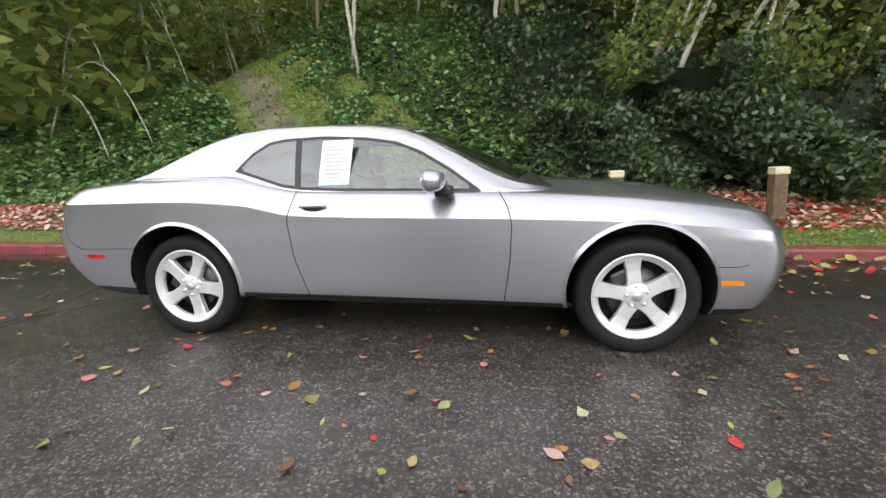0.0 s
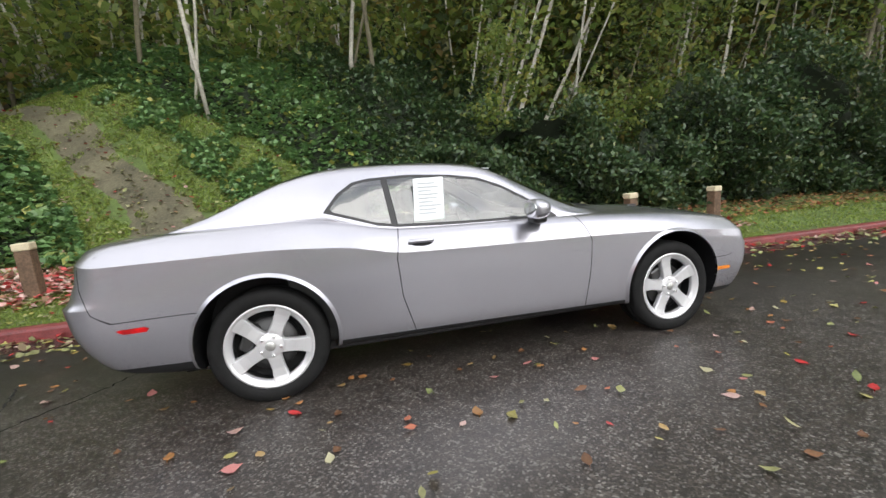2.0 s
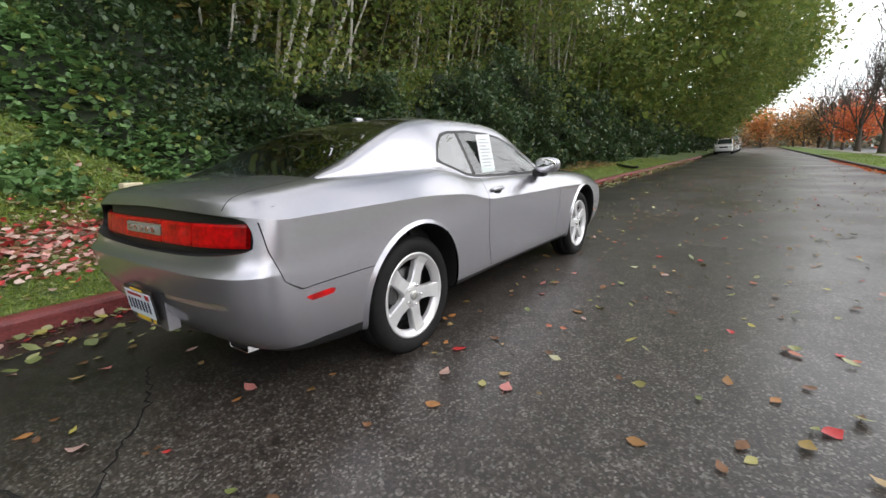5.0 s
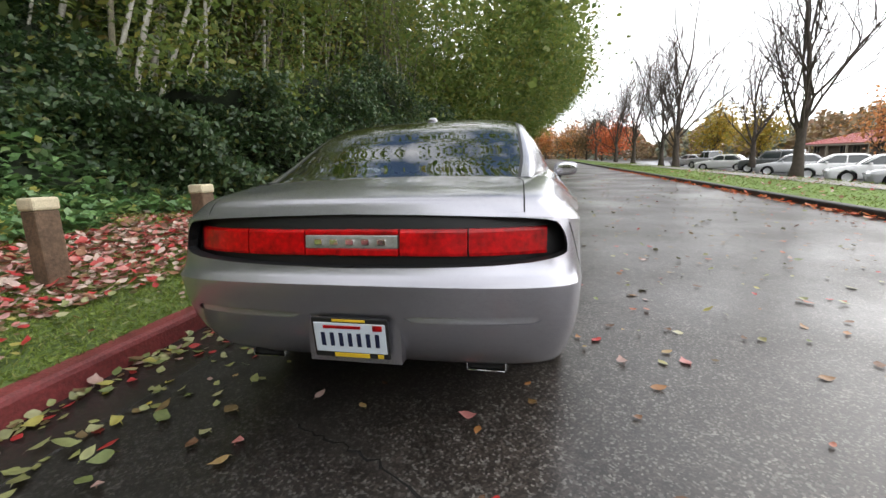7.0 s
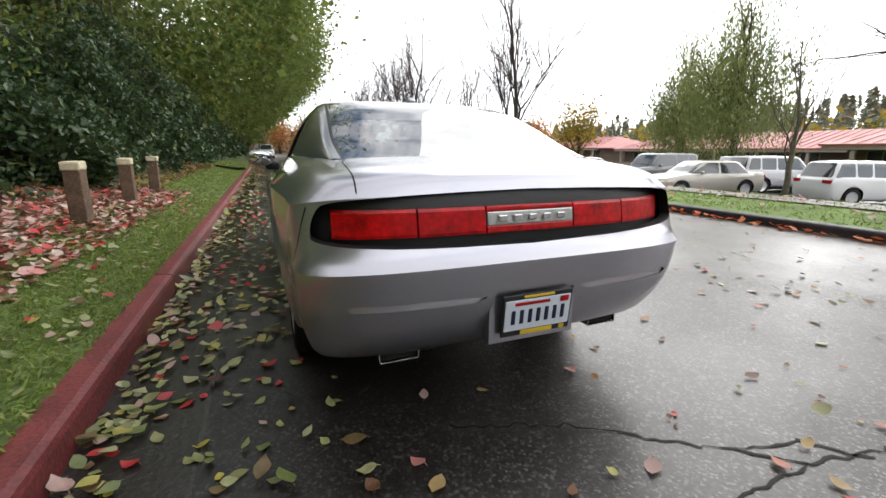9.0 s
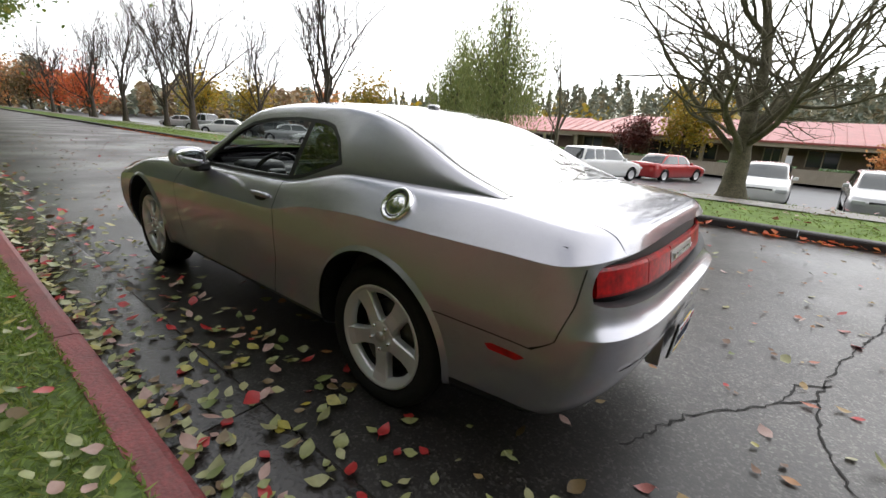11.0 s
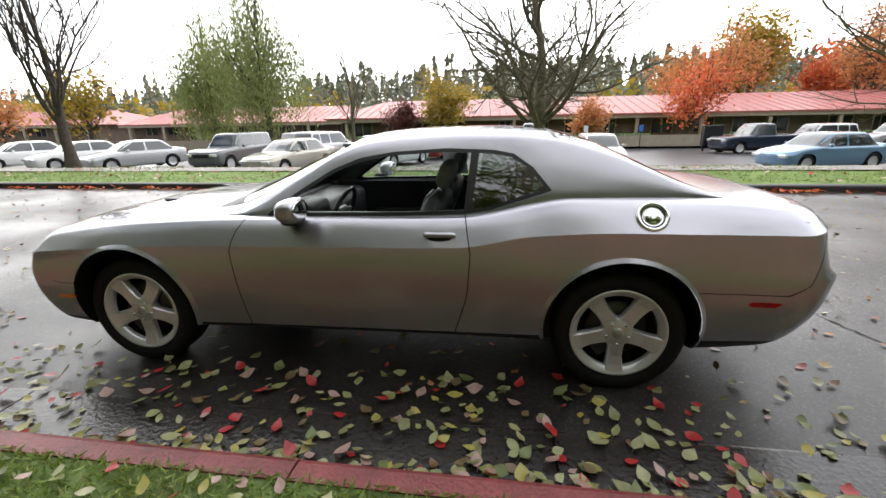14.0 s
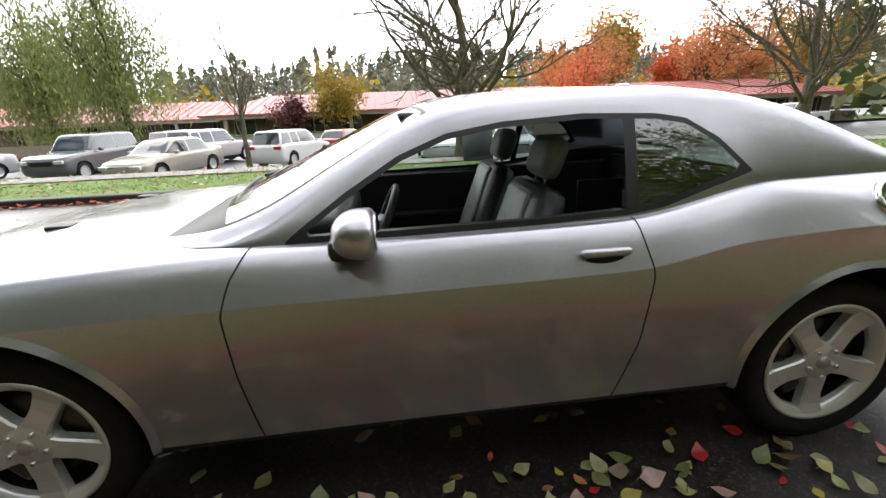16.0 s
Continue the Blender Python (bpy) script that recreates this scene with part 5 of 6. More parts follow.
    box(bars, -0.0105, -0.007, y - 0.009, y + 0.009, -0.034, 0.026, 0.002, pl)
part("plate_print", bars, M_INK, plate_frame, "dark blue bars")
red_bar = bmesh.new()
box(red_bar, -0.0105, -0.007, -0.05, 0.11, 0.045, 0.058, 0.001, pl)
box(red_bar, -0.0105, -0.007, -0.14, -0.10, 0.04, 0.064, 0.001, pl)
part("plate_print", red_bar, M_REDLENS, plate_frame, "small red bars")
for y0, y1, z0, z1 in ((-0.075, 0.075, -0.084, -0.066), (-0.07, 0.07, 0.074, 0.084), (-0.135, -0.11, -0.084, -0.066)):
    yb = bmesh.new()
    box(yb, -0.0075, -0.003, y0, y1, z0, z1, 0.001, pl)
    part("frame_print", yb, M_YELLOW, plate_frame, "yellow bar")
for s in (-1, 1):
    ex = bmesh.new()
    box(ex, -2.385, -2.1, s * 0.52 - 0.08, s * 0.52 + 0.08, 0.276, 0.318, 0.016)
    pipe = part("exhaust_tip", ex, M_SEAM, coupe, "black rectangular exhaust tip")
    rim = bmesh.new()
    for z0, z1 in ((0.271, 0.276), (0.318, 0.323)):
        box(rim, -2.391, -2.335, s * 0.52 - 0.08, s * 0.52 + 0.08, z0, z1, 0.002)
    for y0 in (-0.085, 0.08):
        box(rim, -2.391, -2.335, s * 0.52 + y0, s * 0.52 + y0 + 0.005, 0.275, 0.319, 0.002)
    part("exhaust_trim", rim, M_CHROME, pipe, "thin chrome rim")



# ---- greenhouse ----
def top_line(ykeys, zkeys):
    xs = np.linspace(-1.98, 1.06, 153)
    return np.stack([xs, interp(xs, ykeys), interp(xs, zkeys)], 1)


BASE_Y = [(-1.98, 0.70), (-1.5, 0.765), (-1.07, 0.80), (-0.6, 0.815), (0, 0.815), (0.58, 0.80), (0.8, 0.77), (1.06, 0.66)]
BASE_Z = [(-1.98, 1.065), (-1.5, 1.085), (-1.1, 1.10), (-0.9, 1.05), (-0.64, 0.985), (0, 0.965), (0.58, 0.955), (1.06, 0.95)]
RAIL_Y = [(-1.98, 0.68), (-1.76, 0.685), (-1.5, 0.665), (-1.31, 0.645), (-1.0, 0.62), (-0.5, 0.615), (-0.1, 0.625), (0.14, 0.645), (0.36, 0.685), (0.66, 0.75), (0.8, 0.755), (1.06, 0.655)]
RAIL_Z = [(-1.98, 1.075), (-1.76, 1.145), (-1.5, 1.255), (-1.31, 1.325), (-1.08, 1.378), (-0.85, 1.395), (-0.6, 1.395), (-0.22, 1.38), (-0.02, 1.355), (0.14, 1.305), (0.36, 1.18), (0.66, 1.01), (0.8, 0.97), (1.06, 0.96)]
ROOF_Z = [(-1.98, 1.07), (-1.76, 1.165), (-1.5, 1.29), (-1.31, 1.368), (-1.08, 1.42), (-0.85, 1.44), (-0.5, 1.445), (-0.2, 1.435), (0.0, 1.415), (0.14, 1.375), (0.36, 1.285), (0.66, 1.15), (0.86, 1.06), (1.06, 0.965)]


def blend(a, b, t):
    xs = sorted({k[0] for k in a} | {k[0] for k in b})
    return [(x, float(interp(x, a)) * (1 - t) + float(interp(x, b)) * t) for x in xs]


def scaled(a, s):
    return [(x, v * s) for x, v in a]


def raised(a, d):
    return [(x, v + d) for x, v in a]


top_lines = [
    top_line(raised(BASE_Y, 0.0), raised(BASE_Z, -0.03)),
    top_line(blend(BASE_Y, RAIL_Y, 0.0), BASE_Z),
    top_line(raised(blend(BASE_Y, RAIL_Y, 0.45), 0.012), blend(BASE_Z, RAIL_Z, 0.45)),
    top_line(raised(blend(BASE_Y, RAIL_Y, 0.85), 0.008), blend(BASE_Z, RAIL_Z, 0.85)),
    top_line(RAIL_Y, RAIL_Z),
    top_line(scaled(RAIL_Y, 0.90), blend(RAIL_Z, ROOF_Z, 0.42)),
    top_line(scaled(RAIL_Y, 0.66), blend(RAIL_Z, ROOF_Z, 0.80)),
    top_line(scaled(RAIL_Y, 0.33), blend(RAIL_Z, ROOF_Z, 0.97)),
    top_line(scaled(RAIL_Y, 0.0), ROOF_Z),
]
top = Skin(chaikin(np.stack(top_lines), 2))
WINDOW = np.array([(-1.085, 1.118), (-0.985, 1.235), (-0.88, 1.305), (-0.77, 1.325), (-0.5, 1.335), (-0.2, 1.318), (0.0, 1.287), (0.17, 1.222), (0.36, 1.11), (0.52, 1.0), (0.57, 0.962), (0.2, 0.968), (-0.3, 0.976), (-0.62, 0.99), (-0.75, 1.01), (-0.88, 1.053)])
on_side = lambda f: (lambda p: np.where(p[:, 1] > 0.5, f(p), 1.0))
rail_at = lambda x: interp(x, RAIL_Y)
# windscreen and rear window lie inside the pillars
top.cut(lambda p: np.where(p[:, 0] > -0.3, np.maximum(np.abs(p[:, 1]) - rail_at(p[:, 0]) * 0.925, 0.045 + 0.10 * (1 - (p[:, 1] / 0.62) ** 2) * 0.6 - p[:, 0]), 1.0), "screen_trim")
top.cut(lambda p: np.where(p[:, 0] > -0.3, np.maximum(np.abs(p[:, 1]) - rail_at(p[:, 0]) * 0.925 + 0.014, 0.062 + 0.10 * (1 - (p[:, 1] / 0.62) ** 2) * 0.6 - p[:, 0]), 1.0), "windscreen", only=("screen_trim",))
top.cut(lambda p: np.where(p[:, 0] > 0.3, 0.77 + 0.10 * (1 - (p[:, 1] / 0.7) ** 2) - p[:, 0], 1.0), "cowl", only=("windscreen", "screen_trim"))
top.cut(lambda p: np.where(p[:, 0] < -0.9, np.maximum(np.abs(p[:, 1]) - rail_at(p[:, 0]) * 0.955, p[:, 0] + 1.09), 1.0), "back_trim", only=("body",))
top.cut(lambda p: np.where(p[:, 0] < -0.9, np.maximum(np.abs(p[:, 1]) - rail_at(p[:, 0]) * 0.955 + 0.016, p[:, 0] + 1.115), 1.0), "back_window", only=("back_trim",))
top.cut(on_side(lambda p: polygon_distance(p[:, [0, 2]], WINDOW)), "side_trim", only=("body",))
top.cut(on_side(lambda p: polygon_distance(p[:, [0, 2]], WINDOW) + 0.02), "side_glass", only=("side_trim",))
top.cut(on_side(lambda p: np.abs(p[:, 0] + 0.635 + 0.10 * (p[:, 2] - 1.0)) - 0.022), "side_trim", only=("side_glass",))
top.cut(on_side(lambda p: p[:, 0] + 0.635 + 0.10 * (p[:, 2] - 1.0)), "quarter_glass", only=("side_glass",))
mesh_object("roof", *both_sides(top.piece(("body",))), M_PAINT, coupe, "silver roof with slim front pillars and broad rear pillars")
mesh_object("cowl", *both_sides(top.piece(("cowl",))), M_BLACK, coupe, "black cowl at the foot of the windscreen")
for y0, y1 in ((0.60, 0.02), (-0.06, -0.60)):
    wipe = []
    for y in np.linspace(y0, y1, 7):
        bow = 1 - (y / 0.72) ** 2
        wx = 0.76 + 0.07 * bow
        low, high = float(interp(wx, RAIL_Z)), float(interp(wx, ROOF_Z))
        wipe.append((wx, y, low + (high - low) * bow ** 0.8 + 0.012))
    mesh_object("wiper", *tube(wipe, np.full(7, 0.008), 6), M_BLACK, coupe, "black wiper")
mesh_object("window_trim", *both_sides(top.piece(("screen_trim", "back_trim", "side_trim"))), M_BLACK, coupe, "black window surround")
for tag, name in (("windscreen", "windscreen"), ("back_window", "rear_window")):
    g = mesh_object(name, *both_sides(top.piece((tag,))), M_GLASS_SCREEN if tag == "windscreen" else M_GLASS_DARK, coupe, "")
    g.visible_shadow = False
for tag, name, flips in (("quarter_glass", "quarter_window", (0, 1)), ("side_glass", "door_window", (1,))):
    for flip in flips:
        vf = top.piece((tag,))
        g = mesh_object(name, *(mirrored(vf) if flip else vf), M_GLASS_DARK if tag == "quarter_glass" else M_GLASS, coupe, "closed tinted side window")
        g.visible_shadow = False
# frame depth round the side windows
returns = top.rim(("body", "side_trim", "quarter_glass"), lambda q: np.array((q[0], q[1] - 0.03, q[2])), lambda c: c[1] > 0.5 and -0.62 < c[0] < 0.6 and 0.97 < c[2] < 1.34)
spots, where = {}, []
for v in returns[0]:
    where.append(spots.setdefault(tuple(np.round(v, 4)), len(spots)))
welded = (np.array(list(spots)), [tuple(where[i] for i in q) for q in returns[1]])
for piece in loose_pieces(welded):
    for vf in (piece, mirrored(piece)):
        mesh_object("window_return", *vf, M_BLACK, coupe, "black inner window edge")


# ---- wheels ----
def lathe(profile, n=56, close=True):
    """A ring profile (radius, y) turned about the y axis."""
    a = np.linspace(0, 2 * math.pi, n, endpoint=False)
    p = np.asarray(profile, float)
    vs = np.stack([np.cos(a)[:, None] * p[None, :, 0], np.broadcast_to(p[None, :, 1], (n, len(p))), np.sin(a)[:, None] * p[None, :, 0]], -1).reshape(-1, 3)
    m = len(p)
    fs = [(i * m + j, ((i + 1) % n) * m + j, ((i + 1) % n) * m + j + 1, i * m + j + 1) for i in range(n) for j in range(m - 1)]
    return vs, fs


WHEEL_Z = 0.34
wheel = new("wheel")
wheel.parent = coupe
TYRE = [(0.252, -0.09), (0.262, -0.105), (0.30, -0.118), (0.335, -0.112), (0.352, -0.095), (0.358, -0.06), (0.3585, -0.05), (0.352, -0.048), (0.352, -0.04), (0.3585, -0.038), (0.359, 0.0),
        (0.3585, 0.038), (0.352, 0.04), (0.352, 0.048), (0.3585, 0.05), (0.358, 0.06), (0.352, 0.095), (0.335, 0.112), (0.30, 0.118), (0.262, 0.105), (0.252, 0.09)]
tyre = mesh_object("tyre", *lathe(TYRE), M_RUBBER, wheel, "black rubber tyre")
rim_ob = mesh_object("rim", *lathe([(0.262, 0.107), (0.258, 0.112), (0.248, 0.109), (0.236, 0.098), (0.222, 0.090), (0.217, 0.080), (0.217, 0.06)]), M_ALLOY, wheel, "five-spoke cast alloy rim")
for k in range(5):
    a = math.pi / 2 + k * 2 * math.pi / 5
    prof = [(0.045, 0.050, 0.085), (0.09, 0.041, 0.088), (0.15, 0.040, 0.084), (0.20, 0.046, 0.088), (0.240, 0.056, 0.098)]
    vs, fs = [], []
    for r, h, y in prof:
        for dy, sx in ((-0.035, 1.05), (-0.004, 1.0), (0.004, 0.86), (0.004, -0.86), (-0.004, -1.0), (-0.035, -1.05)):
            vs.append((r * math.cos(a) - sx * h * math.sin(a), y + dy, r * math.sin(a) + sx * h * math.cos(a)))
    for i in range(len(prof) - 1):
        for j in range(6):
            fs.append((i * 6 + j, i * 6 + (j + 1) % 6, (i + 1) * 6 + (j + 1) % 6, (i + 1) * 6 + j))
    mesh_object("spoke", vs, fs, M_ALLOY, wheel, smooth=False)
    b = a
    nut = lathe([(0.0, 0.108), (0.007, 0.108), (0.010, 0.104), (0.010, 0.08)], 8)
    mesh_object("lug_nut", nut[0] + np.array((0.062 * math.cos(b), 0, 0.062 * math.sin(b))), nut[1], M_CHROME, wheel)
# barrel in dark metal, painting the shade between the spokes
mesh_object("rim_barrel", *lathe([(0.219, 0.075), (0.226, 0.03), (0.224, -0.09), (0.25, -0.10)]), M_DARKMETAL, wheel, "shaded inside of the rim")
mesh_object("hub", *lathe([(0.0, 0.094), (0.075, 0.092), (0.085, 0.084), (0.085, 0.04)], 40), M_ALLOY, wheel)
mesh_object("centre_cap", *lathe([(0.0, 0.107), (0.024, 0.106), (0.030, 0.100), (0.030, 0.085)], 28), M_SILVERPLATE, wheel, "small metal centre cap")
mesh_object("brake_disc", *lathe([(0.05, 0.03), (0.165, 0.03), (0.168, 0.02), (0.168, 0.0)], 40), M_DARKMETAL, wheel, "dark steel brake disc")
# near-black disc, in place of shade at the wheel's back
mesh_object("wheel_back", *lathe([(0.0, -0.02), (0.23, -0.02)], 32), M_SEAM, wheel, "dark inside of the wheel")
cal = bmesh.new()
box(cal, 0.09, 0.175, -0.02, 0.06, -0.09, 0.09, 0.02)
part("brake_caliper", cal, M_DARKMETAL, wheel)
wheel.matrix_basis = pose(-1.473, 0.775, WHEEL_Z, 0, 36, 0)
for x, s, turn in ((1.473, 1, 40), (-1.473, -1, 25), (1.473, -1, 63)):
    copy_thing(wheel, pose(x, s * (0.785 if x > 0 else 0.775), WHEEL_Z, 0, turn if s > 0 else -turn, 0 if s > 0 else 180))

# ---- fuel filler, handles, mirrors, wipers ----
cap = lathe([(0.0, 0.012), (0.03, 0.016), (0.034, 0.010), (0.060, 0.010), (0.066, 0.020), (0.078, 0.018), (0.082, 0.0), (0.082, -0.02)], 40)
fuel = new("fuel_filler")
fuel.parent = coupe
fuel.matrix_basis = pose(-1.575, 0.879, 1.0, 34, 0, 0)
mesh_object("filler_ring", *cap, M_CHROME, fuel, "round chrome fuel filler door")
mesh_object("filler_dish", *lathe([(0.052, 0.0115), (0.06, 0.0115)], 40), M_BLACK, fuel)
for s in (-1, 1):
    h = bmesh.new()
    box(h, -0.58, -0.405, s * 0.92 - 0.016, s * 0.92 + 0.016, 0.882, 0.912, 0.014)
    part("door_handle", h, M_PAINT, coupe, "silver pull handle", True)
    # dark ellipsoid, slightly proud, painting the shade of the handle's recess
    hd = bmesh.new()
    bmesh.ops.create_uvsphere(hd, u_segments=20, v_segments=10, radius=1, matrix=pose(-0.4925, s * 0.912, 0.872) @ Matrix.Diagonal((0.074, 0.014, 0.03, 1)))
    part("handle_shade", hd, M_SEAM, coupe, "dark ellipsoid painting the shaded recess behind the handle", True)
    mi = bmesh.new()
    bmesh.ops.create_uvsphere(mi, u_segments=28, v_segments=16, radius=1)
    for v in mi.verts:
        c = v.co
        c.x = math.copysign(abs(c.x) ** 0.8, c.x)
        c.z = math.copysign(abs(c.z) ** 0.75, c.z)
        c.y = math.copysign(abs(c.y) ** 0.7, c.y)
        x = c.x * 0.085 if c.x > 0 else c.x * 0.03
        v.co = Vector((0.275 + x * 1.15, s * (0.995 + c.y * 0.11), 1.04 + c.z * 0.066))
    mirror = part("wing_mirror", mi, M_PAINT, coupe, "silver wing mirror housing", True)
    mg = bmesh.new()
    bmesh.ops.create_uvsphere(mg, u_segments=24, v_segments=12, radius=1, matrix=pose(0.246, s * 0.997, 1.042) @ Matrix.Diagonal((0.008, 0.092, 0.052, 1)))
    part("mirror_glass", mg, M_CHROME, mirror, "rounded mirror glass", True)
    st = bmesh.new()
    box(st, 0.29, 0.40, s * 0.90 - 0.06, s * 0.90 + 0.06, 0.935, 1.01, 0.025)
    part("mirror_foot", st, M_BLACK, mirror, "black mirror foot")
    sc = bmesh.new()
    box(sc, 1.50, 1.60, s * 0.33 - 0.035, s * 0.33 + 0.035, 0.955, 0.978, 0.006, None)
    part("bonnet_scoop", sc, M_BLACK, coupe, "black bonnet scoop mesh")
cowl = bmesh.new()
box(cowl, 0.80, 0.99, -0.55, 0.55, 0.945, 0.98, 0.01)
part("cowl", cowl, M_BLACK, coupe, "black cowl under the windscreen")
for y0, y1 in ((0.55, -0.05), (-0.02, -0.6)):
    vs, fs = tube([(0.93, y0, 0.995), (0.915, (y0 + y1) / 2, 1.03), (0.93, y1, 1.02)], [0.008, 0.007, 0.005], 6)
    mesh_object("wiper", vs, fs, M_BLACK, coupe, "black wiper arm")
an = bmesh.new()
box(an, -1.02, -0.95, -0.03, 0.03, 1.415, 1.455, 0.015)
part("roof_antenna", an, M_PAINT, coupe, "small roof antenna", True)

# ---- interior ----
inn = bmesh.new()
box(inn, -1.35, 0.85, -0.72, 0.72, 0.24, 0.28)
box(inn, -1.36, -1.28, -0.72, 0.72, 0.28, 1.04)
part("cabin_floor", inn, M_LEATHER, coupe, "dark carpeted cabin floor")
for s in (-1, 1):
    dp = bmesh.new()
    box(dp, -0.62, 0.72, s * 0.745 - 0.025, s * 0.745 + 0.025, 0.28, 0.965, 0.015)
    box(dp, -0.45, 0.35, s * 0.70 - 0.03, s * 0.70 + 0.03, 0.66, 0.71, 0.015)
    part("door_lining", dp, M_LEATHER, coupe, "black door lining")
    ql = bmesh.new()
    box(ql, -1.34, -0.60, s * 0.735 - 0.02, s * 0.735 + 0.02, 0.28, 0.99, 0.015)
    part("quarter_lining", ql, M_LEATHER, coupe)
dash = bmesh.new()
box(dash, 0.42, 0.80, -0.70, 0.70, 0.60, 0.93, 0.07)
box(dash, 0.75, 0.95, -0.70, 0.70, 0.60, 0.94, 0.02)
box(dash, 0.40, 0.62, 0.20, 0.56, 0.84, 0.985, 0.05)
part("dashboard", dash, M_LEATHER, coupe, "black dashboard with a hooded gauge binnacle", True)
sw = new("steering_wheel")
sw.parent = coupe
sw.matrix_basis = pose(0.26, 0.38, 0.89, 0, 0, 90) @ pose(0, 0, 0, -24, 0, 0)
a = np.linspace(0, 2 * math.pi, 33)
ring = [(0.185 * math.cos(t), 0, 0.185 * math.sin(t)) for t in a]
mesh_object("wheel_rim", *tube(ring, [0.016] * 33, 10, False), M_LEATHER, sw, "black leather steering wheel")
hb = bmesh.new()
box(hb, -0.07, 0.07, -0.03, 0.02, -0.06, 0.05, 0.02)
for k in (0, 1):
    box(hb, (-0.18, 0.06)[k], (-0.06, 0.18)[k], -0.012, 0.008, -0.02, 0.02, 0.006)
box(hb, -0.02, 0.02, -0.012, 0.008, -0.18, -0.05, 0.006)
part("wheel_boss", hb, M_LEATHER_GREY, sw)


def seat(y):
    s = new("front_seat")
    s.parent = coupe
    s.matrix_basis = pose(0.0, y, 0.25)
    c = bmesh.new()
    box(c, -0.22, 0.30, -0.26, 0.26, 0.05, 0.24, 0.07)
    part("cushion", c, M_LEATHER, s, "", True)
    lean = pose(-0.22, 0, 0.2, 0, -20, 0)
    b = bmesh.new()
    box(b, -0.07, 0.07, -0.26, 0.26, 0.0, 0.64, 0.07, lean)
    part("backrest", b, M_LEATHER, s, "black leather backrest", True)
    p = bmesh.new()
    box(p, 0.055, 0.085, -0.15, 0.15, 0.14, 0.60, 0.025, lean)
    part("backrest_panel", p, M_LEATHER_GREY, s, "grey perforated leather panel", True)
    hr = bmesh.new()
    box(hr, -0.04, 0.06, -0.13, 0.13, 0.66, 0.84, 0.045, lean)
    part("headrest", hr, M_LEATHER_GREY, s, "padded headrest", True)
    for yy in (-0.06, 0.06):
        vs, fs = tube([lean @ Vector((0, yy, 0.6)), lean @ Vector((0, yy, 0.74))], [0.007, 0.007], 8)
        mesh_object("headrest_post", vs, fs, M_CHROME, s)


seat(0.38)
seat(-0.38)
rs = bmesh.new()
box(rs, -1.25, -0.85, -0.6, 0.6, 0.30, 0.55, 0.08)
box(rs, -0.08, 0.08, -0.6, 0.6, 0.0, 0.55, 0.07, pose(-1.2, 0, 0.5, 0, -22, 0))
part("rear_seat", rs, M_LEATHER, coupe, "black rear bench seat", True)
shelf = bmesh.new()
box(shelf, -1.85, -1.32, -0.62, 0.62, 1.0, 1.03, 0.01)
part("parcel_shelf", shelf, M_LEATHER, coupe)
rv = bmesh.new()
box(rv, 0.10, 0.13, -0.11, 0.11, 1.27, 1.33, 0.012)
part("rear_view_mirror", rv, M_BLACK, coupe)
for s in (-1, 1):
    vz = bmesh.new()
    box(vz, -0.08, 0.16, s * 0.33 - 0.2, s * 0.33 + 0.2, 1.345, 1.36, 0.006, None)
    part("sun_visor", vz, M_LEATHER_GREY, coupe)
# window sheet on the kerb-away side, just inside the glass
sheet = mesh_object("window_sheet", [(-0.475, -0.722, 1.30), (-0.265, -0.722, 1.305), (-0.29, -0.792, 1.02), (-0.50, -0.792, 1.015)], [(0, 1, 2, 3)], M_WHITE, coupe, "white price sheet behind the glass", smooth=False)
sb = bmesh.new()
for k in range(9):
    z = 1.265 - k * 0.025
    y = -0.722 - (1.30 - z) * 0.25 - 0.004
    box(sb, -0.45 - k * 0.001, -0.33 + 0.03 * math.sin(k * 2.3), y, y + 0.002, z - 0.004, z + 0.004)
part("sheet_print", sb, M_FAINT, sheet, "faint grey bars of print")


# ---- across the road: parked vehicles ----
PAINTS = {k: paint_mat(k + "_car_paint", c, 0.3 if k != "white" else 0.0) for k, c in dict(white=(0.78, 0.78, 0.77), silver=(0.5, 0.5, 0.51), grey=(0.13, 0.135, 0.14), beige=(0.45, 0.42, 0.36), blue=(0.16, 0.28, 0.42), navy=(0.02, 0.03, 0.06), red=(0.4, 0.03, 0.03)).items()}
M_CARGLASS = mat("dark_vehicle_glass", (0.03, 0.038, 0.04), 0.08, 0, 0, coat=1.0)
M_HEADLAMP = mat("clear_lamp", (0.7, 0.72, 0.74), 0.1, 0.3, 0, coat=1.0)

KINDS = {
    # length, width, belt, roof, cabin x from-to at belt and at roof, tail height, nose height
    "sedan": (4.7, 1.78, 0.93, 1.44, (-1.75, 1.15), (-1.05, 0.25), 0.98, 0.80),
    "hatch": (4.1, 1.70, 0.95, 1.47, (-1.95, 1.15), (-1.55, 0.25), 1.00, 0.82),
    "wagon": (4.35, 1.78, 0.98, 1.57, (-2.05, 1.10), (-1.75, 0.25), 1.02, 0.85),
    "suv": (4.6, 1.85, 1.10, 1.74, (-2.18, 0.95), (-2.0, 0.3), 1.12, 1.02),
    "pickup": (5.5, 1.95, 1.12, 1.83, (-0.75, 1.10), (-0.55, 0.45), 1.12, 1.05),
}


def vehicle(kind, paint, x, y, yaw, label, z):
    L, W, belt, roof, at_belt, at_roof, tail_z, nose_z = KINDS[kind]
    v = thing("parked_" + ("pickup" if kind == "pickup" else "car"), label, "pickup" if kind == "pickup" else "car", "vehicles in the parking lot", at=pose(x, y, z, 0, 0, yaw))
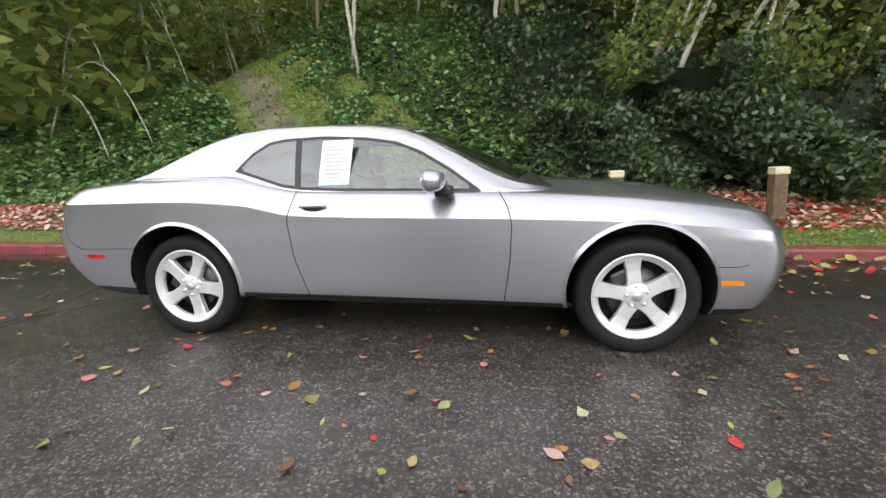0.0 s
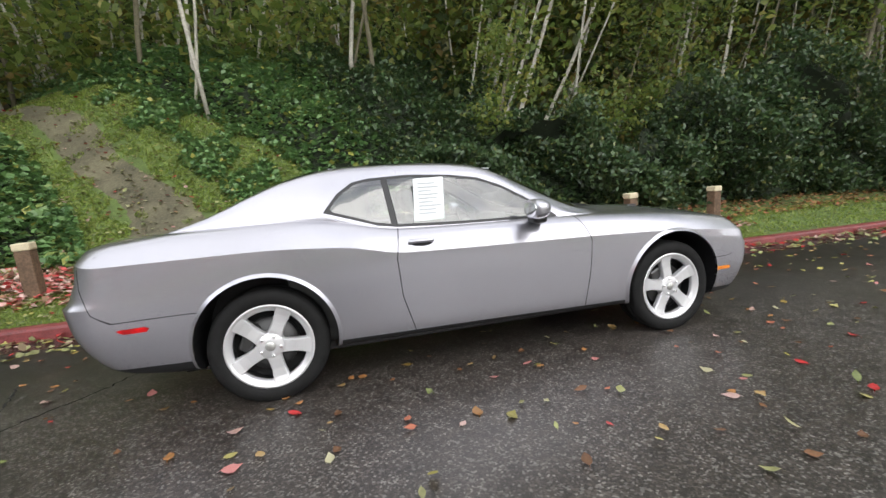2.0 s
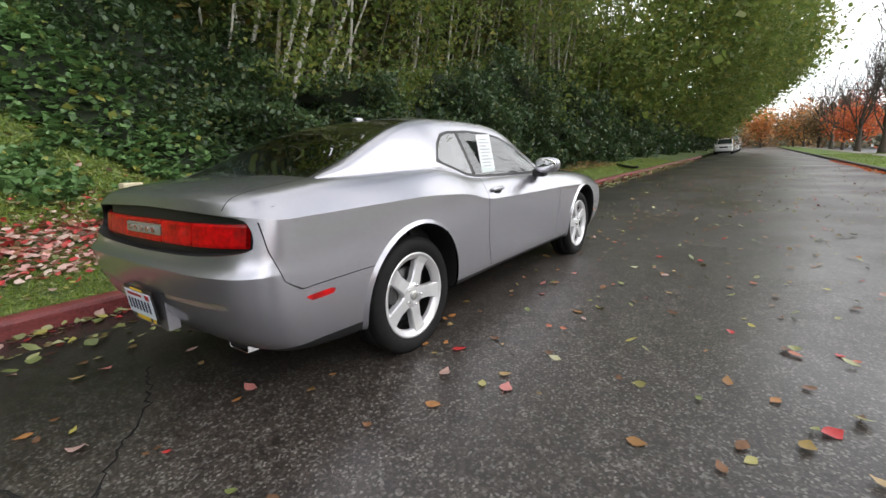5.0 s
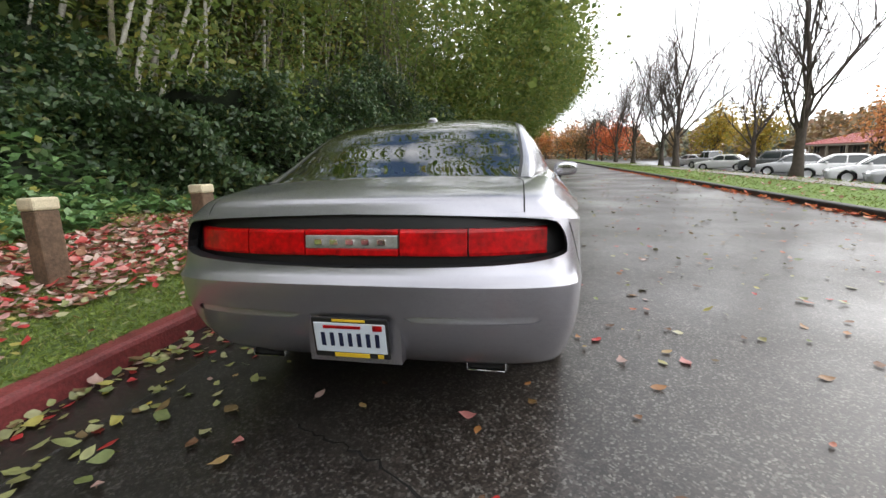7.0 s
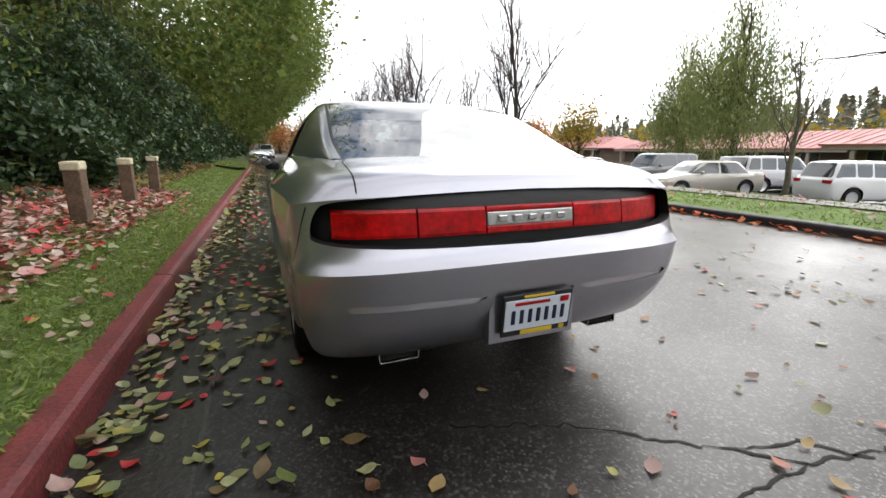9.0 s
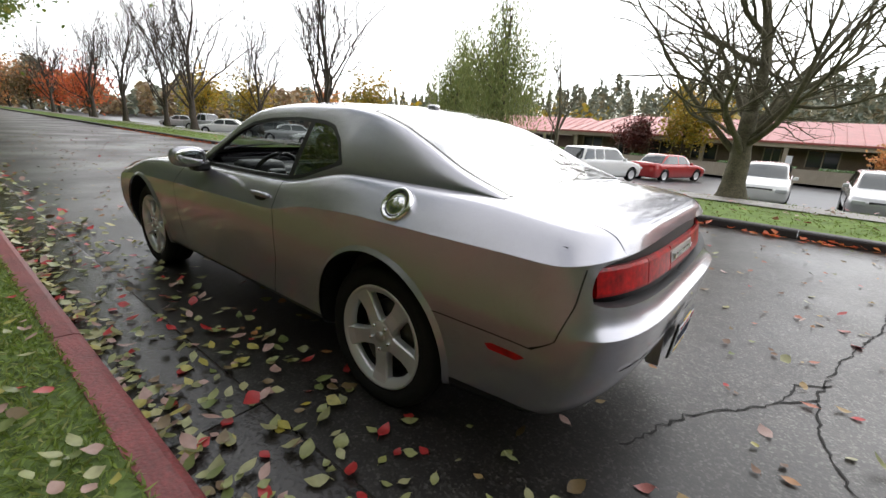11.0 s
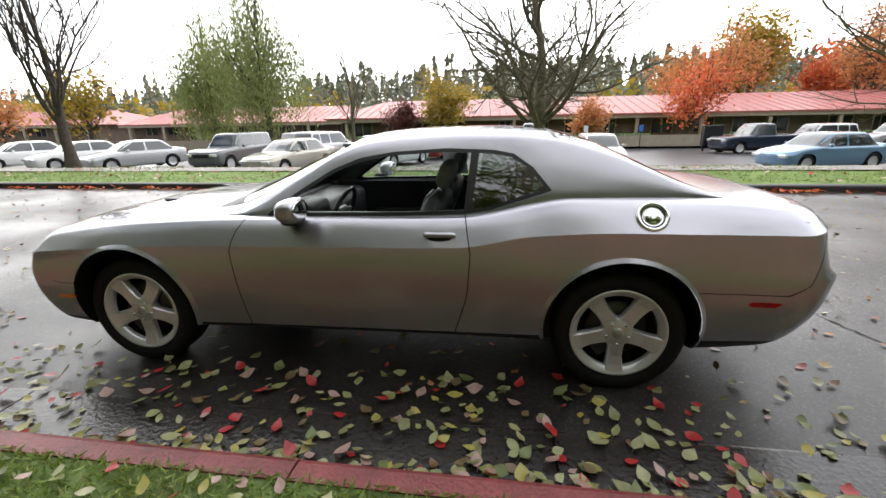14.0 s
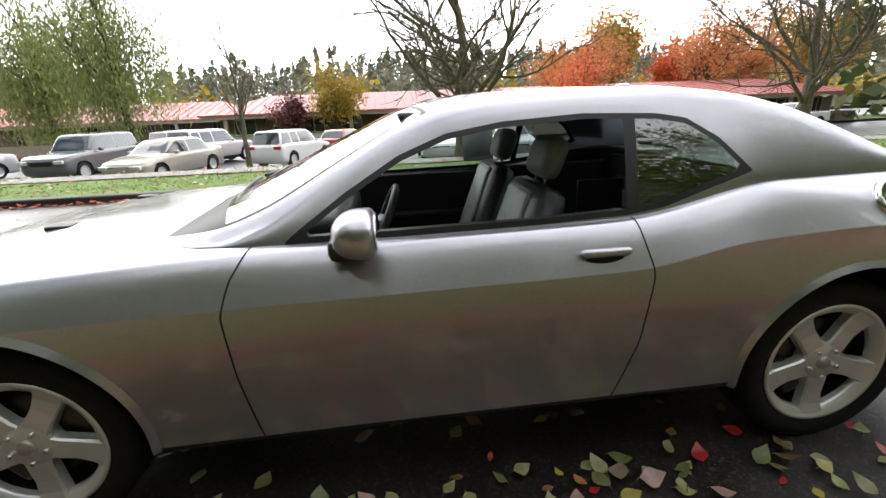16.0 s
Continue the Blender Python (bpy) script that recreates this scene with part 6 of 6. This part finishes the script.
    r, f, w = -L / 2, L / 2, W / 2
    ground = 0.22 if kind in ("sedan", "hatch", "wagon") else 0.34
    hz = [(r, tail_z), (r + 0.5, tail_z + 0.02), (at_belt[0], belt), (at_belt[1], belt), (f - 0.5, nose_z + 0.03), (f, nose_z - 0.08)]

    def ring(wid, zs, inset):
        return control_line([(0, wid)], zs, r + inset, f - inset, 4.0, 0.45, 5.0, 0.35)

    lines = [ring(w * 0.86, [(0, ground)], 0.10), ring(w * 0.96, [(0, ground + 0.03)], 0.05), ring(w, [(0, 0.52)], 0.0), ring(w * 0.995, [(0, 0.66)], 0.01),
             ring(w * 0.97, [(a, b - 0.08) for a, b in hz], 0.04), ring(w * 0.93, hz, 0.09), ring(w * 0.8, [(a, b + 0.012) for a, b in hz], 0.16), ring(0.0, [(a, b + 0.03) for a, b in hz], 0.4)]
    g = chaikin(np.stack(lines), 1)[:, ::2]
    s = Skin(g)
    wr = 0.33 if kind in ("sedan", "hatch", "wagon") else 0.38
    wxs = (r + L * 0.2, f - L * 0.19)
    for wx in wxs:
        s.cut(lambda p, wx=wx: np.where(p[:, 1] > w * 0.6, np.hypot(p[:, 0] - wx, p[:, 2] - wr) - wr - 0.06, 1.0), "arch")
    mesh_object("body", *both_sides(s.piece(("body",))), paint, v)
    xs = np.linspace(at_belt[0], at_belt[1], 41)
    rise = [(at_belt[0], 0.0), (at_roof[0], 1.0), (0.5 * (at_roof[0] + at_roof[1]), 1.04), (at_roof[1], 1.0), (at_belt[1], 0.0)]
    up = interp(xs, rise)
    cab = []
    for fw, fz, fy in ((0.0, 0.0, 0.90), (0.1, 0.02, 0.90), (0.85, 0.8, 0.76), (0.97, 0.95, 0.71), (1.0, 1.0, 0.6), (1.0, 1.04, 0.0)):
        cab.append(np.stack([xs, np.full_like(xs, w * fy), belt + 0.0 * xs + (roof - belt) * fz * up], 1))
    c = Skin(chaikin(np.stack(cab), 1))
    pillar = [0.5 * (at_roof[0] + at_roof[1]) + 0.15] + ([at_roof[0] + 0.55] if kind in ("suv", "wagon") else [])

    def glass(p):
        t = (p[:, 2] - belt) / (roof - belt)
        side = np.maximum(np.maximum(0.06 - t, t - 0.88) * 0.5, np.maximum(p[:, 0] - (at_belt[1] + (at_roof[1] - at_belt[1]) * t - 0.10), (at_belt[0] + (at_roof[0] - at_belt[0]) * t + 0.10) - p[:, 0]))
        for q in pillar:
            side = np.maximum(side, 0.035 - np.abs(p[:, 0] - q))
        ends = np.maximum(np.maximum(0.08 - t, t - 0.93) * 0.5, np.maximum(np.abs(p[:, 1]) - w * (0.83 - 0.16 * t), np.minimum(p[:, 0] - at_roof[0] + 0.02, at_roof[1] + 0.02 - p[:, 0])))
        return np.where(np.abs(p[:, 1]) > w * (0.88 - 0.16 * t) - 0.05, side, ends)

    c.cut(glass, "glass")
    mesh_object("cabin", *both_sides(c.piece(("body",))), paint, v)
    mesh_object("glazing", *both_sides(c.piece(("glass",))), M_CARGLASS, v, "dark vehicle windows")
    if kind == "pickup":
        # solid near-black slab, painting the shade down in the bed
        bed = bmesh.new()
        box(bed, r + 0.12, at_belt[0] - 0.08, -w * 0.78, w * 0.78, belt - 0.05, belt + 0.035)
        part("load_bed", bed, M_SEAM, v, "dark slab painting the shade of an open load bed")
    under = bmesh.new()
    box(under, r + 0.3, f - 0.3, -w * 0.8, w * 0.8, 0.2, ground + 0.25)
    part("underbody", under, M_SEAM, v)
    first = None
    for wx in wxs:
        for side in (1, -1):
            if first is None:
                first = new("wheel")
                first.parent = v
                first.matrix_basis = pose(wx, side * (w - 0.12), wr)
                mesh_object("tyre", *lathe([(wr * 0.66, -0.1), (wr * 0.93, -0.11), (wr, -0.07), (wr, 0.07), (wr * 0.93, 0.11), (wr * 0.66, 0.10)], 24), M_RUBBER, first)
                mesh_object("rim", *lathe([(0.0, 0.07), (wr * 0.3, 0.085), (wr * 0.6, 0.075), (wr * 0.68, 0.10)], 20), M_ALLOY, first)
            else:
                copy_thing(first, pose(wx, side * (w - 0.12), wr, 0, 0, 0 if side > 0 else 180))
    for side in (1, -1):
        for xx, mm, nm, zz in ((r + 0.03, M_REDLENS, "tail_lamp", tail_z - 0.14), (f - 0.12, M_HEADLAMP, "headlamp", nose_z - 0.2)):
            b = bmesh.new()
            box(b, xx, xx + 0.12, side * w * 0.72 - 0.16, side * w * 0.72 + 0.16, zz - 0.06, zz + 0.07, 0.02)
            part(nm, b, mm, v)
        b = bmesh.new()
        box(b, at_belt[1] - 0.55, at_belt[1] - 0.42, side * (w + 0.06) - 0.08, side * (w + 0.06) + 0.08, belt + 0.0, belt + 0.13, 0.03)
        part("wing_mirror", b, paint, v)
    gr = bmesh.new()
    box(gr, f - 0.10, f - 0.01, -w * 0.45, w * 0.45, nose_z - 0.32, nose_z - 0.14, 0.02)
    part("grille", gr, M_BLACK, v)
    return v


for kind, color, x, y, yaw, label in (
        ("sedan", "silver", 31.5, -18.5, 66, "silver sedan parked nose to the grass strip"),
        ("suv", "grey", 36.5, -19.5, 50, "dark grey sport utility in the lot"),
        ("sedan", "white", 26.5, -18.4, 66, "white sedan parked nose to the strip"),
        ("sedan", "silver", 18.6, -17.6, 64, "pale silver sedan parked at a slant"),
        ("sedan", "white", 22.3, -18.0, 65, "white sedan parked beside a bare tree"),
        ("suv", "grey", 12.9, -17.6, 84, "charcoal sport utility with a dark grille"),
        ("sedan", "beige", 9.0, -16.0, 76, "beige sedan parked at a slant"),
        ("suv", "silver", 11.0, -23.5, 240, "silver sport utility showing its back"),
        ("wagon", "white", 5.0, -19.6, 248, "white wagon parked beside the strip"),
        ("suv", "silver", 9.8, -22.5, 248, "silver van at the back row"),
        ("sedan", "red", 3.2, -25.5, 248, "red sedan in the back row"),
        ("hatch", "silver", -4.9, -17.4, 90, "pale silver hatchback facing the strip"),
        ("hatch", "white", -1.8, -18.6, 90, "white hatchback facing the strip"),
        ("sedan", "blue", -13.4, -16.6, 15, "light blue sedan parked along the strip"),
        ("pickup", "navy", -16.9, -28.4, 12, "navy blue pickup truck"),
        ("suv", "white", -21.0, -29.4, 10, "white sport utility with a roof rack"),
        ("suv", "silver", -26.0, -29.8, 10, "silver sport utility in the back row"),
        ("pickup", "white", -31.5, -30.5, 5, "white pickup truck beside the strip"),
        ("pickup", "silver", 48.0, -19.0, 20, "silver pickup truck far along the lot"),
        ("sedan", "white", 42.0, -18.0, 50, "white sedan far along the lot"),
        ("sedan", "silver", 58.0, -20.0, 40, "silver sedan far along the lot"),
        ("suv", "white", 58.0, 0.6, 180, "white car parked far down the road"),
        ("sedan", "silver", 66.0, 0.5, 180, "silver car parked far down the road"),
        ("sedan", "white", 74.0, 0.5, 180, "white sedan parked far down the road"),
        ("hatch", "silver", 82.0, 0.5, 180, "pale hatchback parked far down the road")):
    vehicle(kind, PAINTS[color], x, y, yaw, label, 0.0 if y > -6 else float(lot_height(y)))

# ---- bare street trees ----
for x, y, h, r, seed, limb in ((13.7, -9.75, 2.6, 0.19, 3, 2.5), (-1.7, -9.6, 1.9, 0.27, 21, 2.6), (-11.6, -9.6, 2.0, 0.22, 8, 2.6), (28.0, -9.8, 2.4, 0.24, 5, 3.4), (28.5, -14.6, 2.2, 0.18, 14, 2.6), (43.0, -10.2, 2.6, 0.22, 9, 3.0), (36.0, -11.0, 2.4, 0.2, 31, 2.9), (52.0, -10.0, 2.6, 0.22, 33, 3.0), (70.0, -10.0, 2.6, 0.22, 34, 3.2)):
    mossy = seed in (21, 8)
    tree("street_tree", x, y, 0.1, h, r, seed, "bare mossy street tree with wide limbs" if mossy else "bare dark street tree with upright limbs", limb if mossy else limb * 1.25, 4, 10 if mossy else 8,
         0.10 if mossy else 0.32, 0.75 if mossy else 0.5, M_BARK_MOSS if mossy else M_BARK_DARK, group="bare trees along the strip")
tree("young_tree", 6.4, -17.3, -0.8, 2.7, 0.12, 17, "slim young bare tree on a bed in the lot", 1.75, 3, 6, 0.6, 0.4, M_BARK_MOSS)
# trees in leaf
for x, y, th, r, seed, limb, leaf, ls, per, sp, dr, label in (
        (19.2, -32.5, 7.0, 0.3, 41, 3.9, "willow", 0.34, 3, 0.7, 4.6, "tall weeping willow with yellow-green streamers"),
        (26.6, -36, 5.6, 0.28, 42, 3.6, "willow", 0.34, 3, 0.7, 4.0, "weeping willow with yellow-green streamers"),
        (-15.8, -36, 2.1, 0.2, 43, 2.8, "red", 0.28, 4, 0.6, 0, "bright red maple before the building"),
        (-7.5, -35, 1.4, 0.12, 44, 1.2, "orange", 0.22, 6, 0.35, 0, "small orange maple before the building"),
        (5.0, -37, 2.0, 0.15, 45, 2.2, "yellow", 0.26, 6, 0.45, 0, "yellow-leaved tree before the building"),
        (8.5, -37, 1.4, 0.1, 46, 1.3, "plum", 0.22, 6, 0.35, 0, "small dark plum tree"),
        (-38, -50, 6.0, 0.35, 47, 4.4, "orange", 0.36, 6, 0.8, 0, "large orange autumn tree"),
        (-60, -60, 7.0, 0.35, 61, 4.8, "orange", 0.6, 7, 0.9, 0, "large orange tree beyond the lot"),
        (-33, -64, 7.0, 0.35, 62, 4.6, "yellow", 0.6, 7, 0.9, 0, "golden tree behind the office"),
        (-50, -46, 6.0, 0.35, 48, 4.6, "yellow", 0.42, 8, 0.7, 0, "large golden autumn tree"),
        (-27, -58, 6.0, 0.3, 49, 4.2, "orange", 0.34, 5, 0.8, 0, "orange maple behind the building"),
        (-24, -62, 3.2, 0.3, 71, 4.4, "orange", 0.42, 5, 0.9, 0, "broad orange tree behind the office"),
        (-42, -62, 3.2, 0.3, 72, 4.8, "red", 0.55, 6, 0.8, 0, "broad rust-red tree behind the office"),
        (-50, -58, 3.0, 0.3, 73, 4.8, "orange", 0.55, 7, 0.9, 0, "spreading orange tree behind the office"),
        (34, -30, 2.4, 0.2, 50, 2.6, "yellow", 0.34, 3, 0.6, 0, "golden tree by the far building"),
        (48, -34, 2.4, 0.2, 51, 2.6, "orange", 0.34, 2, 0.6, 0, "thin orange tree by the far building"),
        (78, -12, 2.6, 0.22, 52, 3.0, "red", 0.4, 2, 0.7, 0, "sparse red tree far down the road"),
        (95, -9, 2.6, 0.22, 53, 3.4, "orange", 0.45, 3, 0.8, 0, "orange tree far down the road"),
        (40, -20, 2.2, 0.16, 81, 2.2, "yellow", 0.3, 3, 0.5, 0, "golden tree among the parked cars"),
        (58, -11, 2.4, 0.2, 82, 2.6, "red", 0.34, 2, 0.6, 0, "sparse red street tree"),
        (84, -10, 2.6, 0.22, 83, 3.0, "rust", 0.45, 3, 0.8, 0, "rusty orange street tree"),
        (104, -8, 2.8, 0.24, 84, 3.6, "rust", 0.5, 4, 0.9, 0, "broad orange tree where the road ends"),
        (118, -3, 2.8, 0.24, 85, 3.8, "orange", 0.55, 4, 0.9, 0, "orange tree closing the road"),
        (62, -24, 2.6, 0.22, 54, 2.8, "yellow", 0.4, 3, 0.7, 0, "golden tree behind the far lot")):
    tree("willow" if leaf == "willow" else "autumn_tree", x, y, -0.95, th, r, seed, label, limb, 3, 6, 0.25, 0.6, M_BARK_DARK, LEAF_MATS[leaf], ls, per, sp, dr)

n = 16000
a = rng.uniform(-0.62, 0.1, n)
d = rng.uniform(125, 190, n)
x, y = d * np.cos(a), d * np.sin(a)
z = rng.uniform(0, 1, n) ** 0.8 * (7.5 + 2.5 * np.sin(a * 31) + 1.6 * np.sin(a * 83))
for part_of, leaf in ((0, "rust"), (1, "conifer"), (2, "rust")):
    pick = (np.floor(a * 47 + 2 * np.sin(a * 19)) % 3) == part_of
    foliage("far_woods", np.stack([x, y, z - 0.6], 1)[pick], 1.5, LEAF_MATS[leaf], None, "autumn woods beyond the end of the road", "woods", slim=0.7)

# ---- low building with red roof ----
M_ROOF = mat("red_metal_roof", (0.42, 0.13, 0.12), 0.45, 0, 1.2, 0.18, 0.1, 6)
M_WALL = mat("brown_panel_wall", (0.16, 0.12, 0.09), 0.8, 0, 1.5, 0.25, 0.2)
M_FASCIA = mat("tan_fascia", (0.36, 0.31, 0.24), 0.7, 0, 2, 0.15)
M_PANE = mat("dark_office_glass", (0.03, 0.035, 0.04), 0.08)


def low_building(x0, x1, y_front, depth, eave, ridge, label):
    b = thing("office_building", label, "building")
    w = bmesh.new()
    box(w, x0, x1, y_front - depth, y_front, -1.2, eave)
    part("wall", w, M_WALL, b, "brown recessed walls")
    f = bmesh.new()
    box(f, x0 - 1.0, x1 + 1.0, y_front + 1.3, y_front + 1.5, eave - 0.28, eave + 0.16, 0.02)
    part("fascia", f, M_FASCIA, b, "tan eave board")
    ov = 1.6
    y0, ym, y1 = y_front + ov, y_front - depth / 2, y_front - depth - ov
    vs = [(x0 - 1.2, y0, eave + 0.16), (x1 + 1.2, y0, eave + 0.16), (x1 - 3, ym, ridge), (x0 + 3, ym, ridge), (x0 - 1.2, y1, eave + 0.16), (x1 + 1.2, y1, eave + 0.16)]
    vs += [(x, y, z - 0.14) for x, y, z in vs]
    roof_ob = mesh_object("roof", vs, [(0, 1, 2, 3), (3, 2, 5, 4), (1, 5, 2), (0, 3, 4), (7, 6, 9, 8), (8, 9, 10, 11), (0, 6, 7, 1), (4, 5, 11, 10), (0, 4, 10, 6), (1, 7, 11, 5)], M_ROOF, b, "red standing-seam metal roof", smooth=False)
    n = int((x1 - x0) / 0.9)
    for k in range(n):
        x = x0 - 0.6 + k * (x1 - x0 + 1.2) / n
        top_t = min(1.0, (x - x0 + 1.2) / 4.2, (x1 + 1.2 - x) / 4.2)
        ye, ze = y0 + (ym - y0) * top_t, eave + 0.16 + (ridge - eave - 0.16) * top_t
        mesh_object("roof_seam", [(x - 0.03, y0, eave + 0.17), (x + 0.03, y0, eave + 0.17), (x + 0.03, ye, ze + 0.01), (x - 0.03, ye, ze + 0.01), (x, y0, eave + 0.24), (x, ye, ze + 0.08)],
                    [(0, 4, 5, 3), (4, 1, 2, 5), (0, 1, 4)], M_ROOF, roof_ob, smooth=False)
    k = 0
    x = x0 + 1.2
    while x < x1 - 2:
        wd = 1.9 if k % 3 else 1.1
        g = bmesh.new()
        box(g, x, x + wd, y_front - 0.02, y_front + 0.05, (0.8 if k % 3 else 0.05) - 0.95, eave - 0.45)
        win = part("window" if k % 3 else "door", g, M_PANE, b, "dark office window" if k % 3 else "dark glazed door")
        fr = bmesh.new()
        for q in (x, x + wd / 2, x + wd):
            box(fr, q - 0.04, q + 0.04, y_front + 0.04, y_front + 0.09, (0.75 if k % 3 else 0.05) - 0.95, eave - 0.4)
        part("window_frame", fr, M_FASCIA, win)
        x += wd + (1.6 if k % 4 else 3.2)
        k += 1
    x = x0 + 0.5
    while x < x1:
        c = bmesh.new()
        box(c, x - 0.15, x + 0.15, y_front + 1.1, y_front + 1.4, -1.2, eave - 0.2, 0.02)
        part("column", c, M_FASCIA, b)
        x += 5.5
    return b


low_building(-46, 16, -41, 15, 1.45, 3.4, "low brown office building with a red metal roof")
low_building(20, 54, -56, 14, 1.2, 3.5, "second low office building with a red metal roof")
low_building(60, 100, -56, 14, 1.4, 3.7, "distant low office building with a red metal roof")
kerb_run("kerb_lot", -40.0, 50.0, -33.0, -33.2, -0.88, M_FASCIA, "pale concrete kerb before the office hedge", 30)
lawn = sheet_mesh("office_lawn", np.linspace(-60, 100, 17), np.linspace(-41, -33.1, 3), flat(-0.9), M_SOIL, "planted bed before the office building")
for x0, x1, y in ((-12, -8.2, -34.2), (-7.4, -3.6, -34.2), (-2.4, 2, -34.2), (4, 8, -34.4), (11, 17, -34.6), (-21, -18, -34.2), (-29, -24, -34.2)):
    n = int(900 * (x1 - x0))
    hx, hy, hz = rng.uniform(x0, x1, n), y + rng.uniform(-0.55, 0.55, n), -0.92 + rng.uniform(0, 1, n) ** 0.6 * 0.95
    hd = thing("hedge", "clipped green hedge before the office", "hedge", "clipped hedges", at=pose(0, 0, 0))
    foliage("leaves", np.stack([hx, hy, hz], 1), 0.16, LEAF_MATS["bramble"], hd)
    # dark box, painting the shade inside the hedge
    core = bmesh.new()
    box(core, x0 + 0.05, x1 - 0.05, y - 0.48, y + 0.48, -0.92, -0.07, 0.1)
    part("core", core, M_THICKET_SHADE, hd)

# small signs in the lot
M_SIGNBLUE = mat("blue_sign_face", (0.05, 0.16, 0.5), 0.5)
for x, y, face, label in ((-6.8, -32.2, M_WHITE, "small white sign on a post"), (-10.8, -32.2, M_SIGNBLUE, "small blue sign on a post"), (-2.0, -32.2, M_WHITE, "small white sign on a post")):
    sg = thing("parking_sign", label, "sign", "signs in the lot", at=pose(x, y, -1.02))
    vs, fs = tube([(0, 0, 0), (0, 0, 1.75)], [0.03, 0.03], 8)
    mesh_object("post", vs, fs, M_DARKMETAL, sg)
    b = bmesh.new()
    box(b, -0.16, 0.16, 0.03, 0.05, 1.25, 1.75, 0.02)
    part("panel", b, face, sg)
bin_b = bmesh.new()
dk = thing("electric_cabinet", "dark utility cabinet on short legs beside the lot", "cabinet", at=pose(-14.7, -29.6, -1.02))
box(bin_b, -0.6, 0.6, -0.25, 0.25, 0.35, 1.7, 0.03)
part("body", bin_b, M_BLACK, dk)
for s in (-1, 1):
    lb = bmesh.new()
    box(lb, s * 0.45 - 0.05, s * 0.45 + 0.05, -0.05, 0.05, 0, 0.36)
    part("leg", lb, M_DARKMETAL, dk)

# ---- wooded hill on the skyline ----
hill = sheet_mesh("hill", np.linspace(-260, 260, 53), np.linspace(-260, -70, 20), lambda x, y: -0.8 + 12.5 * np.clip((-70 - y) / 110, 0, 1) ** 0.8 * (0.65 + 0.35 * np.sin(x * 0.014 + 2.2)), M_FLOOR, "low wooded hill on the skyline", "hill")
pts = []
r2 = random.Random(5)
for k in range(1300):
    x, y = r2.uniform(-200, 230), r2.uniform(-190, -80)
    z = -0.8 + 12.5 * max(0, min(1, (-70 - y) / 110)) ** 0.8 * (0.65 + 0.35 * math.sin(x * 0.014 + 2.2))
    h, w = r2.uniform(5, 11.5), r2.uniform(1.2, 2.4)
    m = 84
    f = rng.uniform(0, 1, m) ** 0.8
    a = rng.uniform(0, 6.3, m)
    rr = w * (1 - f) * rng.uniform(0.5, 1.05, m) + 0.1
    pts.append(np.stack([x + rr * np.cos(a), y + rr * np.sin(a), z + f * h], 1))
foliage("skyline_conifers", np.concatenate(pts), 1.15, LEAF_MATS["conifer"], None, "distant firs along the hilltop, haze put into their colour", "conifers", droop=0.15, slim=0.55)
n = 9000
x, y = rng.uniform(-150, 180, n), rng.uniform(-110, -75, n)
z = rng.uniform(0, 1, n) * (4 + 2.5 * np.sin(x * 0.21) + 1.5 * np.sin(x * 0.53))
foliage("autumn_woods", np.stack([x, y, np.clip(z, 0, 9)], 1), 1.5, LEAF_MATS["yellow"], None, "golden and rust autumn woods below the firs", "woods", slim=0.7)
